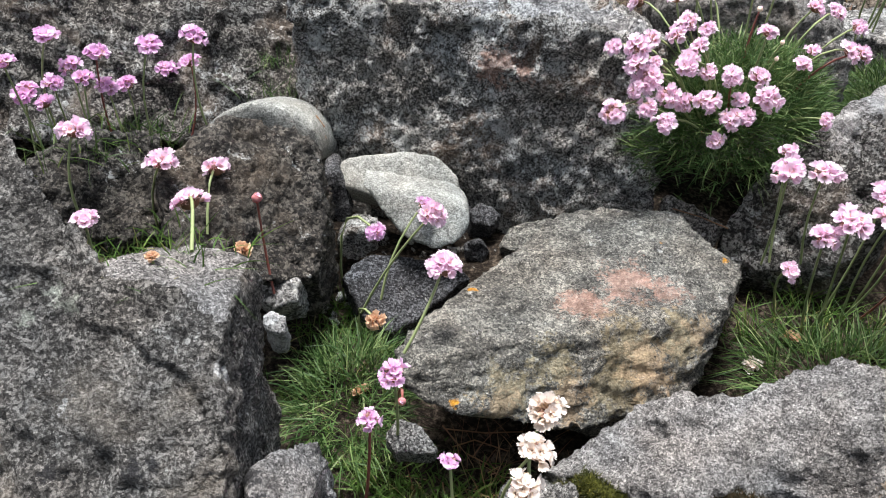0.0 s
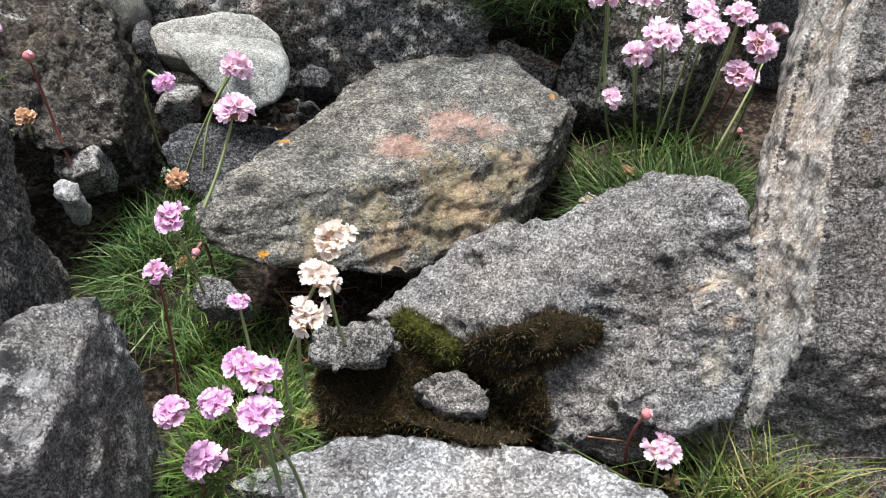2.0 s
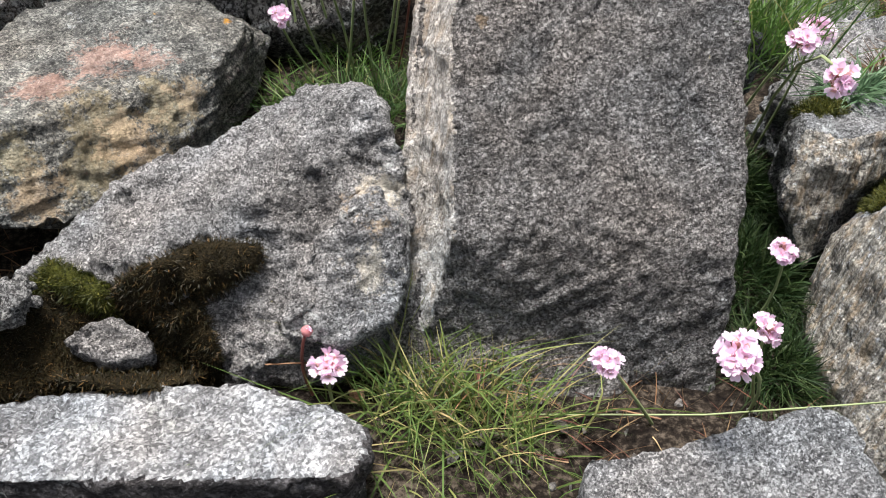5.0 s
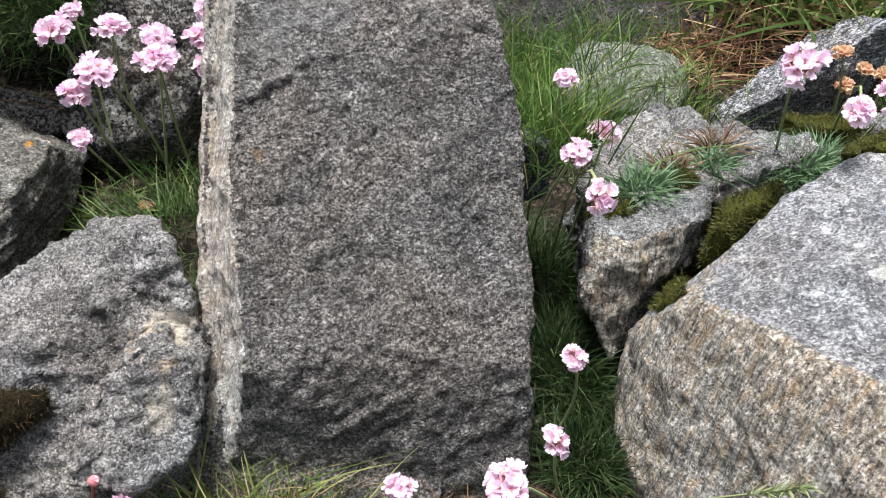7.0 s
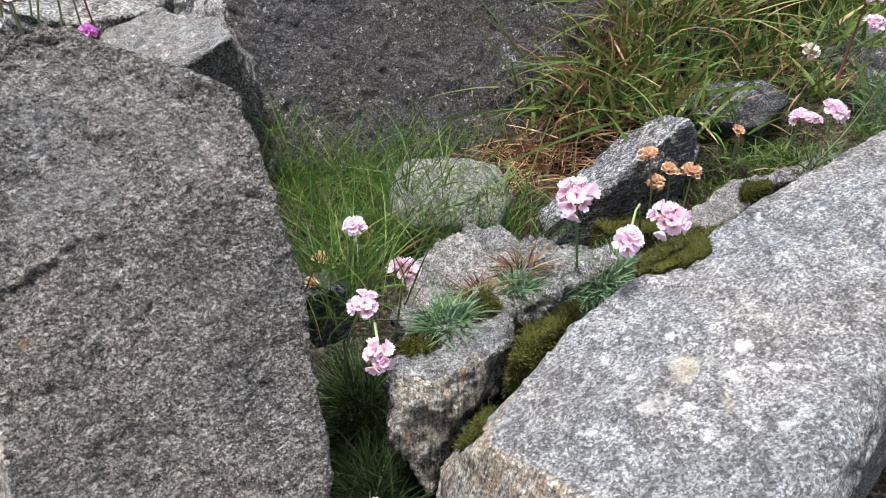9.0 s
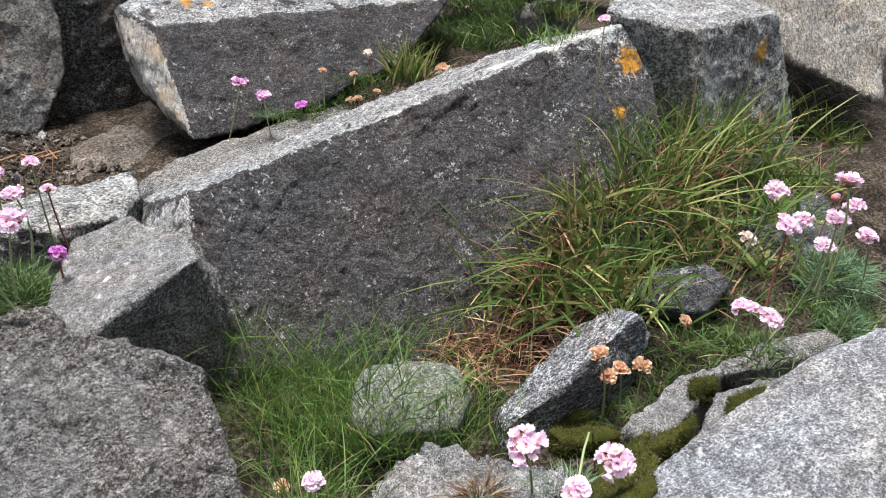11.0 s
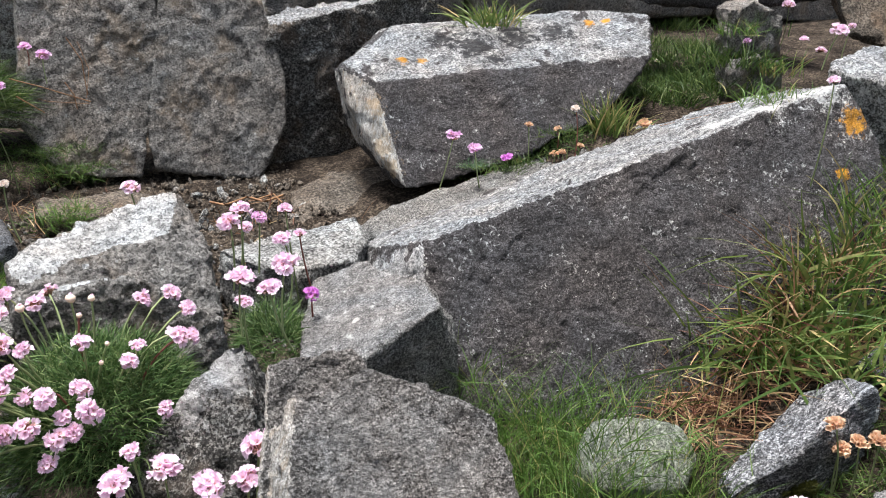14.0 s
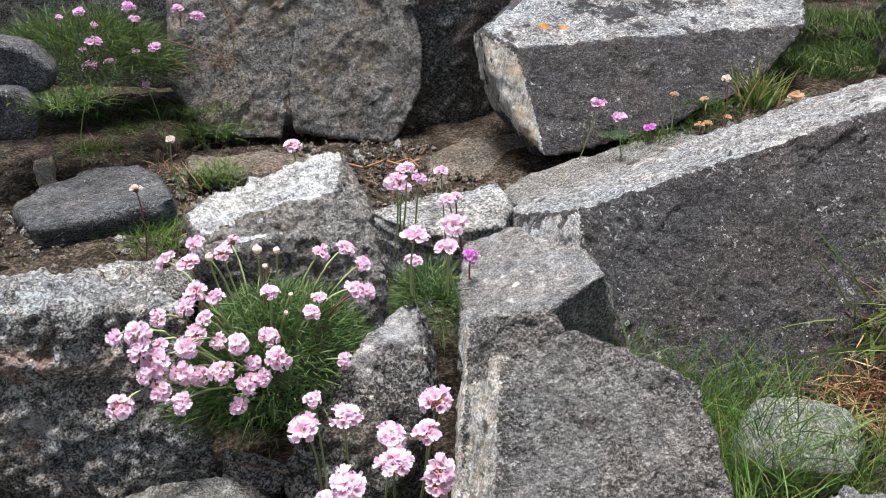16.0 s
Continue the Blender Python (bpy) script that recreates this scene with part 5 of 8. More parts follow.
def tuft(label, root, radius, count, length, material, width=0.0013, lean=0.45, droop=0.7, name="grass_tuft", way=(0, 0, 1)):
    """A loose tuft of grass."""
    rng = np.random.default_rng(next(SEEDS))
    off = rng.normal(size=(count, 3)) * np.array([radius, radius, 0.002]) * 0.55
    roots = np.asarray(root) + off
    roots[:, 2] -= 0.004
    ways = np.asarray(way, float) + rng.normal(size=(count, 3)) * lean + off / max(radius, 1e-3) * 0.25
    ways[:, 2] = np.abs(ways[:, 2]) + 0.15
    lengths = length * rng.uniform(0.35, 1.0, count) ** 0.8
    return blades(name, label, "grass", material, roots, ways, lengths, width, droop, rng, 5)


# ---- flowers: shared head shapes ----
def petals_mesh(name, material, florets, seed, cover=1.5, open_=1.0, petal=0.62):
    """A domed head of small five-petalled florets, unit radius, standing on the origin along z."""
    rng = np.random.default_rng(seed)
    verts, faces = [], []
    for i in range(florets):
        z = 1 - (i + 0.4) / florets * (1 - math.cos(cover))
        a = i * 2.39996 + rng.normal() * 0.3
        d = Vector((math.sqrt(max(0, 1 - z * z)) * math.cos(a), math.sqrt(max(0, 1 - z * z)) * math.sin(a), z))
        d = (d + Vector(rng.normal(size=3)) * 0.16).normalized()
        foot = d * rng.uniform(0.3, 0.5)
        u = d.orthogonal().normalized()
        w = d.cross(u)
        turn = rng.uniform(0, 6.28)
        reach = petal * rng.uniform(0.75, 1.15)
        lift = rng.uniform(0.35, 0.75)
        k = len(verts)
        verts.append(foot)
        for p in range(5):
            b = turn + p * 1.2566 + rng.normal() * 0.1
            out, across = u * math.cos(b) + w * math.sin(b), w * math.cos(b) - u * math.sin(b)
            long_ = reach * rng.uniform(0.85, 1.1)
            up = d * long_ * (lift + rng.normal() * 0.12)
            j = len(verts)
            verts += [
                foot + out * 0.35 * long_ * open_ + across * 0.19 * long_ + up * 0.75,
                foot + out * 0.35 * long_ * open_ - across * 0.19 * long_ + up * 0.75,
                foot + out * 0.8 * long_ * open_ + across * 0.47 * long_ + up * 1.05,
                foot + out * 0.78 * long_ * open_ + up * 0.93,
                foot + out * 0.8 * long_ * open_ - across * 0.47 * long_ + up * 1.05,
                foot + out * 1.0 * long_ * open_ + across * 0.32 * long_ + up * (1.12 + rng.normal() * 0.1),
                foot + out * 0.95 * long_ * open_ + up * 1.05,
                foot + out * 1.0 * long_ * open_ - across * 0.32 * long_ + up * (1.12 + rng.normal() * 0.1),
            ]
            faces += [(k, j, j + 1), (j, j + 2, j + 3), (j, j + 3, j + 1), (j + 1, j + 3, j + 4), (j + 2, j + 5, j + 6, j + 3), (j + 3, j + 6, j + 7, j + 4)]
    me = bpy.data.meshes.new(name)
    me.from_pydata([tuple(v) for v in verts], [], faces)
    me.polygons.foreach_set("use_smooth", [True] * len(faces))
    me.materials.append(material)
    return me


def lathe_mesh(name, profile, sides, material, wobble=0.0, seed=0):
    """A turned shape from (radius, height) pairs, closed at both ends."""
    rng = np.random.default_rng(seed)
    bm = bmesh.new()
    rings = []
    for r, z in profile:
        rings.append([bm.verts.new((r * math.cos(a * 6.2832 / sides) * (1 + wobble * rng.normal()), r * math.sin(a * 6.2832 / sides) * (1 + wobble * rng.normal()), z)) for a in range(sides)])
    for lo, hi in zip(rings, rings[1:]):
        for i in range(sides):
            bm.faces.new((lo[i], lo[(i + 1) % sides], hi[(i + 1) % sides], hi[i]))
    bm.faces.new(rings[0][::-1])
    bm.faces.new(rings[-1])
    me = bpy.data.meshes.new(name)
    bm.to_mesh(me)
    bm.free()
    me.polygons.foreach_set("use_smooth", [True] * len(me.polygons))
    me.materials.append(material)
    return me


def floret_shape(rng, reach=1.0, close=0.0):
    """One five-petalled floret on its funnel, along z from the middle of a head of unit radius: points and faces."""
    verts, faces = [], []
    turn = rng.uniform(0, 6.28)
    for p in range(5):
        b = turn + p * 1.2566 + rng.normal() * 0.09
        out, across = np.array([math.cos(b), math.sin(b), 0]), np.array([-math.sin(b), math.cos(b), 0])
        long_ = reach * rng.uniform(0.88, 1.1)
        tilt = rng.normal() * 0.03 + close * 0.2
        k = len(verts)
        for s, wide in ((0.0, 0.045), (0.3, 0.12), (0.62, 0.19), (0.86, 0.185), (1.0, 0.1)):
            r = 0.04 + (0.37 - close * 0.2) * s * long_
            z = 0.58 + (0.3 + tilt) * s ** 0.75 * long_
            for side in (-1, 0, 1):
                notch = -0.045 if side == 0 and s == 1.0 else 0.0
                lift = 0.03 * s if side else 0.0
                verts.append(out * (r + notch) + across * side * wide * (1 - close * 0.35) + np.array([0, 0, z + lift + rng.normal() * 0.008 * s]))
        for row in range(4):
            for c in (0, 1):
                i = k + row * 3 + c
                faces.append((i, i + 1, i + 4, i + 3))
    return verts, faces


def funnel_shape(rng, top=0.72, wide=0.13, sides=6):
    """A papery pleated calyx, along z."""
    verts, faces = [], []
    for r, z in ((0.03, 0.15), (wide * 0.55, 0.42), (wide, top)):
        for a in range(sides):
            q = r * (1 + (0.22 if a % 2 else -0.12) * (z > 0.5) + rng.normal() * 0.05)
            verts.append(np.array([q * math.cos(a * 6.2832 / sides), q * math.sin(a * 6.2832 / sides), z + (0.05 if a % 2 and z > 0.5 else 0)]))
    for row in range(2):
        for a in range(sides):
            b = (a + 1) % sides
            faces.append((row * sides + a, row * sides + b, (row + 1) * sides + b, (row + 1) * sides + a))
    return verts, faces


def shape_mesh(name, shapes, materials):
    """One mesh from (points, faces, index of material)."""
    verts, faces, slots = [], [], []
    for pts, fs, slot in shapes:
        k = len(verts)
        verts += [tuple(float(c) for c in p) for p in pts]
        faces += [tuple(i + k for i in f) for f in fs]
        slots += [slot] * len(fs)
    me = bpy.data.meshes.new(name)
    me.from_pydata(verts, [], faces)
    me.polygons.foreach_set("use_smooth", [True] * len(faces))
    me.polygons.foreach_set("material_index", slots)
    for m in materials:
        me.materials.append(m)
    return me


def floret_mesh(petal, seed, close=0.0, bloom=True, paper=None):
    rng = np.random.default_rng(seed)
    shapes = []
    if bloom:
        shapes.append((*floret_shape(rng, rng.uniform(0.9, 1.1), close), 0))
    shapes.append((*funnel_shape(rng), 1))
    return shape_mesh("floret", shapes, [petal, paper or M_CALYX])


def spread(count, cover, rng):
    """Turns that share a dome out evenly among its florets."""
    turns = []
    for i in range(count):
        z = 1 - (i + 0.35) / count * (1 - math.cos(cover))
        a = i * 2.39996 + rng.normal() * 0.18
        d = Vector((math.sqrt(max(0, 1 - z * z)) * math.cos(a), math.sqrt(max(0, 1 - z * z)) * math.sin(a), z))
        d = (d + Vector(rng.normal(size=3)) * 0.15).normalized()
        turns.append(d.to_track_quat("Z", "Y").to_matrix().to_4x4() @ Matrix.Rotation(rng.uniform(0, 6.28), 4, "Z"))
    return turns


def core_mesh(seed):
    """The papery middle of a head: a dome thick with small pleated calyces."""
    rng = np.random.default_rng(seed)
    shapes = []
    for m in spread(30, 1.6, rng):
        pts, fs = funnel_shape(rng, 0.58, 0.12)
        shapes.append(([m @ Vector(p) for p in pts], fs, 0))
    return shape_mesh("flower_head", shapes, [M_CALYX])


M_CALYX = petal_material("papery_calyx", (0.6, 0.36, 0.3), (0.9, 0.7, 0.62), 0.3)
M_TAN = petal_material("papery_tan_calyx", (0.62, 0.46, 0.32), (0.9, 0.8, 0.66), 0.3)
CORES = [core_mesh(60 + i) for i in range(3)]
KINDS = {
    "P": (17, [floret_mesh(M_PINK, i, (0.0, 0.1, 0.0, 0.35, 0.05, 0.6)[i]) for i in range(6)], "pale pink thrift flower on a slender green stem"),
    "M": (16, [floret_mesh(M_MAUVE, 10 + i, (0.0, 0.1, 0.0, 0.3, 0.1, 0.5)[i]) for i in range(6)], "mauve pink thrift flower on a slender stem"),
    "V": (13, [floret_mesh(M_VIOLET, 20 + i) for i in range(3)], "small violet flower on a short stem"),
    "W": (19, [floret_mesh(M_WHITE, 30 + i, (0.0, 0.3, 0.7, 0.9)[i], bloom=i < 3, paper=M_TAN) for i in range(4)], "faded papery white thrift flower on its stem"),
    "D": (17, [shape_mesh("floret", [(*funnel_shape(np.random.default_rng(40 + i), 0.92, 0.27, 8), 0)], [M_DRY]) for i in range(3)], "dried orange-brown thrift seed head"),
    "C": (0, [], "closed cream-pink thrift bud on a green stem"),
    "B": (0, [], "closed red thrift bud on a reddish stem"),
}
BUD_TIP = petals_mesh("flower_head", M_PINK, 5, 50, 0.7, 0.5, 0.5)
BRACT = lathe_mesh("bract", [(0.1, -0.3), (0.34, -0.2), (0.5, 0.02), (0.56, 0.16), (0.3, 0.26)], 9, M_BRACT, 0.08)
CREAM_BODY = lathe_mesh("bract", [(0.12, -0.25), (0.52, -0.05), (0.7, 0.35), (0.6, 0.75), (0.3, 1.0)], 10, M_CREAM, 0.08)
BUD_BODY = lathe_mesh("bract", [(0.12, -0.25), (0.5, -0.02), (0.68, 0.4), (0.55, 0.85), (0.15, 1.1)], 10, M_BUD, 0.06)
COUNT = [0]


def flower(kind, head, root, size):
    """One flower: an Empty at its root that carries the stem, the bract and the head."""
    COUNT[0] += 1
    rng = random.Random(COUNT[0])
    count, florets, label = KINDS[kind]
    head, root = Vector(head), Vector(root)
    rise = head - root
    top = tagged(new("thrift_flower"), label, "flower", "thrift flowers")
    top.location = root
    side = rise.cross(Vector((rng.uniform(-1, 1), rng.uniform(-1, 1), 0.2))).normalized() * rise.length * rng.uniform(0.02, 0.09)
    lift = Vector((0, 0, rise.length * 0.16)) if rise.z < rise.length * 0.85 else Vector()
    points = [rise * s + (side + lift) * 4 * s * (1 - s) for s in (0, 0.2, 0.4, 0.6, 0.8, 0.93, 1.0)]
    last = (points[-1] - points[-2]).normalized()
    turn = (last * 0.55 + Vector((rng.uniform(-0.3, 0.3), rng.uniform(-0.5, 0.1), 0.55))).normalized().to_track_quat("Z", "Y")
    bm = bmesh.new()
    rings = []
    for i, p in enumerate(points):
        ahead = (points[min(i + 1, 6)] - points[max(i - 1, 0)]).normalized()
        u = ahead.orthogonal().normalized()
        w = ahead.cross(u)
        r = 0.0012 - 0.0003 * i / 6
        rings.append([bm.verts.new(p + (u * math.cos(a * 1.0472) + w * math.sin(a * 1.0472)) * r) for a in range(6)])
    for lo, hi in zip(rings, rings[1:]):
        for i in range(6):
            bm.faces.new((lo[i], lo[(i + 1) % 6], hi[(i + 1) % 6], hi[i]))
    linked("stem", bm, M_REDSTEM if kind == "B" or rng.random() < 0.12 else M_STEM, top)
    r = size / 2
    bloom = new("flower_head", BUD_TIP if kind in "BC" else rng.choice(CORES))
    spin = Matrix.Rotation(rng.uniform(0, 6.28), 4, "Z")
    stand = Matrix.LocRotScale(rise, turn, None) @ spin
    if kind in "BC":
        bloom.parent, bloom.matrix_local = top, stand @ Matrix.Translation((0, 0, 0.5 * r)) @ Matrix.Scale(0.7 * r, 4)
    else:
        k = r * (1.2 if kind == "D" else 0.97)
        bloom.parent, bloom.matrix_local = top, stand @ Matrix.Translation((0, 0, -0.28 * r)) @ Matrix.Diagonal((k, k, k * rng.uniform(0.7, 0.86), 1))
        some = np.random.default_rng(COUNT[0])
        for m in spread(count + rng.randint(-2, 2), rng.uniform(1.25, 1.55), some):
            piece = new("floret", rng.choice(florets))
            piece.parent, piece.matrix_local = bloom, m @ Matrix.Scale(rng.uniform(0.82, 1.2), 4)
    bract = new("bract", BUD_BODY if kind == "B" else CREAM_BODY if kind == "C" else BRACT)
    bract.parent, bract.matrix_local = top, stand @ Matrix.Translation((0, 0, -0.3 * r)) @ Matrix.Diagonal((r, r, r, 1))
    return top


def moss(label, hulls, brown=False, fuzz=2500):
    """A mossy cushion: a soft lumpy body, its surface thick with short shoots."""
    ob = rock("moss", label, M_MOSSB if brown else M_MOSS, hulls, 0.0028, 1.6, 4)
    tagged(ob, category="moss", kind="stuff")
    rng = np.random.default_rng(next(SEEDS))
    me = ob.data
    mid = np.array([p.center for p in me.polygons])
    nor = np.array([p.normal for p in me.polygons])
    pick = rng.integers(0, len(mid), fuzz)
    roots = mid[pick] + rng.normal(size=(fuzz, 3)) * 0.0012
    ways = nor[pick] + rng.normal(size=(fuzz, 3)) * 0.5 + np.array([0, 0, 0.3])
    shoots = blades("moss_shoots", "", "", M_FUZZB if brown else M_FUZZ, roots, ways, 0.0042 * rng.uniform(0.4, 1.2, fuzz), 0.0008, 0.3, rng, 2)
    shoots.parent = ob
    return ob


def scatter(label, count, low, high, sizes, material, seed, name="gravel"):
    """Small broken stones strewn over the soil, joined into one."""
    rng = np.random.default_rng(seed)
    bm = bmesh.new()
    bmesh.ops.create_icosphere(bm, subdivisions=1, radius=1.0)
    base = np.array([v.co for v in bm.verts])
    shape = np.array([[v.index for v in f.verts] for f in bm.faces])
    bm.free()
    verts, faces = [], []
    for i in range(count):
        x, y = rng.uniform(low[0], high[0]), rng.uniform(low[1], high[1])
        r = rng.uniform(*sizes) * rng.uniform(0.5, 1.0)
        pts = base * (1 + rng.normal(size=(len(base), 1)) * 0.22) * rng.uniform(0.5, 1.2, 3) * np.array([1, 1, 0.7]) * r
        pts = pts @ np.array(Euler(rng.uniform(0, 6, 3)).to_matrix())
        verts.append(pts + np.array([x, y, float(ground_height(x, y)) + r * 0.25]))
        faces.append(shape + i * len(base))
    ob = mesh_object(name, np.concatenate(verts).tolist(), np.concatenate(faces).tolist(), material)
    return tagged(ob, label, "gravel", kind="stuff")


def stalk(label, points, ear=0.0, thick=0.0006):
    """A long dry grass stalk, with a seed ear at its end if it has one."""
    top = tagged(new("grass_stalk"), label, "grass")
    top.location = points[0]
    pts = [Vector(p) - Vector(points[0]) for p in points]
    path = []
    for a, b in zip(pts, pts[1:]):
        path += [a.lerp(b, s / 5) for s in range(5)]
    path.append(pts[-1])
    bm = bmesh.new()
    rings = []
    for i, p in enumerate(path):
        ahead = (path[min(i + 1, len(path) - 1)] - path[max(i - 1, 0)]).normalized()
        u = ahead.orthogonal().normalized()
        w = ahead.cross(u)
        rings.append([bm.verts.new(p + (u * math.cos(a * 1.2566) + w * math.sin(a * 1.2566)) * thick) for a in range(5)])
    for lo, hi in zip(rings, rings[1:]):
        for i in range(5):
            bm.faces.new((lo[i], lo[(i + 1) % 5], hi[(i + 1) % 5], hi[i]))
    linked("stem", bm, M_STEM if ear else M_STRAW, top)
    if ear:
        rng = np.random.default_rng(7)
        way = np.array((path[-1] - path[-2]).normalized())
        n = 110
        roots = np.array(path[-1]) - way * np.linspace(0, ear, n)[:, None]
        ways = way + rng.normal(size=(n, 3)) * 0.35
        seeds = blades("seed_ear", "", "", M_STEM, roots, ways, 0.011 * rng.uniform(0.7, 1.1, n), 0.0012, 0.1, rng, 4)
        seeds.parent = top
    return top

# ---- moss ----
moss("green moss on the pale stone", [[(0.088, 0.387, 0.048), (0.091, 0.403, 0.040), (0.106, 0.386, 0.064), (0.106, 0.396, 0.048), (0.122, 0.359, 0.064), (0.128, 0.374, 0.055), (0.134, 0.352, 0.058), (0.140, 0.366, 0.047), (0.135, 0.357, 0.024), (0.138, 0.374, 0.016), (0.114, 0.371, 0.015), (0.114, 0.388, 0.004), (0.084, 0.392, 0.005), (0.083, 0.409, -0.007)]], False, 9000)
moss("dark brown moss on and below the pale stone", [[(0.134, 0.352, 0.058), (0.140, 0.366, 0.047), (0.146, 0.347, 0.072), (0.149, 0.361, 0.057), (0.170, 0.338, 0.083), (0.171, 0.355, 0.072), (0.196, 0.352, 0.078), (0.195, 0.367, 0.065), (0.201, 0.347, 0.056), (0.199, 0.358, 0.040), (0.161, 0.343, 0.031), (0.161, 0.359, 0.024), (0.139, 0.357, 0.023), (0.140, 0.374, 0.016)], [(0.186, 0.347, 0.079), (0.186, 0.364, 0.068), (0.227, 0.349, 0.073), (0.231, 0.361, 0.058), (0.226, 0.342, 0.066), (0.226, 0.356, 0.051), (0.194, 0.340, 0.053), (0.197, 0.354, 0.038), (0.180, 0.337, 0.068), (0.180, 0.349, 0.052)], [(0.159, 0.335, 0.041), (0.161, 0.351, 0.034), (0.193, 0.339, 0.054), (0.194, 0.354, 0.039), (0.177, 0.328, 0.048), (0.181, 0.343, 0.033), (0.158, 0.341, 0.020), (0.160, 0.357, 0.007)], [(0.153, 0.346, 0.023), (0.160, 0.359, 0.012), (0.188, 0.330, 0.045), (0.183, 0.345, 0.036), (0.181, 0.325, 0.022), (0.185, 0.341, 0.013), (0.188, 0.316, 0.020), (0.194, 0.329, 0.007), (0.188, 0.323, 0.000), (0.192, 0.335, -0.016), (0.170, 0.332, -0.011), (0.170, 0.342, -0.029), (0.157, 0.344, -0.005), (0.158, 0.360, -0.017)]], True, 9000)
moss("dark brown moss in the hollow between the stones", [[(0.034, 0.400, -0.007), (0.032, 0.411, -0.024), (0.058, 0.406, -0.005), (0.056, 0.417, -0.022), (0.083, 0.392, 0.010), (0.087, 0.405, -0.004), (0.103, 0.377, 0.006), (0.104, 0.394, -0.006), (0.099, 0.382, -0.009), (0.097, 0.393, -0.026), (0.107, 0.341, 0.002), (0.109, 0.357, -0.007), (0.100, 0.324, 0.024), (0.099, 0.329, 0.008), (0.071, 0.357, -0.010), (0.070, 0.366, -0.027), (0.037, 0.366, -0.010), (0.035, 0.376, -0.027)], [(0.099, 0.372, -0.010), (0.097, 0.383, -0.027), (0.134, 0.325, 0.015), (0.133, 0.341, 0.006), (0.157, 0.344, -0.005), (0.158, 0.360, -0.017), (0.188, 0.323, 0.000), (0.192, 0.335, -0.016), (0.153, 0.298, 0.024), (0.155, 0.310, 0.007), (0.131, 0.344, -0.012), (0.131, 0.353, -0.030), (0.100, 0.324, 0.024), (0.099, 0.329, 0.008)]], True, 9000)
moss("dark brown moss behind the speckled stone", [[(0.103, 0.373, 0.052), (0.172, 0.369, 0.043), (0.211, 0.351, 0.021), (0.206, 0.331, -0.000), (0.174, 0.319, -0.010), (0.048, 0.332, 0.013), (0.044, 0.356, 0.039), (0.102, 0.394, 0.031), (0.171, 0.391, 0.023), (0.210, 0.373, 0.000), (0.204, 0.353, -0.021), (0.172, 0.341, -0.031), (0.047, 0.354, -0.008), (0.043, 0.378, 0.018)]], True, 26000)
moss("green moss in the joint of the stones", [[(0.771, 0.392, -0.020), (0.778, 0.401, -0.032), (0.716, 0.325, 0.069), (0.725, 0.336, 0.061), (0.758, 0.319, 0.077), (0.767, 0.329, 0.069), (0.761, 0.324, 0.056), (0.769, 0.334, 0.048), (0.781, 0.387, -0.020), (0.789, 0.395, -0.032)]], False, 4500)
moss("brown-green moss along the stone's edge", [[(0.989, 0.435, -0.005), (0.999, 0.443, -0.015), (0.964, 0.364, 0.070), (0.973, 0.372, 0.061), (0.808, 0.242, 0.175), (0.820, 0.248, 0.166), (0.788, 0.229, 0.172), (0.799, 0.235, 0.163), (0.750, 0.238, 0.164), (0.760, 0.244, 0.154), (0.737, 0.248, 0.160), (0.747, 0.254, 0.150)]], False, 4500)
moss("dark moss in the crack beside the block", [[(0.588, 0.250, 0.079), (0.596, 0.256, 0.068), (0.633, 0.275, 0.072), (0.639, 0.286, 0.063), (0.729, 0.362, -0.021), (0.737, 0.369, -0.033), (0.595, 0.229, 0.111), (0.603, 0.234, 0.100), (0.580, 0.236, 0.089), (0.589, 0.241, 0.078)]], False, 4500)
moss("dark moss beside the flat stone", [[(0.937, 0.473, 0.019), (0.947, 0.484, 0.012), (0.990, 0.473, 0.018), (1.000, 0.484, 0.011), (1.001, 0.474, -0.004), (1.010, 0.484, -0.011), (0.958, 0.472, 0.004), (0.967, 0.483, -0.003)]], False, 4500)
moss("small patch of moss on the flat stone", [[(0.659, 0.340, 0.109), (0.667, 0.348, 0.098), (0.686, 0.347, 0.106), (0.694, 0.354, 0.095), (0.679, 0.320, 0.113), (0.687, 0.329, 0.102), (0.656, 0.321, 0.112), (0.664, 0.330, 0.101)]], False, 4500)
moss("small patch of dark moss on the block", [[(0.589, 0.330, 0.104), (0.598, 0.337, 0.094), (0.619, 0.336, 0.108), (0.628, 0.345, 0.097), (0.621, 0.314, 0.111), (0.628, 0.323, 0.099), (0.591, 0.307, 0.112), (0.598, 0.316, 0.101)]], False, 4500)
moss("olive moss in the joint beside the pale block", [[(0.648, 0.266, 0.116), (0.674, 0.290, 0.116), (0.732, 0.295, 0.116), (0.727, 0.285, 0.116), (0.685, 0.274, 0.116), (0.658, 0.265, 0.116), (0.648, 0.266, 0.078), (0.674, 0.290, 0.078), (0.732, 0.295, 0.078), (0.727, 0.285, 0.078), (0.685, 0.274, 0.078), (0.658, 0.265, 0.078)]], False, 5000)
moss("olive moss in a crack of the flat stones", [[(0.924, 0.344, 0.078), (1.016, 0.346, 0.078), (0.989, 0.334, 0.078), (0.939, 0.329, 0.078), (0.924, 0.344, 0.052), (1.016, 0.346, 0.052), (0.989, 0.334, 0.052), (0.939, 0.329, 0.052)]], False, 3000)
moss("olive moss in a crack of the flat stones", [[(1.065, 0.345, 0.078), (1.121, 0.334, 0.078), (1.096, 0.323, 0.078), (1.044, 0.325, 0.078), (1.065, 0.345, 0.052), (1.121, 0.334, 0.052), (1.096, 0.323, 0.052), (1.044, 0.325, 0.052)]], False, 3000)
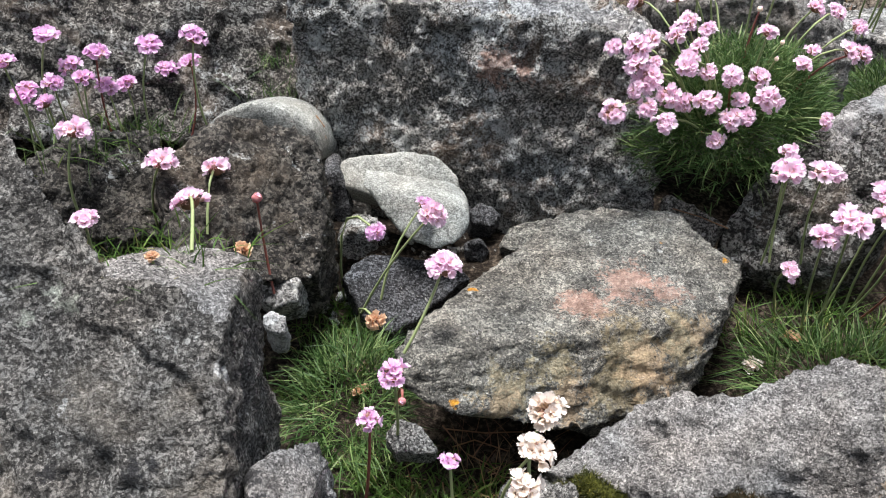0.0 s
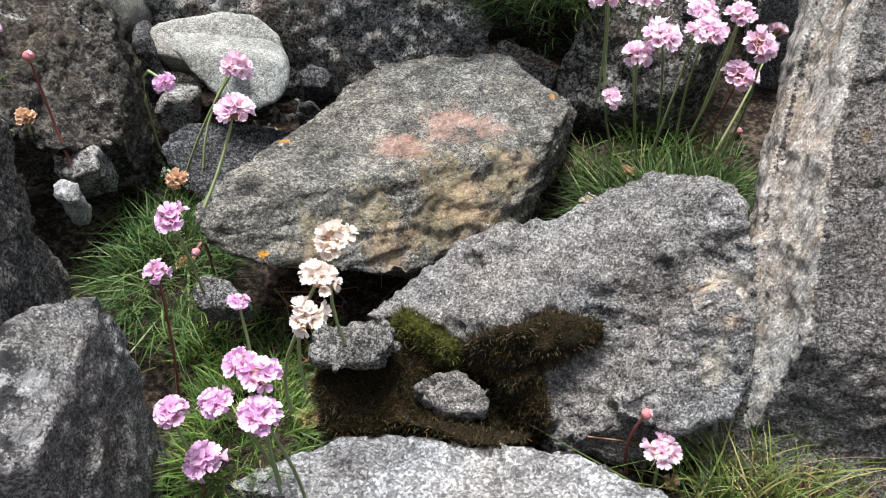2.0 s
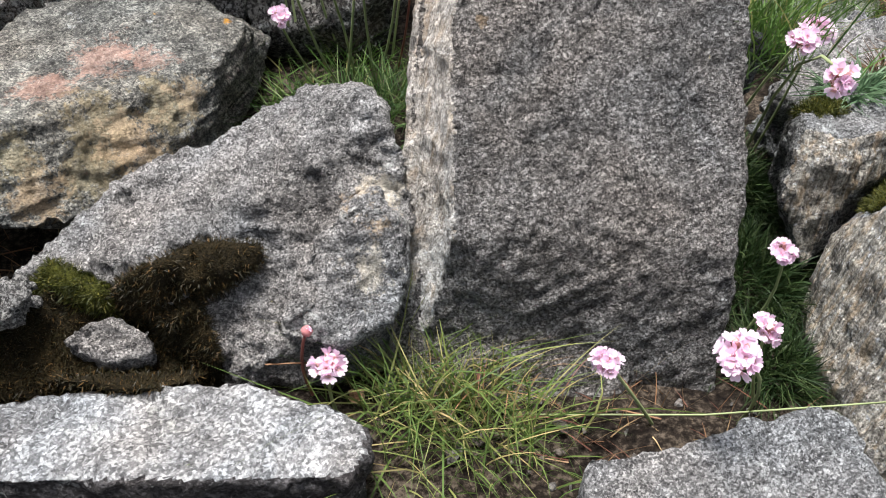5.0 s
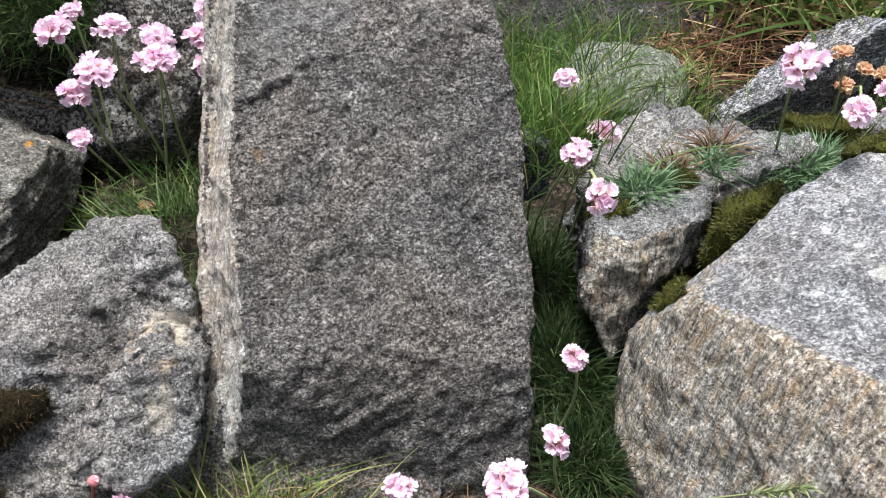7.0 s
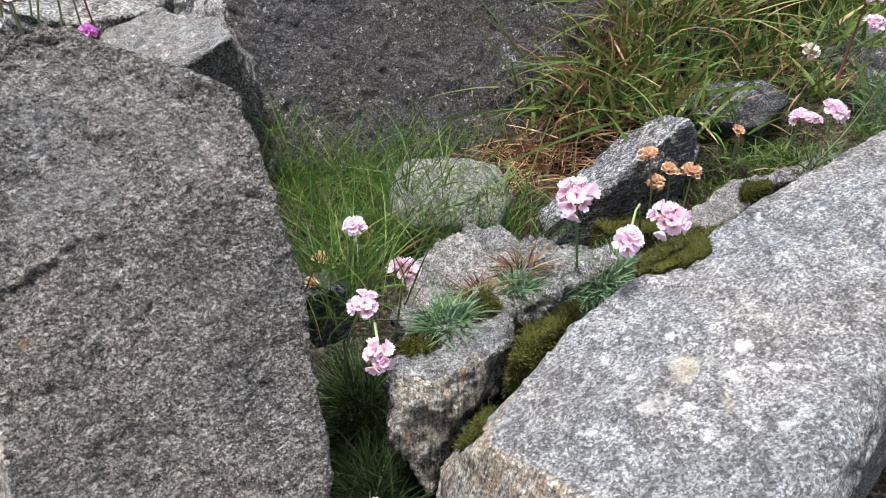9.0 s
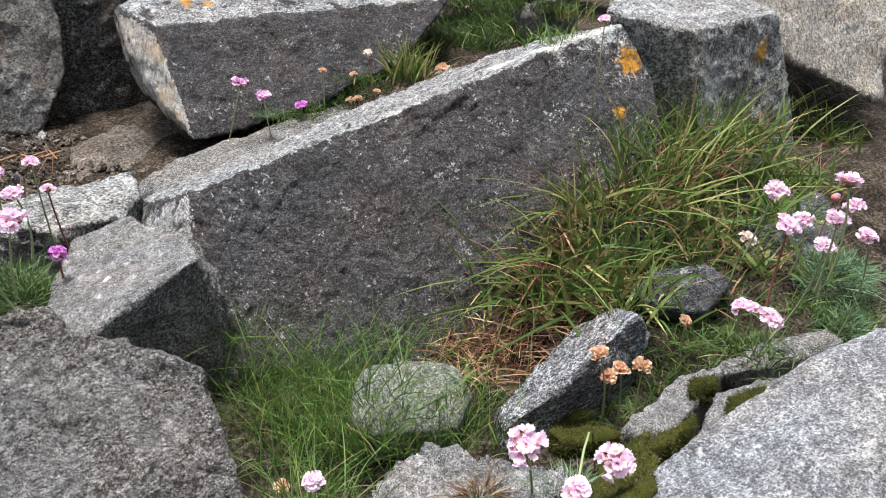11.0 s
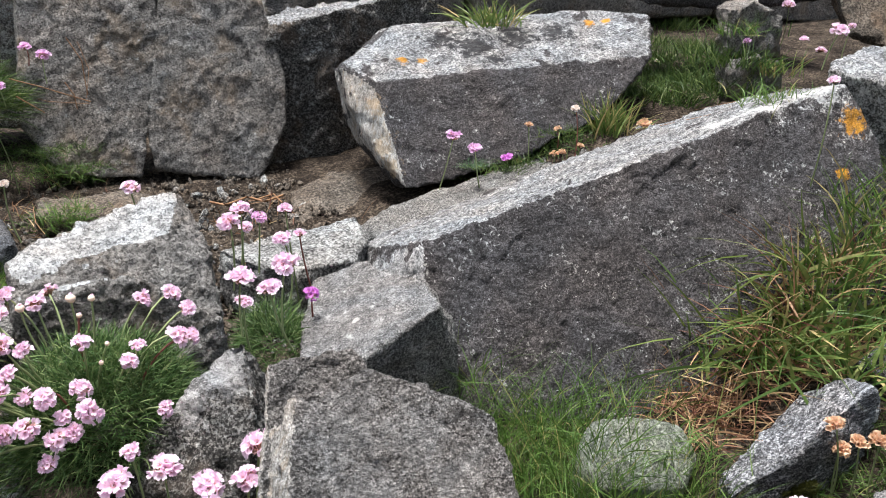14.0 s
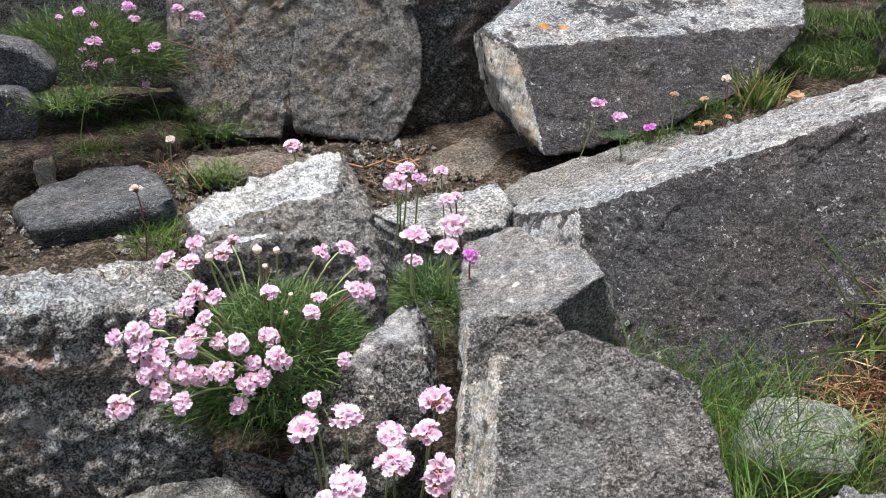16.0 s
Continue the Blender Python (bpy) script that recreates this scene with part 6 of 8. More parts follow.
moss("olive moss in a crack of the flat stones", [[(0.871, 0.417, 0.078), (0.911, 0.398, 0.078), (0.929, 0.373, 0.078), (0.913, 0.366, 0.078), (0.867, 0.394, 0.078), (0.871, 0.417, 0.052), (0.911, 0.398, 0.052), (0.929, 0.373, 0.052), (0.913, 0.366, 0.052), (0.867, 0.394, 0.052)]], False, 3000)
moss("olive moss in a crack of the flat stones", [[(1.059, 0.389, 0.078), (1.091, 0.379, 0.078), (1.082, 0.369, 0.078), (1.044, 0.375, 0.078), (1.059, 0.389, 0.052), (1.091, 0.379, 0.052), (1.082, 0.369, 0.052), (1.044, 0.375, 0.052)]], False, 3000)

# ---- cushions and grass ----
cushion("dense green thrift cushion growing on the boulder", (0.29, 0.74, 0.152), (0.1, 0.072, 0.094), 15000, 0.018, M_CUSHION)
cushion("green thrift cushion behind the upright slab", (0.495, 0.86, 0.125), (0.042, 0.06, 0.055), 1900, 0.03, M_CUSHION)
cushion("thrift leaves beside the pale sloping stone", (0.345, 0.53, 0.02), (0.085, 0.06, 0.02), 900, 0.045, M_CUSHION)
cushion("green thrift cushion between the boulder and the banded stone", (-0.065, 0.485, 0.036), (0.048, 0.07, 0.02), 1300, 0.03, M_CUSHION)
cushion("dark green thrift cushion at the back of the bank", (0.105, 1.72, 0.30), (0.17, 0.08, 0.1), 4200, 0.055, M_HERB, 0.0016)
cushion("leafy green cushion under the mauve flowers", (-0.005, 0.34, 0.0), (0.045, 0.07, 0.03), 1700, 0.02, M_GRASS)
cushion("small grey-green thrift rosette on the stone", (0.792, 0.320, 0.089), (0.034, 0.02, 0.012), 900, 0.03, M_SAGE, 0.0017)
cushion("small grey-green thrift rosette on the stone", (0.639, 0.332, 0.105), (0.018, 0.013, 0.008), 320, 0.026, M_SAGE, 0.0017)
cushion("small grey-green thrift rosette on the stone", (0.715, 0.345, 0.099), (0.016, 0.011, 0.006), 200, 0.022, M_SAGE, 0.0017)
cushion("small grey-green thrift rosette on the stone", (1.513, 0.471, 0.023), (0.07, 0.05, 0.04), 1200, 0.035, M_SAGE, 0.0017)
cushion("small grey-green thrift rosette on the stone", (1.451, 0.414, -0.006), (0.05, 0.03, 0.02), 600, 0.025, M_SAGE, 0.0017)
tuft("tuft of fine bright grass at the foot of the slab", (0.311, 0.276, -0.015), 0.045, 260, 0.095, M_BRIGHT, 0.0014, 0.4, 0.6)
tuft("tuft of fine bright grass at the foot of the slab", (0.333, 0.252, -0.023), 0.04, 200, 0.085, M_BRIGHT, 0.0013, 0.42, 0.6)
tuft("tuft of fine bright grass at the foot of the slab", (0.294, 0.287, -0.003), 0.03, 80, 0.060, M_BRIGHT, 0.001, 0.6, 0.8)
tuft("tuft of fine bright grass at the foot of the slab", (0.340, 0.226, -0.024), 0.04, 90, 0.060, M_GRASS, 0.001, 0.6, 0.9)
tuft("tuft of fine bright grass at the foot of the slab", (0.283, 0.247, -0.024), 0.03, 70, 0.050, M_BRIGHT, 0.001, 0.6, 0.9)
tuft("dry straw at the foot of the slab", (0.347, 0.270, -0.007), 0.03, 60, 0.050, M_STRAW, 0.001, 0.7, 1.0)
tuft("green grass in the gap beside the slab, coloured darker for shade", (0.517, 0.228, -0.024), 0.022, 95, 0.050, M_SHADED, 0.0013, 0.55, 0.6)
tuft("green grass in the gap beside the slab, coloured darker for shade", (0.541, 0.219, -0.026), 0.022, 95, 0.050, M_SHADED, 0.0013, 0.55, 0.6)
tuft("green grass in the gap beside the slab, coloured darker for shade", (0.544, 0.276, -0.016), 0.022, 95, 0.050, M_SHADED, 0.0013, 0.55, 0.6)
tuft("green grass in the gap beside the slab, coloured darker for shade", (0.569, 0.318, -0.018), 0.022, 95, 0.050, M_SHADED, 0.0013, 0.55, 0.6)
tuft("green grass in the gap beside the slab, coloured darker for shade", (0.606, 0.374, -0.023), 0.022, 95, 0.050, M_SHADED, 0.0013, 0.55, 0.6)
tuft("green grass in the gap beside the slab, coloured darker for shade", (0.633, 0.424, -0.012), 0.022, 95, 0.050, M_SHADED, 0.0013, 0.55, 0.6)
tuft("green grass in the gap beside the slab, coloured darker for shade", (0.545, 0.246, -0.022), 0.022, 95, 0.050, M_SHADED, 0.0013, 0.55, 0.6)
tuft("thin green grass along the foot of the long slab", (0.660, 0.657, 0.038), 0.045, 120, 0.100, M_GRASS, 0.0012, 0.38, 0.5)
tuft("thin green grass along the foot of the long slab", (0.712, 0.682, 0.038), 0.045, 120, 0.100, M_GRASS, 0.0012, 0.38, 0.5)
tuft("thin green grass along the foot of the long slab", (0.771, 0.668, 0.031), 0.045, 120, 0.100, M_GRASS, 0.0012, 0.38, 0.5)
tuft("thin green grass along the foot of the long slab", (0.699, 0.713, 0.049), 0.045, 120, 0.100, M_GRASS, 0.0012, 0.38, 0.5)
tuft("large tussock of long green and straw-coloured grass", (1.062, 0.639, 0.063), 0.06, 55, 0.105, M_BRIGHT, 0.006, 0.75, 0.3)
tuft("large tussock of long green and straw-coloured grass", (1.062, 0.639, 0.063), 0.06, 60, 0.105, M_GRASS, 0.003, 0.7, 0.4)
tuft("large tussock of long green and straw-coloured grass", (1.123, 0.637, 0.079), 0.06, 55, 0.112, M_BRIGHT, 0.006, 0.75, 0.3)
tuft("large tussock of long green and straw-coloured grass", (1.123, 0.637, 0.079), 0.06, 60, 0.112, M_GRASS, 0.003, 0.7, 0.4)
tuft("large tussock of long green and straw-coloured grass", (1.206, 0.632, 0.092), 0.06, 55, 0.119, M_BRIGHT, 0.006, 0.75, 0.3)
tuft("large tussock of long green and straw-coloured grass", (1.206, 0.632, 0.092), 0.06, 60, 0.119, M_GRASS, 0.003, 0.7, 0.4)
tuft("large tussock of long green and straw-coloured grass", (1.336, 0.655, 0.083), 0.06, 55, 0.112, M_BRIGHT, 0.006, 0.75, 0.3)
tuft("large tussock of long green and straw-coloured grass", (1.336, 0.655, 0.083), 0.06, 60, 0.112, M_GRASS, 0.003, 0.7, 0.4)
tuft("large tussock of long green and straw-coloured grass", (1.512, 0.713, 0.087), 0.06, 55, 0.126, M_BRIGHT, 0.006, 0.75, 0.3)
tuft("large tussock of long green and straw-coloured grass", (1.512, 0.713, 0.087), 0.06, 60, 0.126, M_GRASS, 0.003, 0.7, 0.4)
tuft("large tussock of long green and straw-coloured grass", (1.625, 0.713, 0.092), 0.06, 55, 0.126, M_BRIGHT, 0.006, 0.75, 0.3)
tuft("large tussock of long green and straw-coloured grass", (1.625, 0.713, 0.092), 0.06, 60, 0.126, M_GRASS, 0.003, 0.7, 0.4)
tuft("large tussock of long green and straw-coloured grass", (1.509, 0.581, 0.103), 0.06, 55, 0.098, M_BRIGHT, 0.006, 0.75, 0.3)
tuft("large tussock of long green and straw-coloured grass", (1.509, 0.581, 0.103), 0.06, 60, 0.098, M_GRASS, 0.003, 0.7, 0.4)
tuft("large tussock of long green and straw-coloured grass", (1.147, 0.560, 0.072), 0.06, 55, 0.091, M_BRIGHT, 0.006, 0.75, 0.3)
tuft("large tussock of long green and straw-coloured grass", (1.147, 0.560, 0.072), 0.06, 60, 0.091, M_GRASS, 0.003, 0.7, 0.4)
tuft("dry reddish stalks at the base of the tussock", (1.058, 0.634, 0.058), 0.07, 170, 0.085, M_STRAW, 0.0022, 1.1, 0.5)
tuft("dry reddish stalks at the base of the tussock", (1.137, 0.628, 0.070), 0.07, 170, 0.085, M_STRAW, 0.0022, 1.1, 0.5)
tuft("dry reddish stalks at the base of the tussock", (0.986, 0.641, 0.045), 0.07, 170, 0.085, M_STRAW, 0.0022, 1.1, 0.5)
tuft("dry reddish stalks at the base of the tussock", (1.206, 0.608, 0.066), 0.07, 170, 0.085, M_STRAW, 0.0022, 1.1, 0.5)
tuft("large tussock of long green and straw-coloured grass", (1.454, 0.754, 0.206), 0.05, 40, 0.140, M_GRASS, 0.003, 0.35, 0.5)
tuft("large tussock of long green and straw-coloured grass", (1.287, 0.695, 0.208), 0.05, 40, 0.140, M_GRASS, 0.003, 0.35, 0.5)
tuft("dark green grass beside the lichened block", (1.461, 1.379, 0.249), 0.07, 320, 0.075, M_HERB, 0.0024, 0.4, 0.5)
tuft("dark green grass beside the lichened block", (1.621, 1.517, 0.249), 0.07, 320, 0.075, M_HERB, 0.0024, 0.4, 0.5)
tuft("dark green grass beside the lichened block", (1.487, 1.294, 0.248), 0.07, 320, 0.075, M_HERB, 0.0024, 0.4, 0.5)
tuft("dark green grass beside the lichened block", (1.629, 1.402, 0.253), 0.07, 320, 0.075, M_HERB, 0.0024, 0.4, 0.5)
tuft("dark green grass beside the lichened block", (1.499, 1.187, 0.288), 0.07, 320, 0.075, M_HERB, 0.0024, 0.4, 0.5)
tuft("dark green grass beside the lichened block", (1.773, 1.682, 0.255), 0.07, 320, 0.075, M_HERB, 0.0024, 0.4, 0.5)
tuft("dark green grass beside the lichened block", (1.962, 1.760, 0.259), 0.07, 320, 0.075, M_HERB, 0.0024, 0.4, 0.5)
tuft("dark green grass beside the lichened block", (1.899, 1.888, 0.265), 0.07, 320, 0.075, M_HERB, 0.0024, 0.4, 0.5)
tuft("dark green grass beside the lichened block", (2.165, 2.047, 0.280), 0.07, 320, 0.075, M_HERB, 0.0024, 0.4, 0.5)
tuft("dark green grass beside the lichened block", (1.501, 1.178, 0.345), 0.07, 320, 0.075, M_HERB, 0.0024, 0.4, 0.5)
tuft("bright broad-leaved grass tuft on the ledge", (1.235, 1.190, 0.237), 0.035, 200, 0.110, M_BRIGHT, 0.004, 0.3, 0.5)
tuft("bright grass tuft on top of the block", (1.138, 1.460, 0.413), 0.05, 120, 0.090, M_BRIGHT, 0.004, 0.45, 0.6)
tuft("bright grass tuft beside the small pillar", (1.577, 1.141, 0.321), 0.05, 80, 0.070, M_BRIGHT, 0.003, 0.4, 0.5)
tuft("low green herbs along the ledge", (0.995, 1.281, 0.168), 0.05, 260, 0.028, M_HERB, 0.0018, 0.6, 0.6)
tuft("low green herbs along the ledge", (1.008, 1.216, 0.198), 0.05, 260, 0.028, M_HERB, 0.0018, 0.6, 0.6)
tuft("low green herbs along the ledge", (1.050, 1.209, 0.205), 0.05, 260, 0.028, M_HERB, 0.0018, 0.6, 0.6)
tuft("low green herbs along the ledge", (1.107, 1.225, 0.209), 0.05, 260, 0.028, M_HERB, 0.0018, 0.6, 0.6)
tuft("low green herbs along the ledge", (1.129, 1.221, 0.219), 0.05, 260, 0.028, M_HERB, 0.0018, 0.6, 0.6)
tuft("low green herbs along the ledge", (1.165, 1.200, 0.229), 0.05, 260, 0.028, M_HERB, 0.0018, 0.6, 0.6)
tuft("low green herbs along the ledge", (1.144, 1.205, 0.247), 0.05, 260, 0.028, M_HERB, 0.0018, 0.6, 0.6)
tuft("low green herbs along the ledge", (1.217, 1.220, 0.239), 0.05, 260, 0.028, M_HERB, 0.0018, 0.6, 0.6)
tuft("small grey-green thrift tuft under the block", (0.970, 1.228, 0.201), 0.02, 150, 0.035, M_SAGE, 0.001, 0.6, 0.6)
tuft("low green herbs on the soil", (0.198, 1.248, 0.115), 0.06, 200, 0.035, M_GRASS, 0.0014, 0.7, 0.6)
tuft("low green herbs on the soil", (0.306, 1.424, 0.155), 0.06, 200, 0.035, M_GRASS, 0.0014, 0.7, 0.6)
tuft("low green herbs on the soil", (0.168, 2.040, 0.147), 0.06, 200, 0.035, M_GRASS, 0.0014, 0.7, 0.6)
tuft("low green herbs on the soil", (0.306, 1.705, 0.177), 0.06, 200, 0.035, M_GRASS, 0.0014, 0.7, 0.6)
tuft("low green herbs on the soil", (0.347, 1.707, 0.154), 0.06, 200, 0.035, M_GRASS, 0.0014, 0.7, 0.6)
tuft("low green herbs on the soil", (0.089, 1.501, 0.286), 0.06, 200, 0.035, M_GRASS, 0.0014, 0.7, 0.6)
tuft("low green herbs on the soil", (0.098, 1.747, 0.135), 0.06, 200, 0.035, M_GRASS, 0.0014, 0.7, 0.6)
tuft("low green herbs on the soil", (0.263, 1.814, 0.131), 0.06, 200, 0.035, M_GRASS, 0.0014, 0.7, 0.6)
tuft("thin grass behind the boulder", (-0.242, 0.572, 0.119), 0.03, 90, 0.030, M_GRASS, 0.0011, 0.5, 0.6)
tuft("thin grass behind the boulder", (-0.266, 0.562, 0.125), 0.03, 90, 0.030, M_GRASS, 0.0011, 0.5, 0.6)
tuft("thin grass behind the boulder", (-0.148, 0.385, 0.233), 0.03, 90, 0.030, M_GRASS, 0.0011, 0.5, 0.6)
tuft("thrift leaves behind the dark stone", (-0.289, 0.831, 0.100), 0.04, 50, 0.035, M_HERB, 0.0012, 0.5, 0.6)
tuft("thrift leaves behind the dark stone", (-0.246, 0.615, 0.201), 0.04, 50, 0.035, M_HERB, 0.0012, 0.5, 0.6)
tuft("thrift leaves behind the dark stone", (-0.266, 0.607, 0.201), 0.04, 50, 0.035, M_HERB, 0.0012, 0.5, 0.6)
tuft("thrift leaves behind the dark stone", (-0.304, 0.597, 0.197), 0.04, 50, 0.035, M_HERB, 0.0012, 0.5, 0.6)
tuft("thin grass in the cleft between boulders", (-0.178, 0.876, 0.140), 0.03, 70, 0.050, M_CUSHION, 0.0011, 0.4, 0.6)
tuft("thin grass in the cleft between boulders", (-0.176, 0.894, 0.167), 0.03, 70, 0.050, M_CUSHION, 0.0011, 0.4, 0.6)
tuft("leafy green shoots in front of the stones", (-0.033, 0.445, -0.011), 0.028, 170, 0.026, M_GRASS, 0.002, 0.8, 0.5)
tuft("leafy green shoots in front of the stones", (0.007, 0.435, -0.005), 0.028, 170, 0.026, M_GRASS, 0.002, 0.8, 0.5)
tuft("leafy green shoots in front of the stones", (-0.057, 0.469, -0.006), 0.028, 170, 0.026, M_GRASS, 0.002, 0.8, 0.5)
tuft("leafy green shoots in front of the stones", (0.037, 0.432, -0.008), 0.028, 170, 0.026, M_GRASS, 0.002, 0.8, 0.5)
tuft("leafy green shoots in front of the stones", (-0.019, 0.428, -0.011), 0.028, 170, 0.026, M_GRASS, 0.002, 0.8, 0.5)
tuft("leafy green shoots in front of the stones", (-0.049, 0.462, -0.008), 0.03, 200, 0.028, M_GRASS, 0.0014, 0.7, 0.5)
tuft("leafy green shoots in front of the stones", (-0.023, 0.369, -0.024), 0.03, 200, 0.028, M_GRASS, 0.0014, 0.7, 0.5)
tuft("thrift leaves by the pale block", (1.452, 0.434, 0.003), 0.05, 160, 0.060, M_CUSHION, 0.0013, 0.5, 0.6)
tuft("thrift leaves by the pale block", (1.474, 0.392, -0.012), 0.05, 160, 0.060, M_CUSHION, 0.0013, 0.5, 0.6)
tuft("thrift leaves by the pale block", (1.488, 0.437, 0.008), 0.05, 160, 0.060, M_CUSHION, 0.0013, 0.5, 0.6)
tuft("dry straw lying under the banded stone", (0.058, 0.467, -0.008), 0.03, 35, 0.045, M_STRAW, 0.0009, 1.6, 0.5)
tuft("dry straw lying under the banded stone", (0.088, 0.492, -0.006), 0.03, 35, 0.045, M_STRAW, 0.0009, 1.6, 0.5)
tuft("large tussock of long green and straw-coloured grass", (1.042, 0.663, 0.092), 0.07, 42, 0.094, M_BRIGHT, 0.0058, 0.8, 0.3)
tuft("large tussock of long green and straw-coloured grass", (1.042, 0.663, 0.092), 0.07, 70, 0.091, M_GRASS, 0.0028, 0.7, 0.4)
tuft("large tussock of long green and straw-coloured grass", (1.042, 0.663, 0.092), 0.07, 60, 0.078, M_STRAW, 0.002, 0.9, 0.5)
tuft("large tussock of long green and straw-coloured grass", (1.139, 0.668, 0.122), 0.07, 42, 0.122, M_BRIGHT, 0.0058, 0.8, 0.3)
tuft("large tussock of long green and straw-coloured grass", (1.139, 0.668, 0.122), 0.07, 70, 0.119, M_GRASS, 0.0028, 0.7, 0.4)
tuft("large tussock of long green and straw-coloured grass", (1.139, 0.668, 0.122), 0.07, 60, 0.102, M_STRAW, 0.002, 0.9, 0.5)
tuft("large tussock of long green and straw-coloured grass", (1.217, 0.670, 0.153), 0.07, 42, 0.122, M_BRIGHT, 0.0058, 0.8, 0.3)
tuft("large tussock of long green and straw-coloured grass", (1.217, 0.670, 0.153), 0.07, 70, 0.119, M_GRASS, 0.0028, 0.7, 0.4)
tuft("large tussock of long green and straw-coloured grass", (1.217, 0.670, 0.153), 0.07, 60, 0.102, M_STRAW, 0.002, 0.9, 0.5)
tuft("large tussock of long green and straw-coloured grass", (1.289, 0.659, 0.157), 0.07, 42, 0.130, M_BRIGHT, 0.0058, 0.8, 0.3)
tuft("large tussock of long green and straw-coloured grass", (1.289, 0.659, 0.157), 0.07, 70, 0.126, M_GRASS, 0.0028, 0.7, 0.4)
tuft("large tussock of long green and straw-coloured grass", (1.289, 0.659, 0.157), 0.07, 60, 0.108, M_STRAW, 0.002, 0.9, 0.5)
tuft("large tussock of long green and straw-coloured grass", (1.510, 0.754, 0.146), 0.07, 42, 0.122, M_BRIGHT, 0.0058, 0.8, 0.3)
tuft("large tussock of long green and straw-coloured grass", (1.510, 0.754, 0.146), 0.07, 70, 0.119, M_GRASS, 0.0028, 0.7, 0.4)
tuft("large tussock of long green and straw-coloured grass", (1.510, 0.754, 0.146), 0.07, 60, 0.102, M_STRAW, 0.002, 0.9, 0.5)
tuft("large tussock of long green and straw-coloured grass", (1.413, 0.619, 0.076), 0.07, 42, 0.108, M_BRIGHT, 0.0058, 0.8, 0.3)
tuft("large tussock of long green and straw-coloured grass", (1.413, 0.619, 0.076), 0.07, 70, 0.105, M_GRASS, 0.0028, 0.7, 0.4)
tuft("large tussock of long green and straw-coloured grass", (1.413, 0.619, 0.076), 0.07, 60, 0.090, M_STRAW, 0.002, 0.9, 0.5)
tuft("large tussock of long green and straw-coloured grass", (1.421, 0.546, 0.065), 0.07, 42, 0.086, M_BRIGHT, 0.0058, 0.8, 0.3)
tuft("large tussock of long green and straw-coloured grass", (1.421, 0.546, 0.065), 0.07, 70, 0.084, M_GRASS, 0.0028, 0.7, 0.4)
tuft("large tussock of long green and straw-coloured grass", (1.421, 0.546, 0.065), 0.07, 60, 0.072, M_STRAW, 0.002, 0.9, 0.5)
tuft("large tussock of long green and straw-coloured grass", (1.297, 0.583, 0.068), 0.07, 42, 0.094, M_BRIGHT, 0.0058, 0.8, 0.3)
tuft("large tussock of long green and straw-coloured grass", (1.297, 0.583, 0.068), 0.07, 70, 0.091, M_GRASS, 0.0028, 0.7, 0.4)
tuft("large tussock of long green and straw-coloured grass", (1.297, 0.583, 0.068), 0.07, 60, 0.078, M_STRAW, 0.002, 0.9, 0.5)
tuft("large tussock of long green and straw-coloured grass", (1.560, 0.707, 0.179), 0.07, 42, 0.115, M_BRIGHT, 0.0058, 0.8, 0.3)
tuft("large tussock of long green and straw-coloured grass", (1.560, 0.707, 0.179), 0.07, 70, 0.112, M_GRASS, 0.0028, 0.7, 0.4)
tuft("large tussock of long green and straw-coloured grass", (1.560, 0.707, 0.179), 0.07, 60, 0.096, M_STRAW, 0.002, 0.9, 0.5)
tuft("large tussock of long green and straw-coloured grass", (1.718, 0.663, 0.088), 0.07, 42, 0.094, M_BRIGHT, 0.0058, 0.8, 0.3)
tuft("large tussock of long green and straw-coloured grass", (1.718, 0.663, 0.088), 0.07, 70, 0.091, M_GRASS, 0.0028, 0.7, 0.4)
tuft("large tussock of long green and straw-coloured grass", (1.718, 0.663, 0.088), 0.07, 60, 0.078, M_STRAW, 0.002, 0.9, 0.5)
tuft("large tussock of long green and straw-coloured grass", (1.999, 0.779, 0.088), 0.07, 42, 0.086, M_BRIGHT, 0.0058, 0.8, 0.3)
tuft("large tussock of long green and straw-coloured grass", (1.999, 0.779, 0.088), 0.07, 70, 0.084, M_GRASS, 0.0028, 0.7, 0.4)
tuft("large tussock of long green and straw-coloured grass", (1.999, 0.779, 0.088), 0.07, 60, 0.072, M_STRAW, 0.002, 0.9, 0.5)
tuft("low grass between the stones", (1.185, 0.511, 0.032), 0.05, 130, 0.050, M_GRASS, 0.0014, 0.7, 0.6)
tuft("low grass between the stones", (1.219, 0.482, 0.017), 0.05, 130, 0.050, M_GRASS, 0.0014, 0.7, 0.6)
tuft("low grass between the stones", (1.086, 0.463, -0.003), 0.05, 130, 0.050, M_GRASS, 0.0014, 0.7, 0.6)
tuft("low grass between the stones", (1.012, 0.477, -0.004), 0.05, 130, 0.050, M_GRASS, 0.0014, 0.7, 0.6)
tuft("low grass between the stones", (1.277, 0.453, 0.011), 0.05, 130, 0.050, M_GRASS, 0.0014, 0.7, 0.6)
tuft("low grass between the stones", (1.401, 0.482, 0.025), 0.05, 130, 0.050, M_GRASS, 0.0014, 0.7, 0.6)
tuft("low grass between the stones", (1.436, 0.450, 0.011), 0.05, 130, 0.050, M_GRASS, 0.0014, 0.7, 0.6)
tuft("low grass between the stones", (1.316, 0.518, 0.036), 0.05, 130, 0.050, M_GRASS, 0.0014, 0.7, 0.6)
tuft("low grass between the stones", (0.852, 0.547, 0.060), 0.05, 130, 0.050, M_GRASS, 0.0014, 0.7, 0.6)
tuft("low grass between the stones", (0.896, 0.557, 0.012), 0.05, 130, 0.050, M_GRASS, 0.0014, 0.7, 0.6)
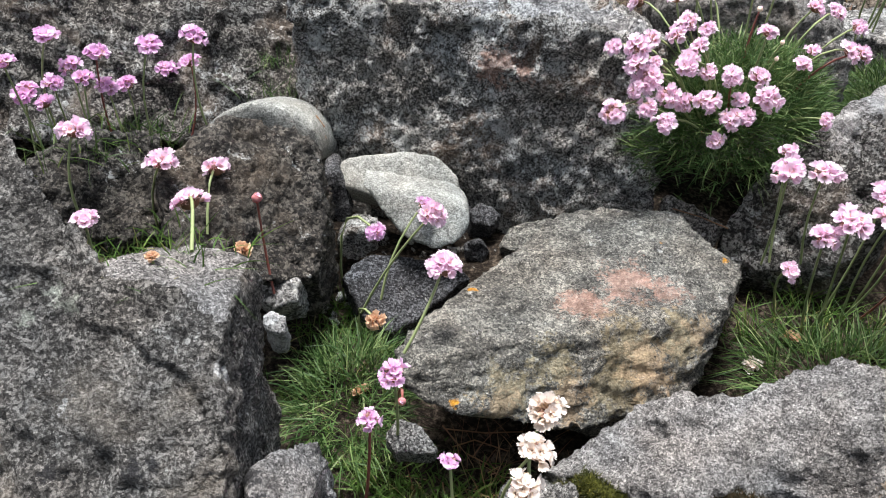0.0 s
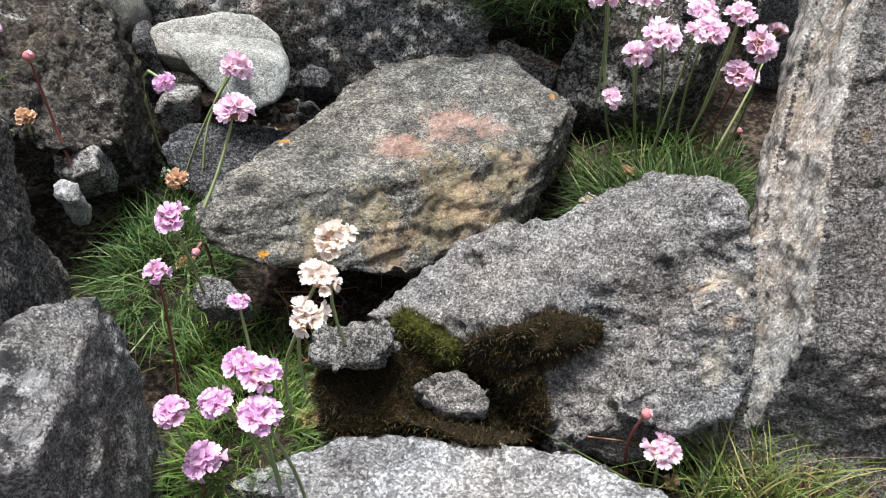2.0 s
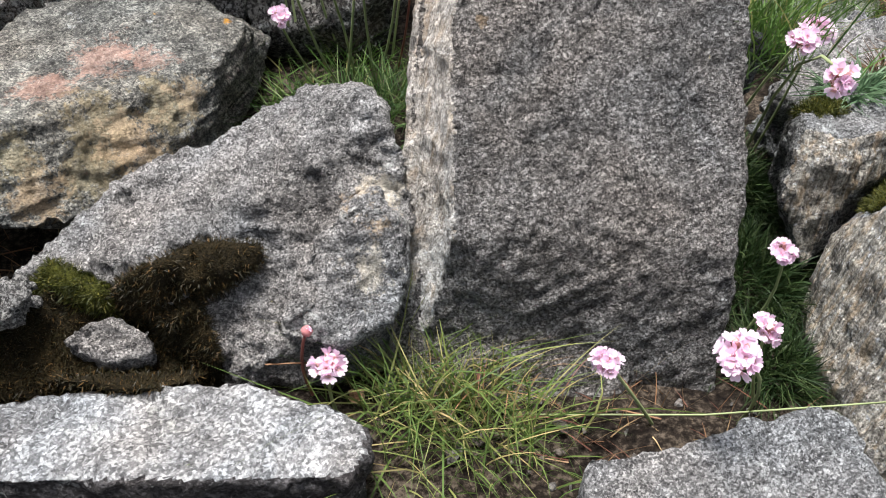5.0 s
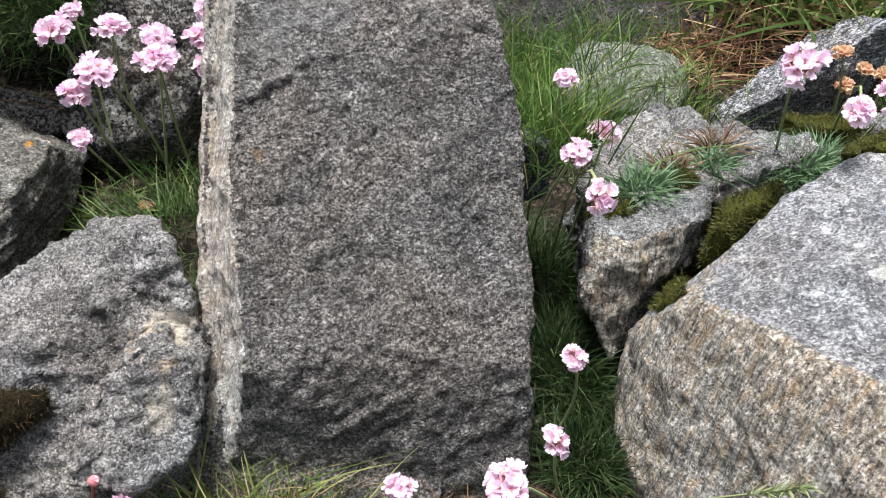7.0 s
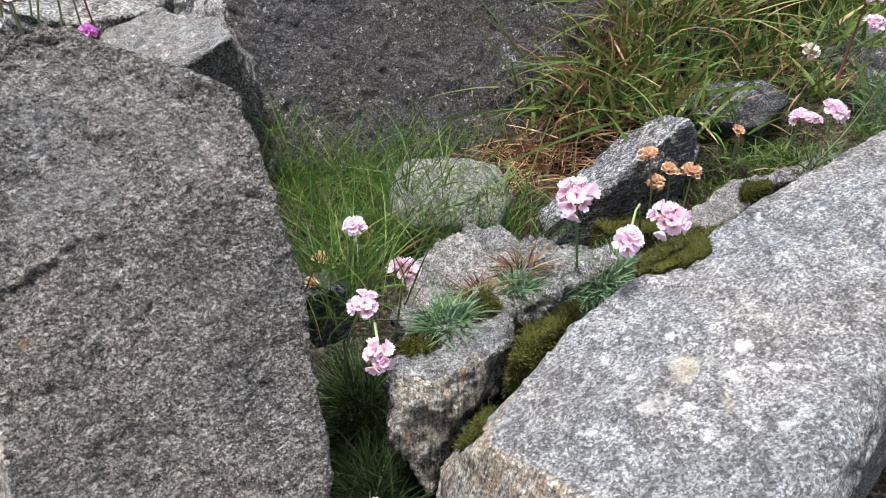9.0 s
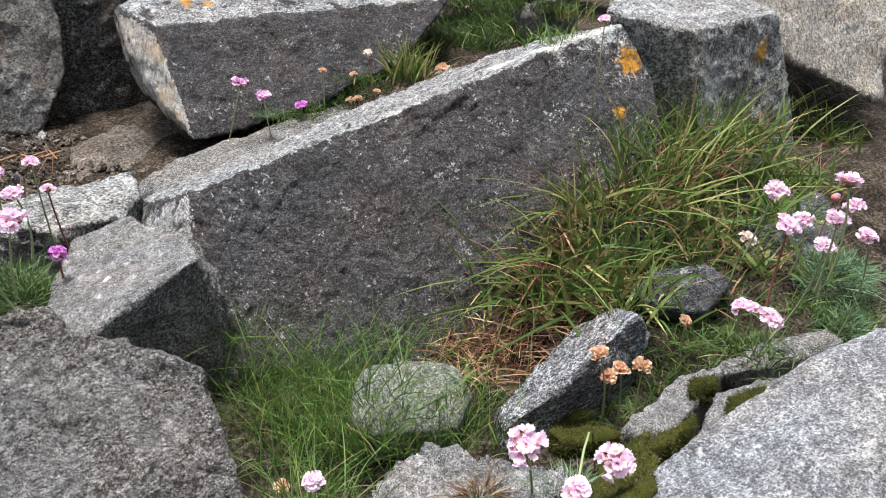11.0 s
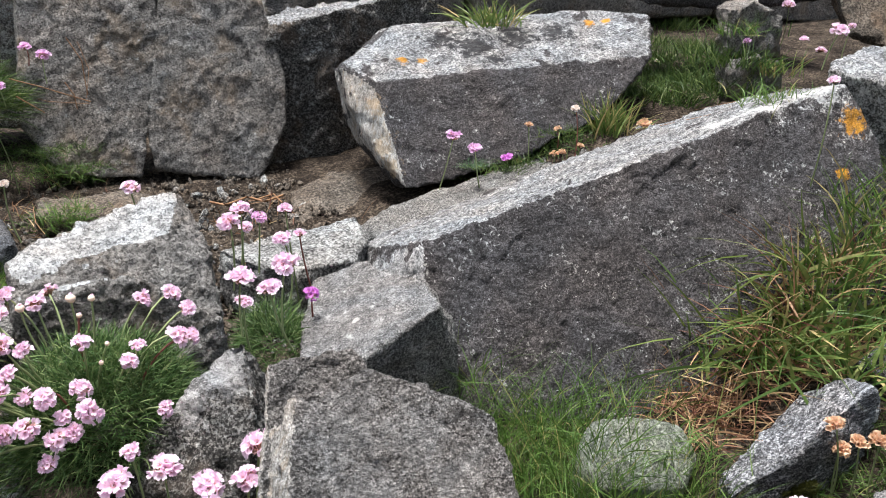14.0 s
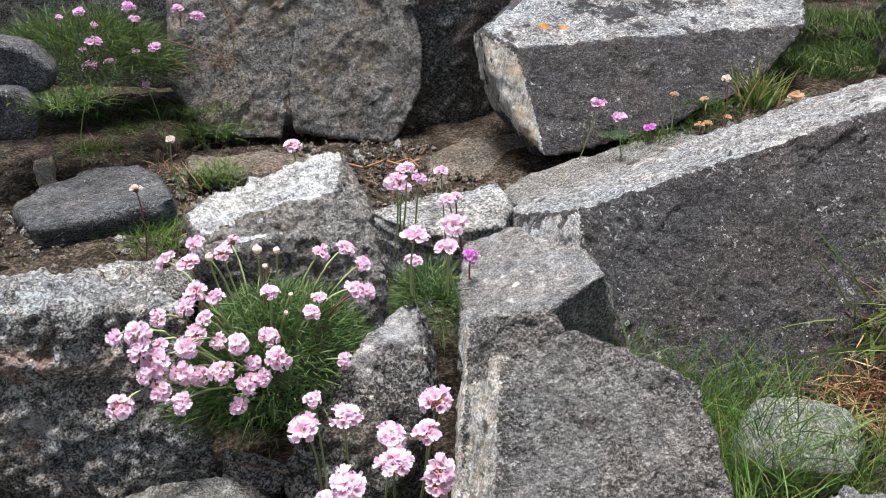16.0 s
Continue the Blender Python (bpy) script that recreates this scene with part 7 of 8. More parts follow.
tuft("thin green grass along the foot of the long slab", (0.792, 0.687, 0.051), 0.05, 110, 0.110, M_GRASS, 0.0012, 0.4, 0.5)
tuft("thin green grass along the foot of the long slab", (0.688, 0.743, 0.091), 0.05, 110, 0.110, M_GRASS, 0.0012, 0.4, 0.5)
tuft("thin green grass along the foot of the long slab", (0.749, 0.695, 0.048), 0.05, 110, 0.110, M_GRASS, 0.0012, 0.4, 0.5)
tuft("thin green grass along the foot of the long slab", (0.727, 0.648, 0.027), 0.05, 120, 0.100, M_GRASS, 0.0012, 0.4, 0.5)
tuft("thin green grass along the foot of the long slab", (0.688, 0.628, 0.027), 0.05, 120, 0.100, M_GRASS, 0.0012, 0.4, 0.5)
tuft("thin green grass along the foot of the long slab", (0.773, 0.651, 0.028), 0.05, 120, 0.100, M_GRASS, 0.0012, 0.4, 0.5)
tuft("thin green grass along the foot of the long slab", (0.767, 0.576, 0.083), 0.05, 120, 0.100, M_GRASS, 0.0012, 0.4, 0.5)
tuft("thin green grass along the foot of the long slab", (0.892, 0.665, 0.050), 0.05, 120, 0.100, M_GRASS, 0.0012, 0.4, 0.5)
tuft("dark green grass beside the lichened block", (1.735, 1.503, 0.254), 0.05, 110, 0.060, M_GRASS, 0.0018, 0.5, 0.5)
tuft("dark green grass beside the lichened block", (1.558, 1.140, 0.334), 0.05, 110, 0.060, M_GRASS, 0.0018, 0.5, 0.5)
tuft("dark green grass beside the lichened block", (1.512, 1.162, 0.401), 0.05, 110, 0.060, M_GRASS, 0.0018, 0.5, 0.5)
tuft("dark green grass beside the lichened block", (1.304, 0.875, 0.341), 0.05, 110, 0.060, M_GRASS, 0.0018, 0.5, 0.5)
tuft("thin green grass between the stones", (-0.079, 0.618, 0.018), 0.03, 120, 0.050, M_GRASS, 0.0012, 0.5, 0.6)
tuft("thin green grass between the stones", (-0.108, 0.591, 0.012), 0.03, 120, 0.050, M_GRASS, 0.0012, 0.5, 0.6)
tuft("thin green grass between the stones", (-0.081, 0.533, 0.009), 0.03, 120, 0.050, M_GRASS, 0.0012, 0.5, 0.6)
tuft("thin green grass between the stones", (-0.110, 0.528, 0.000), 0.03, 120, 0.050, M_GRASS, 0.0012, 0.5, 0.6)
tuft("thin green grass between the stones", (-0.060, 0.578, 0.010), 0.03, 120, 0.050, M_GRASS, 0.0012, 0.5, 0.6)
tuft("thin green grass beside the pale stone", (0.289, 0.587, 0.021), 0.03, 80, 0.070, M_GRASS, 0.0014, 0.45, 0.6)
tuft("thin green grass beside the pale stone", (0.345, 0.617, 0.026), 0.03, 80, 0.070, M_GRASS, 0.0014, 0.45, 0.6)
tuft("thin green grass beside the pale stone", (0.360, 0.567, 0.013), 0.03, 80, 0.070, M_GRASS, 0.0014, 0.45, 0.6)
tuft("thin green grass beside the pale stone", (0.399, 0.591, 0.020), 0.03, 80, 0.070, M_GRASS, 0.0014, 0.45, 0.6)
tuft("large tussock of long green and straw-coloured grass", (1.037, 0.657, 0.080), 0.05, 22, 0.220, M_BRIGHT, 0.0035, 0.35, 0.5, way=(-0.9, -0.3, 0.7))
tuft("large tussock of long green and straw-coloured grass", (1.037, 0.657, 0.080), 0.05, 14, 0.200, M_STRAW, 0.002, 0.35, 0.5, way=(-0.9, -0.3, 0.7))
tuft("large tussock of long green and straw-coloured grass", (1.120, 0.658, 0.106), 0.05, 22, 0.220, M_BRIGHT, 0.0035, 0.35, 0.5, way=(-0.9, -0.3, 0.7))
tuft("large tussock of long green and straw-coloured grass", (1.120, 0.658, 0.106), 0.05, 14, 0.200, M_STRAW, 0.002, 0.35, 0.5, way=(-0.9, -0.3, 0.7))
tuft("large tussock of long green and straw-coloured grass", (1.180, 0.678, 0.151), 0.05, 22, 0.220, M_BRIGHT, 0.0035, 0.35, 0.5, way=(-0.9, -0.3, 0.7))
tuft("large tussock of long green and straw-coloured grass", (1.180, 0.678, 0.151), 0.05, 14, 0.200, M_STRAW, 0.002, 0.35, 0.5, way=(-0.9, -0.3, 0.7))
tuft("large tussock of long green and straw-coloured grass", (1.331, 0.676, 0.187), 0.06, 60, 0.200, M_BRIGHT, 0.0035, 0.35, 0.6, way=(-0.2, -0.1, 1.0))
tuft("large tussock of long green and straw-coloured grass", (1.496, 0.718, 0.188), 0.06, 60, 0.200, M_BRIGHT, 0.0035, 0.35, 0.6, way=(-0.2, -0.1, 1.0))
tuft("large tussock of long green and straw-coloured grass", (1.641, 0.710, 0.132), 0.06, 60, 0.200, M_BRIGHT, 0.0035, 0.35, 0.6, way=(-0.2, -0.1, 1.0))
tuft("large tussock of long green and straw-coloured grass", (1.983, 0.819, 0.093), 0.06, 60, 0.200, M_BRIGHT, 0.0035, 0.35, 0.6, way=(-0.2, -0.1, 1.0))
tuft("dense green grass in the gap behind the upright slab", (0.675, 0.606, 0.021), 0.04, 150, 0.085, M_GRASS, 0.0012, 0.38, 0.5)
tuft("dense green grass in the gap behind the upright slab", (0.582, 0.391, 0.140), 0.04, 150, 0.085, M_GRASS, 0.0012, 0.38, 0.5)
tuft("dense green grass in the gap behind the upright slab", (0.574, 0.361, 0.145), 0.04, 150, 0.085, M_GRASS, 0.0012, 0.38, 0.5)
tuft("dense green grass in the gap behind the upright slab", (0.701, 0.627, 0.023), 0.04, 150, 0.085, M_GRASS, 0.0012, 0.38, 0.5)
tuft("dense green grass in the gap behind the upright slab", (0.708, 0.568, 0.009), 0.04, 150, 0.085, M_GRASS, 0.0012, 0.38, 0.5)
tuft("dense green grass in the gap behind the upright slab", (0.736, 0.580, 0.016), 0.04, 150, 0.085, M_GRASS, 0.0012, 0.38, 0.5)
tuft("dense green grass in the gap behind the upright slab", (0.738, 0.551, 0.043), 0.04, 150, 0.085, M_GRASS, 0.0012, 0.38, 0.5)
tuft("green grass in the gap beside the slab, coloured darker for shade", (0.564, 0.360, 0.130), 0.022, 95, 0.045, M_SHADED, 0.0012, 0.55, 0.6)
tuft("green grass in the gap beside the slab, coloured darker for shade", (0.622, 0.475, -0.005), 0.022, 95, 0.045, M_SHADED, 0.0012, 0.55, 0.6)
tuft("green grass in the gap beside the slab, coloured darker for shade", (0.633, 0.453, -0.008), 0.022, 95, 0.045, M_SHADED, 0.0012, 0.55, 0.6)
tuft("green grass in the gap beside the slab, coloured darker for shade", (0.607, 0.419, -0.011), 0.022, 95, 0.045, M_SHADED, 0.0012, 0.55, 0.6)
tuft("green grass in the gap beside the slab, coloured darker for shade", (0.626, 0.412, -0.014), 0.022, 95, 0.045, M_SHADED, 0.0012, 0.55, 0.6)
tuft("green grass in the gap beside the slab, coloured darker for shade", (0.582, 0.395, -0.020), 0.022, 95, 0.045, M_SHADED, 0.0012, 0.55, 0.6)
tuft("green grass in the gap beside the slab, coloured darker for shade", (0.597, 0.374, -0.024), 0.022, 95, 0.045, M_SHADED, 0.0012, 0.55, 0.6)
tuft("green grass in the gap beside the slab, coloured darker for shade", (0.567, 0.351, -0.027), 0.022, 95, 0.045, M_SHADED, 0.0012, 0.55, 0.6)
tuft("green grass in the gap beside the slab, coloured darker for shade", (0.566, 0.314, -0.017), 0.022, 95, 0.045, M_SHADED, 0.0012, 0.55, 0.6)
tuft("thin green grass along the foot of the long slab", (0.736, 0.558, 0.038), 0.03, 60, 0.100, M_GRASS, 0.0011, 0.3, 0.4)
tuft("thin green grass along the foot of the long slab", (0.767, 0.535, 0.039), 0.03, 60, 0.100, M_GRASS, 0.0011, 0.3, 0.4)
tuft("thin green grass along the foot of the long slab", (0.812, 0.525, 0.024), 0.03, 60, 0.100, M_GRASS, 0.0011, 0.3, 0.4)
tuft("thin green grass along the foot of the long slab", (0.854, 0.527, 0.007), 0.03, 60, 0.100, M_GRASS, 0.0011, 0.3, 0.4)
tuft("dry reddish stalks at the base of the tussock", (0.923, 0.611, 0.026), 0.05, 90, 0.070, M_STRAW, 0.0018, 1.1, 0.6)
tuft("dry reddish stalks at the base of the tussock", (0.958, 0.609, 0.031), 0.05, 90, 0.070, M_STRAW, 0.0018, 1.1, 0.6)
tuft("dry reddish stalks at the base of the tussock", (0.999, 0.611, 0.031), 0.05, 90, 0.070, M_STRAW, 0.0018, 1.1, 0.6)
tuft("dry reddish stalks at the base of the tussock", (0.969, 0.643, 0.042), 0.05, 90, 0.070, M_STRAW, 0.0018, 1.1, 0.6)
tuft("low green herbs on the soil", (0.107, 2.030, 0.143), 0.07, 420, 0.030, M_HERB, 0.0016, 0.7, 0.6)
tuft("low green herbs on the soil", (0.200, 1.894, 0.144), 0.07, 420, 0.030, M_HERB, 0.0016, 0.7, 0.6)
tuft("low green herbs on the soil", (0.251, 1.984, 0.143), 0.07, 420, 0.030, M_HERB, 0.0016, 0.7, 0.6)
tuft("low green herbs on the soil", (0.338, 1.700, 0.174), 0.07, 420, 0.030, M_HERB, 0.0016, 0.7, 0.6)
tuft("low green herbs on the soil", (0.397, 1.773, 0.125), 0.07, 420, 0.030, M_HERB, 0.0016, 0.7, 0.6)
tuft("low green herbs on the soil", (0.311, 1.709, 0.210), 0.07, 420, 0.030, M_HERB, 0.0016, 0.7, 0.6)
tuft("low green herbs on the soil", (0.091, 1.509, 0.298), 0.07, 420, 0.030, M_HERB, 0.0016, 0.7, 0.6)
tuft("grass tuft beside the white-topped stone", (0.196, 1.258, 0.121), 0.05, 220, 0.060, M_GRASS, 0.0014, 0.5, 0.6)
tuft("small bright grass tuft on the soil", (0.092, 1.767, 0.133), 0.03, 150, 0.050, M_BRIGHT, 0.0016, 0.6, 0.5)
tuft("low grass behind the white-topped stone", (0.307, 1.428, 0.159), 0.04, 160, 0.050, M_GRASS, 0.0014, 0.7, 0.6)
tuft("low dark herbs between the stones", (1.133, 0.486, 0.014), 0.05, 220, 0.040, M_HERB, 0.0018, 0.6, 0.6)
tuft("low dark herbs between the stones", (1.164, 0.457, 0.002), 0.05, 220, 0.040, M_HERB, 0.0018, 0.6, 0.6)
tuft("low dark herbs between the stones", (1.073, 0.461, -0.005), 0.05, 220, 0.040, M_HERB, 0.0018, 0.6, 0.6)
tuft("low dark herbs between the stones", (1.203, 0.507, 0.028), 0.05, 220, 0.040, M_HERB, 0.0018, 0.6, 0.6)
tuft("low dark herbs between the stones", (1.267, 0.481, 0.018), 0.05, 220, 0.040, M_HERB, 0.0018, 0.6, 0.6)
tuft("low dark herbs between the stones", (1.188, 0.390, 0.062), 0.05, 220, 0.040, M_HERB, 0.0018, 0.6, 0.6)

tuft("large tussock of long green and straw-coloured grass", (1.100, 0.655, 0.100), 0.05, 26, 0.190, M_BRIGHT, 0.0045, 0.4, 0.45, way=(-0.35, -0.1, 1))
tuft("dry straw standing in the tussock", (1.080, 0.635, 0.100), 0.05, 22, 0.152, M_STRAW, 0.0025, 0.5, 0.5, way=(-0.35, -0.1, 1))
tuft("large tussock of long green and straw-coloured grass", (1.180, 0.665, 0.130), 0.05, 26, 0.210, M_BRIGHT, 0.0045, 0.4, 0.45, way=(-0.3, 0, 1))
tuft("dry straw standing in the tussock", (1.160, 0.645, 0.130), 0.05, 22, 0.168, M_STRAW, 0.0025, 0.5, 0.5, way=(-0.3, 0, 1))
tuft("large tussock of long green and straw-coloured grass", (1.260, 0.665, 0.150), 0.05, 30, 0.210, M_BRIGHT, 0.0045, 0.4, 0.45, way=(-0.1, -0.1, 1))
tuft("dry straw standing in the tussock", (1.240, 0.645, 0.150), 0.05, 22, 0.168, M_STRAW, 0.0025, 0.5, 0.5, way=(-0.1, -0.1, 1))
tuft("large tussock of long green and straw-coloured grass", (1.360, 0.670, 0.160), 0.05, 30, 0.200, M_BRIGHT, 0.0045, 0.4, 0.45, way=(0.1, -0.1, 1))
tuft("dry straw standing in the tussock", (1.340, 0.650, 0.160), 0.05, 22, 0.160, M_STRAW, 0.0025, 0.5, 0.5, way=(0.1, -0.1, 1))
tuft("large tussock of long green and straw-coloured grass", (1.450, 0.690, 0.170), 0.05, 26, 0.190, M_BRIGHT, 0.0045, 0.4, 0.45, way=(0, -0.1, 1))
tuft("dry straw standing in the tussock", (1.430, 0.670, 0.170), 0.05, 22, 0.152, M_STRAW, 0.0025, 0.5, 0.5, way=(0, -0.1, 1))
cushion("thrift leaves deep in the gap beside the slab, coloured darker for shade", (0.560, 0.300, -0.02), (0.028, 0.05, 0.03), 1500, 0.04, M_SHADED)
cushion("thrift leaves deep in the gap beside the slab, coloured darker for shade", (0.600, 0.390, -0.02), (0.03, 0.05, 0.04), 1500, 0.045, M_SHADED)
cushion("thrift leaves deep in the gap beside the slab, coloured darker for shade", (0.535, 0.225, -0.03), (0.022, 0.03, 0.02), 900, 0.035, M_SHADED)
tuft("thin green grass in front of the round stone", (0.80, 0.515, 0.01), 0.05, 90, 0.105, M_GRASS, 0.0012, 0.35, 0.5)
tuft("thin green grass in front of the round stone", (0.86, 0.510, 0.01), 0.04, 70, 0.095, M_GRASS, 0.0012, 0.35, 0.5)
tuft("dry straw lying at the foot of the slab", (0.425, 0.205, -0.02), 0.05, 90, 0.045, M_STRAW, 0.0011, 1.7, 0.4)
tuft("dry straw lying at the foot of the slab", (0.480, 0.170, -0.02), 0.04, 60, 0.045, M_STRAW, 0.0011, 1.7, 0.4)
tuft("dry straw lying under the banded stone", (0.040, 0.440, -0.005), 0.04, 70, 0.05, M_STRAW, 0.001, 1.7, 0.4)
tuft("tall fine grass at the foot of the slab", (0.300, 0.262, -0.02), 0.05, 70, 0.13, M_BRIGHT, 0.0015, 0.5, 0.9)
tuft("tall fine grass at the foot of the slab", (0.345, 0.240, -0.02), 0.045, 60, 0.12, M_BRIGHT, 0.0015, 0.5, 0.9)
tuft("dry straw scattered on the soil", (0.10, 1.10, 0.09), 0.12, 60, 0.05, M_STRAW, 0.0016, 1.8, 0.3)
tuft("dry straw scattered on the soil", (0.30, 1.55, 0.13), 0.14, 70, 0.06, M_STRAW, 0.0018, 1.8, 0.3)
tuft("dry straw scattered on the soil", (0.60, 1.35, 0.12), 0.12, 50, 0.06, M_STRAW, 0.0018, 1.8, 0.3)
cushion("small reddish thrift rosette in the mossy joint", (0.683, 0.352, 0.100), (0.014, 0.01, 0.005), 130, 0.024, M_RED, 0.0015)
cushion("small reddish thrift rosette in the mossy joint", (0.735, 0.362, 0.102), (0.016, 0.01, 0.005), 130, 0.026, M_RED, 0.0015)

# ---- gravel and stalks ----
scatter("broken stones of all sizes on the soil", 140, (-0.2, 0.95), (0.7, 1.6), (0.008, 0.02), stone("dark"), 8)
scatter("pale broken stones on the soil", 70, (-0.2, 0.95), (0.6, 1.6), (0.007, 0.016), stone("brown"), 9)
scatter("small broken stones and crumbs on the soil", 4200, (-0.25, 0.98), (0.75, 1.75), (0.003, 0.010), stone("earth"), 3)
scatter("dark stone chips in the hollow", 160, (-0.1, 0.6), (0.2, 0.76), (0.003, 0.009), stone("dark"), 4)
scatter("grit on the soil at the foot of the slab", 150, (0.3, 0.1), (0.62, 0.26), (0.002, 0.006), stone("brown"), 5)
scatter("pale stone crumbs on the soil", 700, (-0.2, 0.95), (0.6, 1.6), (0.002, 0.006), stone("pale"), 6)
stalk("long dry grass stalk with a seed ear lying across the stones", [(0.365, 0.241, -0.020), (0.456, 0.194, -0.002), (0.535, 0.147, 0.033), (0.548, 0.089, 0.111)], 0.04)
stalk("thin dry straw lying on the stones", [(-0.112, 0.754, 0.150), (-0.120, 0.757, 0.161), (-0.110, 0.746, 0.141)])
stalk("thin dry straw lying on the stones", [(0.230, 0.695, 0.096), (0.257, 0.690, 0.090), (0.276, 0.665, 0.092)])
stalk("thin dry straw lying on the stones", [(0.011, 0.490, 0.000), (0.043, 0.486, -0.000), (0.074, 0.490, -0.002)])
stalk("thin dry straw lying on the stones", [(0.016, 0.473, -0.003), (0.034, 0.479, -0.001), (0.061, 0.471, -0.005)])
stalk("thin dry straw lying on the stones", [(0.008, 0.493, 0.001), (0.026, 0.467, -0.003), (0.052, 0.452, -0.006)])
stalk("thin dry straw lying on the stones", [(0.008, 0.436, -0.003), (0.013, 0.408, -0.011), (0.023, 0.389, -0.015)])
stalk("thin dry straw lying on the stones", [(0.215, 0.315, 0.004), (0.233, 0.309, 0.005), (0.251, 0.308, -0.001)])
stalk("thin dry straw lying on the stones", [(-0.034, 0.348, -0.022), (-0.010, 0.291, 0.013), (-0.010, 0.287, -0.014)])
stalk("thin dry straw lying on the stones", [(0.390, 0.229, -0.019), (0.415, 0.224, -0.015), (0.437, 0.207, -0.014)])
stalk("thin dry straw lying on the stones", [(0.387, 1.745, 0.402), (0.398, 1.719, 0.351), (0.384, 1.710, 0.298)])
stalk("thin dry straw lying on the stones", [(0.267, 1.756, 0.312), (0.315, 1.729, 0.296), (0.388, 1.709, 0.287)])
stalk("thin dry straw lying on the stones", [(0.562, 1.499, 0.117), (0.606, 1.458, 0.117), (0.685, 1.455, 0.119)])
stalk("thin dry straw lying on the stones", [(0.255, 1.632, 0.128), (0.259, 1.286, 0.199), (0.268, 1.270, 0.184)])
stalk("thin dry straw lying on the stones", [(0.573, 1.509, 0.116), (0.627, 1.472, 0.118), (0.691, 1.471, 0.120)])
stalk("thin dry straw lying on the stones", [(1.360, 1.211, 0.238), (1.491, 1.226, 0.242), (1.386, 1.021, 0.307)])
stalk("thin dry straw lying on the stones", [(1.274, 1.088, 0.263), (1.298, 0.998, 0.297), (1.350, 0.997, 0.307)])
stalk("curly dry root lying on the soil", [(0.545, 1.452, 0.135), (0.566, 1.420, 0.135), (0.613, 1.448, 0.135), (0.634, 1.405, 0.135), (0.674, 1.425, 0.135)], 0.0, 0.0022)
stalk("curly dry root lying on the soil", [(0.628, 1.426, 0.135), (0.661, 1.442, 0.135), (0.660, 1.382, 0.135)], 0.0, 0.0016)
stalk("thin dry stem hanging against the boulder", [(0.259, 1.660, 0.355), (0.307, 1.660, 0.336), (0.387, 1.660, 0.300)], 0.0, 0.0011)
stalk("thin dry stem hanging against the boulder", [(0.264, 1.660, 0.323), (0.306, 1.660, 0.288)], 0.0, 0.0011)
stalk("thin dry stem hanging against the boulder", [(0.364, 1.660, 0.420), (0.384, 1.660, 0.377), (0.384, 1.660, 0.313)], 0.0, 0.0011)
stalk("thin dry stem hanging against the boulder", [(0.349, 1.660, 0.340), (0.361, 1.660, 0.315), (0.362, 1.660, 0.288)], 0.0, 0.0011)
rock("pebble", "small pinkish broken stone on the soil", stone("stripe"), [
    [(-0.008, 1.671, 0.120), (0.026, 1.678, 0.120), (0.033, 1.573, 0.120), (0.003, 1.576, 0.120), (-0.008, 1.683, 0.148), (0.026, 1.690, 0.148), (0.033, 1.585, 0.148), (0.003, 1.588, 0.148)],
], voxel=0.004)

# ---- flowers ----
flower("M", (-0.386, 0.792, 0.227), (-0.402, 0.799, 0.127), 0.0255)
flower("M", (-0.409, 0.743, 0.216), (-0.396, 0.754, 0.116), 0.0222)
flower("M", (-0.337, 0.785, 0.213), (-0.346, 0.804, 0.113), 0.0256)
flower("M", (-0.373, 0.799, 0.195), (-0.368, 0.793, 0.042), 0.0228)
flower("M", (-0.375, 0.761, 0.190), (-0.349, 0.778, 0.042), 0.0220)
flower("M", (-0.408, 0.766, 0.178), (-0.409, 0.761, 0.041), 0.0267)
flower("M", (-0.389, 0.761, 0.169), (-0.396, 0.763, 0.041), 0.0223)
flower("M", (-0.346, 0.766, 0.194), (-0.347, 0.770, 0.042), 0.0210)
flower("M", (-0.335, 0.789, 0.177), (-0.323, 0.778, 0.042), 0.0217)
flower("M", (-0.322, 0.806, 0.173), (-0.336, 0.816, 0.044), 0.0257)
flower("P", (-0.279, 0.581, 0.222), (-0.286, 0.570, 0.154), 0.0269)
flower("M", (-0.279, 0.772, 0.226), (-0.295, 0.782, 0.126), 0.0250)
flower("M", (-0.226, 0.744, 0.244), (-0.226, 0.749, 0.146), 0.0250)
flower("M", (-0.296, 0.864, 0.170), (-0.297, 0.864, 0.153), 0.0235)
flower("M", (-0.262, 0.836, 0.188), (-0.271, 0.831, 0.101), 0.0250)
flower("P", (-0.236, 0.476, 0.203), (-0.234, 0.475, 0.163), 0.0197)
flower("P", (-0.206, 0.554, 0.209), (-0.225, 0.579, 0.120), 0.0245)
flower("P", (-0.172, 0.574, 0.194), (-0.174, 0.535, 0.156), 0.0238)
flower("P", (-0.171, 0.497, 0.207), (-0.137, 0.389, 0.233), 0.0258)
flower("B", (-0.133, 0.534, 0.188), (-0.126, 0.526, 0.108), 0.0117)
flower("D", (-0.152, 0.369, 0.242), (-0.149, 0.372, 0.222), 0.0066)
flower("D", (-0.147, 0.530, 0.146), (-0.148, 0.531, 0.131), 0.0130)
flower("M", (-0.044, 0.512, 0.174), (-0.086, 0.633, 0.020), 0.0148)
flower("P", (-0.002, 0.571, 0.157), (-0.065, 0.587, 0.045), 0.0236)
flower("M", (-0.010, 0.628, 0.135), (-0.048, 0.597, 0.053), 0.0178)
flower("P", (0.006, 0.470, 0.174), (-0.021, 0.446, 0.115), 0.0271)
flower("D", (-0.043, 0.482, 0.116), (-0.059, 0.565, 0.008), 0.0125)
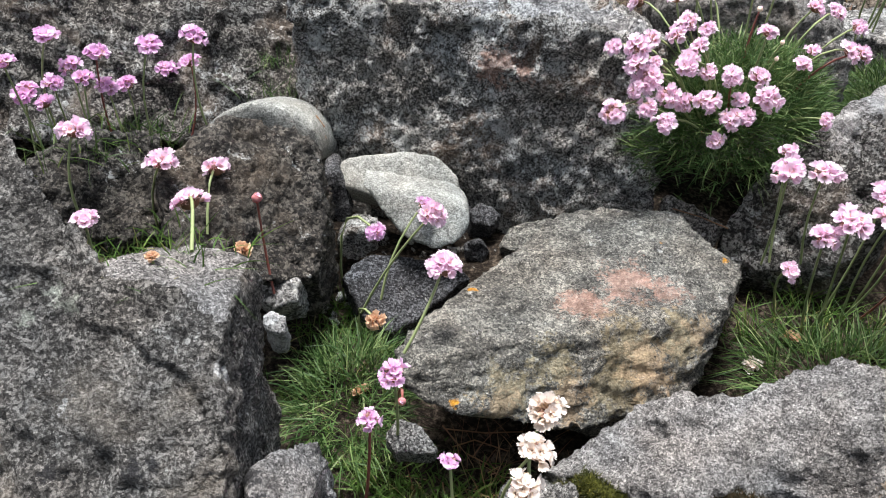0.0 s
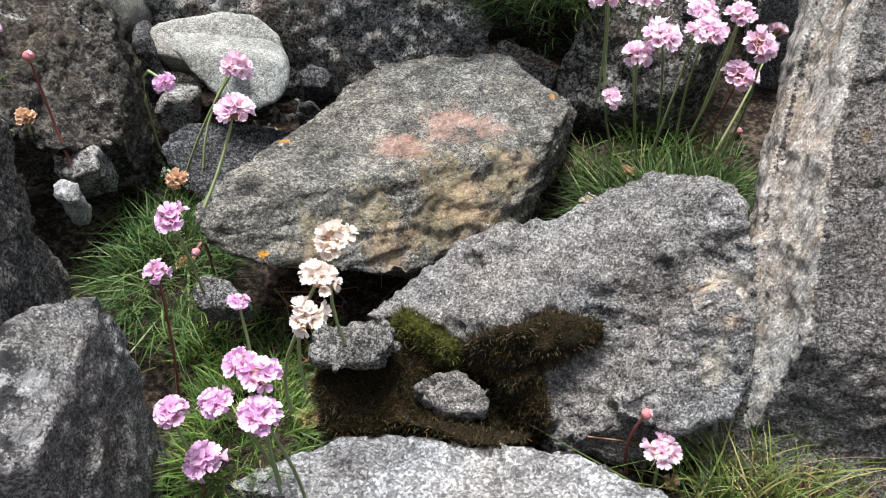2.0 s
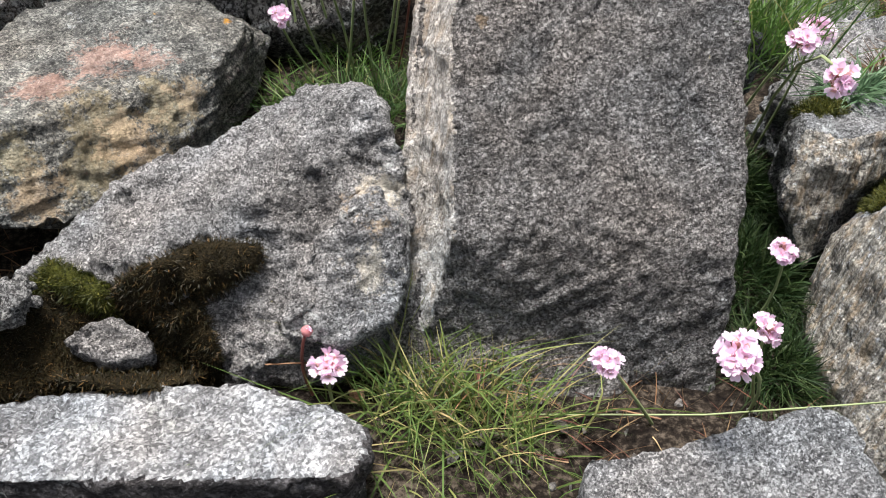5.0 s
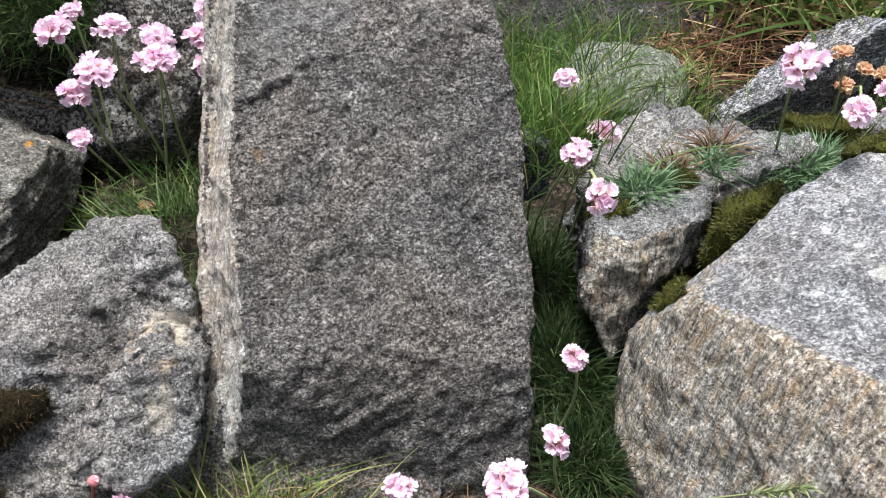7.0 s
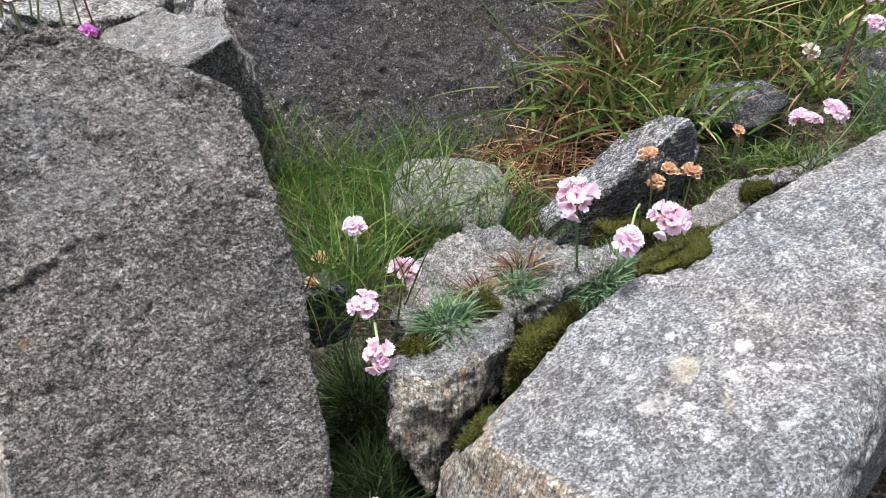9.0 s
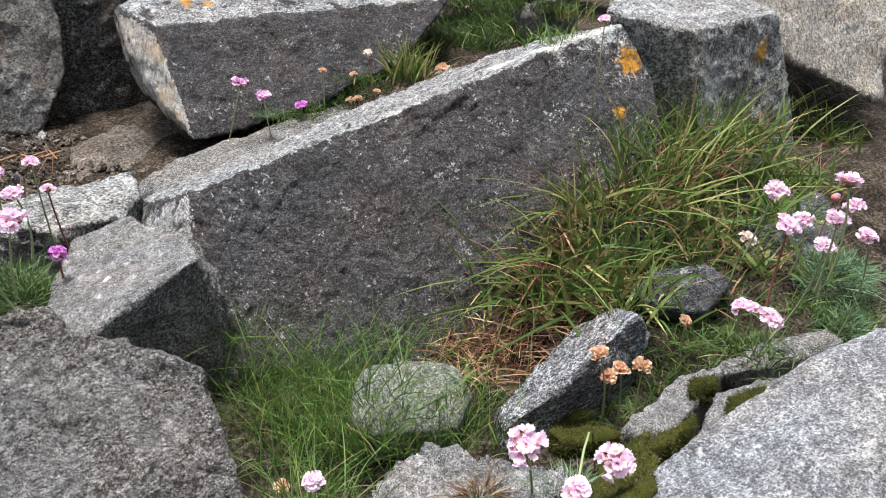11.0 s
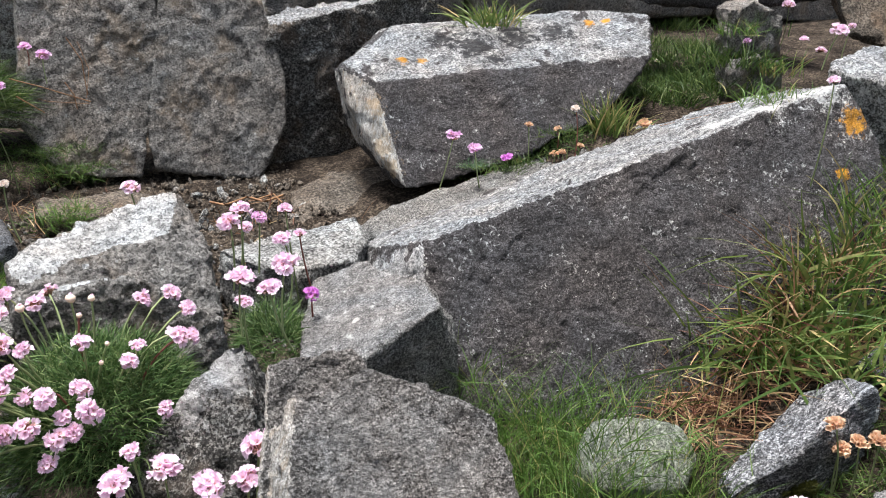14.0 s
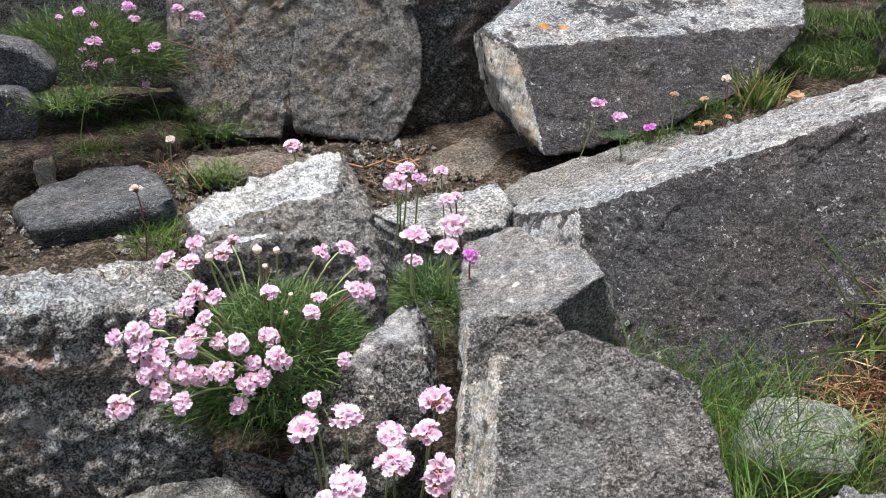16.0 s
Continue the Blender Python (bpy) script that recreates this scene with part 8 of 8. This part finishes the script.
flower("M", (-0.024, 0.372, 0.160), (-0.038, 0.459, -0.008), 0.0194)
flower("D", (-0.061, 0.517, 0.017), (-0.058, 0.488, 0.000), 0.0142)
flower("B", (-0.020, 0.394, 0.118), (-0.035, 0.489, -0.000), 0.0080)
flower("M", (-0.039, 0.372, 0.124), (-0.057, 0.386, -0.025), 0.0160)
flower("M", (0.010, 0.337, 0.125), (0.011, 0.320, -0.015), 0.0144)
flower("W", (0.067, 0.352, 0.153), (0.065, 0.358, 0.064), 0.0248)
flower("W", (0.058, 0.322, 0.151), (0.040, 0.338, 0.045), 0.0235)
flower("W", (0.050, 0.304, 0.140), (0.030, 0.326, 0.044), 0.0230)
flower("P", (0.285, 0.546, 0.123), (0.318, 0.615, 0.027), 0.0181)
flower("D", (0.321, 0.581, 0.029), (0.313, 0.563, 0.015), 0.0152)
flower("W", (0.276, 0.550, 0.023), (0.278, 0.549, 0.003), 0.0177)
flower("M", (0.014, 0.293, 0.121), (0.022, 0.290, 0.021), 0.0195)
flower("M", (0.025, 0.285, 0.121), (0.022, 0.285, 0.022), 0.0219)
flower("M", (0.023, 0.267, 0.109), (0.036, 0.280, 0.021), 0.0244)
flower("M", (-0.001, 0.282, 0.106), (0.021, 0.295, 0.019), 0.0207)
flower("M", (-0.032, 0.304, 0.080), (-0.023, 0.321, -0.020), 0.0190)
flower("M", (-0.021, 0.302, 0.038), (-0.025, 0.306, -0.019), 0.0250)
flower("D", (0.035, 0.363, -0.009), (0.039, 0.364, -0.029), 0.0156)
flower("P", (0.305, 0.645, 0.182), (0.310, 0.636, 0.065), 0.0182)
flower("P", (0.387, 0.567, 0.178), (0.379, 0.613, 0.026), 0.0264)
flower("P", (0.485, 0.680, 0.112), (0.415, 0.609, 0.027), 0.0214)
flower("P", (0.391, 0.553, 0.133), (0.395, 0.611, 0.027), 0.0298)
flower("B", (0.440, 0.621, 0.038), (0.440, 0.624, 0.008), 0.0095)
flower("P", (0.355, 0.568, 0.182), (0.341, 0.594, 0.022), 0.0263)
flower("P", (0.287, 0.600, 0.188), (0.303, 0.639, 0.063), 0.0289)
flower("P", (0.329, 0.620, 0.177), (0.343, 0.633, 0.052), 0.0300)
flower("P", (0.304, 0.517, 0.187), (0.352, 0.601, 0.023), 0.0284)
flower("P", (0.289, 0.519, 0.173), (0.337, 0.597, 0.023), 0.0247)
flower("P", (0.349, 0.538, 0.179), (0.369, 0.595, 0.020), 0.0296)
flower("P", (0.406, 0.596, 0.187), (0.393, 0.624, 0.031), 0.0318)
flower("P", (0.383, 0.519, 0.174), (0.413, 0.595, 0.024), 0.0275)
flower("P", (0.585, 0.368, 0.191), (0.611, 0.430, -0.009), 0.0170)
flower("P", (0.623, 0.364, 0.143), (0.620, 0.400, -0.016), 0.0262)
flower("P", (0.558, 0.310, 0.172), (0.605, 0.401, -0.016), 0.0199)
flower("P", (0.536, 0.254, 0.178), (0.598, 0.380, -0.022), 0.0204)
flower("P", (0.520, 0.237, 0.075), (0.527, 0.254, -0.022), 0.0178)
flower("P", (0.481, 0.194, 0.065), (0.505, 0.203, -0.024), 0.0196)
flower("P", (0.422, 0.154, 0.108), (0.484, 0.192, -0.021), 0.0238)
flower("P", (0.391, 0.211, 0.053), (0.431, 0.207, -0.016), 0.0192)
flower("P", (0.249, 0.282, 0.028), (0.252, 0.284, -0.023), 0.0225)
flower("B", (0.241, 0.295, 0.045), (0.240, 0.302, -0.021), 0.0102)
flower("D", (0.265, 0.288, -0.016), (0.266, 0.288, -0.036), 0.0090)
flower("P", (0.716, 0.293, 0.209), (0.768, 0.332, 0.107), 0.0305)
flower("P", (0.726, 0.249, 0.194), (0.953, 0.421, -0.010), 0.0244)
flower("P", (0.774, 0.255, 0.191), (0.973, 0.419, -0.012), 0.0287)
flower("D", (0.999, 0.468, 0.093), (1.008, 0.463, -0.006), 0.0192)
flower("D", (1.022, 0.472, 0.052), (1.016, 0.469, -0.005), 0.0187)
flower("D", (1.004, 0.441, 0.085), (1.013, 0.445, -0.007), 0.0189)
flower("D", (1.053, 0.448, 0.066), (1.046, 0.446, -0.006), 0.0210)
flower("D", (1.157, 0.471, 0.081), (1.160, 0.470, 0.008), 0.0144)
flower("W", (1.314, 0.500, 0.141), (1.304, 0.511, 0.064), 0.0250)
flower("D", (0.612, 0.484, 0.091), (0.600, 0.489, -0.002), 0.0136)
flower("D", (0.551, 0.371, 0.155), (0.551, 0.373, 0.099), 0.0101)
flower("P", (1.150, 0.382, 0.283), (1.150, 0.406, 0.193), 0.0250)
flower("P", (1.108, 0.291, 0.328), (1.102, 0.286, 0.228), 0.0250)
flower("B", (1.524, 0.497, 0.150), (1.502, 0.504, 0.039), 0.0200)
flower("P", (1.351, 0.389, 0.215), (1.347, 0.401, 0.125), 0.0250)
flower("P", (1.124, 0.300, 0.283), (1.119, 0.304, 0.203), 0.0250)
flower("P", (1.028, 0.296, 0.301), (1.022, 0.299, 0.221), 0.0250)
flower("P", (1.297, 0.422, 0.200), (1.299, 0.426, 0.120), 0.0250)
flower("P", (1.219, 0.350, 0.212), (1.221, 0.395, 0.063), 0.0250)
flower("P", (1.602, 0.493, 0.029), (1.605, 0.488, -0.031), 0.0215)
flower("P", (1.305, 0.345, 0.202), (1.336, 0.365, 0.045), 0.0250)
flower("P", (1.212, 0.433, 0.100), (1.203, 0.450, 0.005), 0.0250)
flower("P", (1.223, 0.424, 0.098), (1.223, 0.426, -0.002), 0.0250)
flower("P", (1.082, 0.323, 0.176), (1.080, 0.323, 0.146), 0.0250)
flower("D", (1.215, 0.510, 0.038), (1.215, 0.514, 0.018), 0.0165)
flower("P", (0.434, 0.724, 0.291), (0.431, 0.735, 0.221), 0.0273)
flower("P", (0.450, 0.683, 0.293), (0.466, 0.680, 0.223), 0.0245)
flower("P", (0.439, 0.751, 0.253), (0.441, 0.755, 0.193), 0.0202)
flower("P", (0.487, 0.755, 0.282), (0.477, 0.753, 0.202), 0.0304)
flower("P", (0.454, 0.850, 0.305), (0.453, 0.864, 0.215), 0.0276)
flower("P", (0.471, 0.866, 0.312), (0.465, 0.876, 0.222), 0.0259)
flower("P", (0.501, 0.814, 0.288), (0.508, 0.825, 0.208), 0.0220)
flower("P", (0.548, 0.960, 0.271), (0.563, 0.983, 0.114), 0.0203)
flower("V", (0.534, 0.826, 0.209), (0.535, 0.834, 0.174), 0.0198)
flower("P", (0.488, 0.929, 0.267), (0.489, 0.944, 0.187), 0.0179)
flower("M", (0.504, 0.916, 0.281), (0.500, 0.932, 0.201), 0.0165)
flower("P", (0.553, 0.923, 0.248), (0.570, 0.933, 0.144), 0.0186)
flower("M", (0.910, 1.183, 0.272), (0.887, 1.227, 0.130), 0.0297)
flower("M", (0.941, 1.166, 0.250), (0.949, 1.164, 0.176), 0.0243)
flower("V", (1.023, 1.197, 0.215), (1.026, 1.199, 0.189), 0.0238)
flower("P", (2.392, 1.731, 0.261), (2.379, 1.734, 0.201), 0.0320)
flower("P", (1.519, 0.941, 0.428), (1.514, 0.962, 0.358), 0.0295)
flower("P", (2.297, 1.592, 0.255), (2.293, 1.596, 0.205), 0.0320)
flower("P", (1.253, 0.733, 0.401), (1.248, 0.741, 0.248), 0.0188)
flower("P", (1.956, 1.431, 0.410), (1.940, 1.449, 0.255), 0.0309)
flower("M", (1.514, 1.135, 0.388), (1.519, 1.141, 0.341), 0.0153)
flower("P", (1.903, 1.208, 0.384), (1.888, 1.203, 0.238), 0.0179)
flower("W", (1.119, 1.129, 0.305), (1.120, 1.130, 0.206), 0.0174)
flower("D", (1.070, 1.200, 0.267), (1.066, 1.194, 0.195), 0.0139)
flower("D", (1.055, 1.209, 0.202), (1.056, 1.210, 0.186), 0.0152)
flower("D", (1.104, 1.166, 0.218), (1.104, 1.167, 0.201), 0.0140)
flower("D", (1.115, 1.158, 0.220), (1.116, 1.157, 0.204), 0.0140)
flower("D", (1.148, 1.152, 0.229), (1.147, 1.152, 0.210), 0.0141)
flower("D", (1.122, 1.185, 0.257), (1.124, 1.188, 0.211), 0.0121)
flower("W", (1.763, 1.658, 0.259), (1.762, 1.661, 0.229), 0.0209)
flower("W", (1.823, 1.764, 0.267), (1.830, 1.775, 0.237), 0.0188)
flower("D", (1.300, 1.158, 0.249), (1.300, 1.157, 0.229), 0.0255)
flower("M", (0.121, 1.671, 0.413), (0.124, 1.669, 0.340), 0.0221)
flower("M", (0.206, 1.717, 0.412), (0.206, 1.725, 0.362), 0.0253)
flower("M", (0.214, 1.692, 0.391), (0.217, 1.692, 0.341), 0.0230)
flower("M", (0.296, 1.739, 0.401), (0.296, 1.748, 0.363), 0.0240)
flower("M", (0.319, 1.611, 0.399), (0.318, 1.608, 0.349), 0.0265)
flower("M", (0.087, 1.675, 0.405), (0.092, 1.676, 0.365), 0.0140)
flower("M", (0.142, 1.681, 0.388), (0.139, 1.685, 0.348), 0.0143)
flower("M", (0.138, 1.646, 0.363), (0.133, 1.653, 0.323), 0.0282)
flower("M", (0.115, 1.697, 0.343), (0.112, 1.701, 0.303), 0.0145)
flower("M", (0.206, 1.663, 0.338), (0.215, 1.671, 0.298), 0.0146)
flower("M", (0.240, 1.649, 0.346), (0.245, 1.653, 0.306), 0.0249)
flower("M", (0.120, 1.711, 0.311), (0.117, 1.714, 0.281), 0.0296)
flower("M", (0.159, 1.686, 0.319), (0.169, 1.688, 0.289), 0.0252)
flower("M", (0.215, 1.710, 0.265), (0.235, 1.720, 0.125), 0.0175)
flower("D", (0.048, 1.721, 0.298), (0.040, 1.724, 0.268), 0.0210)
flower("D", (0.115, 1.667, 0.276), (0.076, 1.662, 0.130), 0.0166)
flower("P", (0.376, 1.044, 0.303), (0.384, 1.048, 0.243), 0.0247)
flower("W", (0.175, 1.182, 0.228), (0.170, 1.186, 0.109), 0.0203)
flower("W", (0.232, 1.215, 0.283), (0.237, 1.221, 0.193), 0.0144)
flower("P", (0.199, 0.827, 0.261), (0.245, 0.779, 0.203), 0.0251)
flower("P", (0.229, 0.780, 0.295), (0.258, 0.758, 0.218), 0.0183)
flower("P", (0.219, 0.765, 0.283), (0.254, 0.751, 0.212), 0.0245)
flower("P", (0.264, 0.814, 0.277), (0.274, 0.773, 0.210), 0.0195)
flower("P", (0.253, 0.773, 0.285), (0.269, 0.755, 0.213), 0.0196)
flower("C", (0.240, 0.769, 0.282), (0.263, 0.753, 0.212), 0.0119)
flower("C", (0.283, 0.745, 0.292), (0.283, 0.742, 0.217), 0.0128)
flower("C", (0.300, 0.739, 0.291), (0.290, 0.740, 0.216), 0.0096)
flower("C", (0.287, 0.734, 0.279), (0.284, 0.737, 0.211), 0.0074)
flower("P", (0.344, 0.748, 0.279), (0.310, 0.744, 0.211), 0.0199)
flower("P", (0.375, 0.769, 0.269), (0.324, 0.753, 0.206), 0.0207)
flower("P", (0.382, 0.736, 0.264), (0.327, 0.738, 0.204), 0.0201)
flower("P", (0.367, 0.708, 0.251), (0.320, 0.726, 0.198), 0.0217)
flower("P", (0.379, 0.707, 0.249), (0.326, 0.725, 0.197), 0.0185)
flower("P", (0.285, 0.698, 0.271), (0.283, 0.721, 0.207), 0.0184)
flower("C", (0.305, 0.712, 0.256), (0.292, 0.727, 0.200), 0.0063)
flower("C", (0.297, 0.697, 0.246), (0.289, 0.721, 0.196), 0.0062)
flower("P", (0.330, 0.703, 0.253), (0.304, 0.723, 0.199), 0.0148)
flower("P", (0.320, 0.693, 0.244), (0.299, 0.719, 0.195), 0.0178)
flower("P", (0.237, 0.714, 0.266), (0.262, 0.729, 0.205), 0.0184)
flower("P", (0.221, 0.724, 0.271), (0.254, 0.733, 0.207), 0.0205)
flower("P", (0.211, 0.717, 0.262), (0.250, 0.729, 0.203), 0.0193)
flower("P", (0.186, 0.706, 0.260), (0.239, 0.725, 0.202), 0.0178)
flower("P", (0.224, 0.687, 0.261), (0.256, 0.716, 0.203), 0.0187)
flower("P", (0.168, 0.680, 0.262), (0.231, 0.713, 0.203), 0.0238)
flower("P", (0.150, 0.686, 0.258), (0.222, 0.716, 0.201), 0.0172)
flower("P", (0.167, 0.674, 0.249), (0.230, 0.710, 0.197), 0.0219)
flower("P", (0.185, 0.678, 0.248), (0.238, 0.712, 0.197), 0.0154)
flower("P", (0.214, 0.678, 0.251), (0.251, 0.712, 0.198), 0.0205)
flower("P", (0.205, 0.651, 0.255), (0.247, 0.700, 0.200), 0.0197)
flower("P", (0.233, 0.678, 0.241), (0.260, 0.712, 0.194), 0.0169)
flower("P", (0.248, 0.662, 0.243), (0.267, 0.705, 0.195), 0.0196)
flower("P", (0.277, 0.673, 0.239), (0.280, 0.710, 0.193), 0.0191)
flower("P", (0.280, 0.652, 0.227), (0.281, 0.701, 0.187), 0.0228)
flower("P", (0.258, 0.660, 0.223), (0.271, 0.704, 0.186), 0.0169)
flower("P", (0.179, 0.670, 0.236), (0.236, 0.708, 0.192), 0.0249)
flower("P", (0.169, 0.663, 0.229), (0.231, 0.705, 0.188), 0.0171)
flower("P", (0.198, 0.666, 0.223), (0.244, 0.707, 0.185), 0.0214)
flower("P", (0.212, 0.664, 0.217), (0.251, 0.706, 0.183), 0.0176)
flower("P", (0.229, 0.656, 0.223), (0.258, 0.702, 0.185), 0.0224)
flower("P", (0.250, 0.650, 0.209), (0.268, 0.700, 0.179), 0.0207)
flower("P", (0.264, 0.653, 0.211), (0.274, 0.701, 0.180), 0.0169)
flower("P", (0.180, 0.656, 0.215), (0.236, 0.702, 0.182), 0.0201)
flower("P", (0.241, 0.649, 0.190), (0.264, 0.699, 0.171), 0.0178)
flower("P", (0.194, 0.646, 0.206), (0.242, 0.697, 0.178), 0.0191)
flower("P", (0.146, 0.640, 0.217), (0.221, 0.695, 0.183), 0.0221)
flower("P", (0.342, 0.669, 0.201), (0.309, 0.708, 0.175), 0.0179)
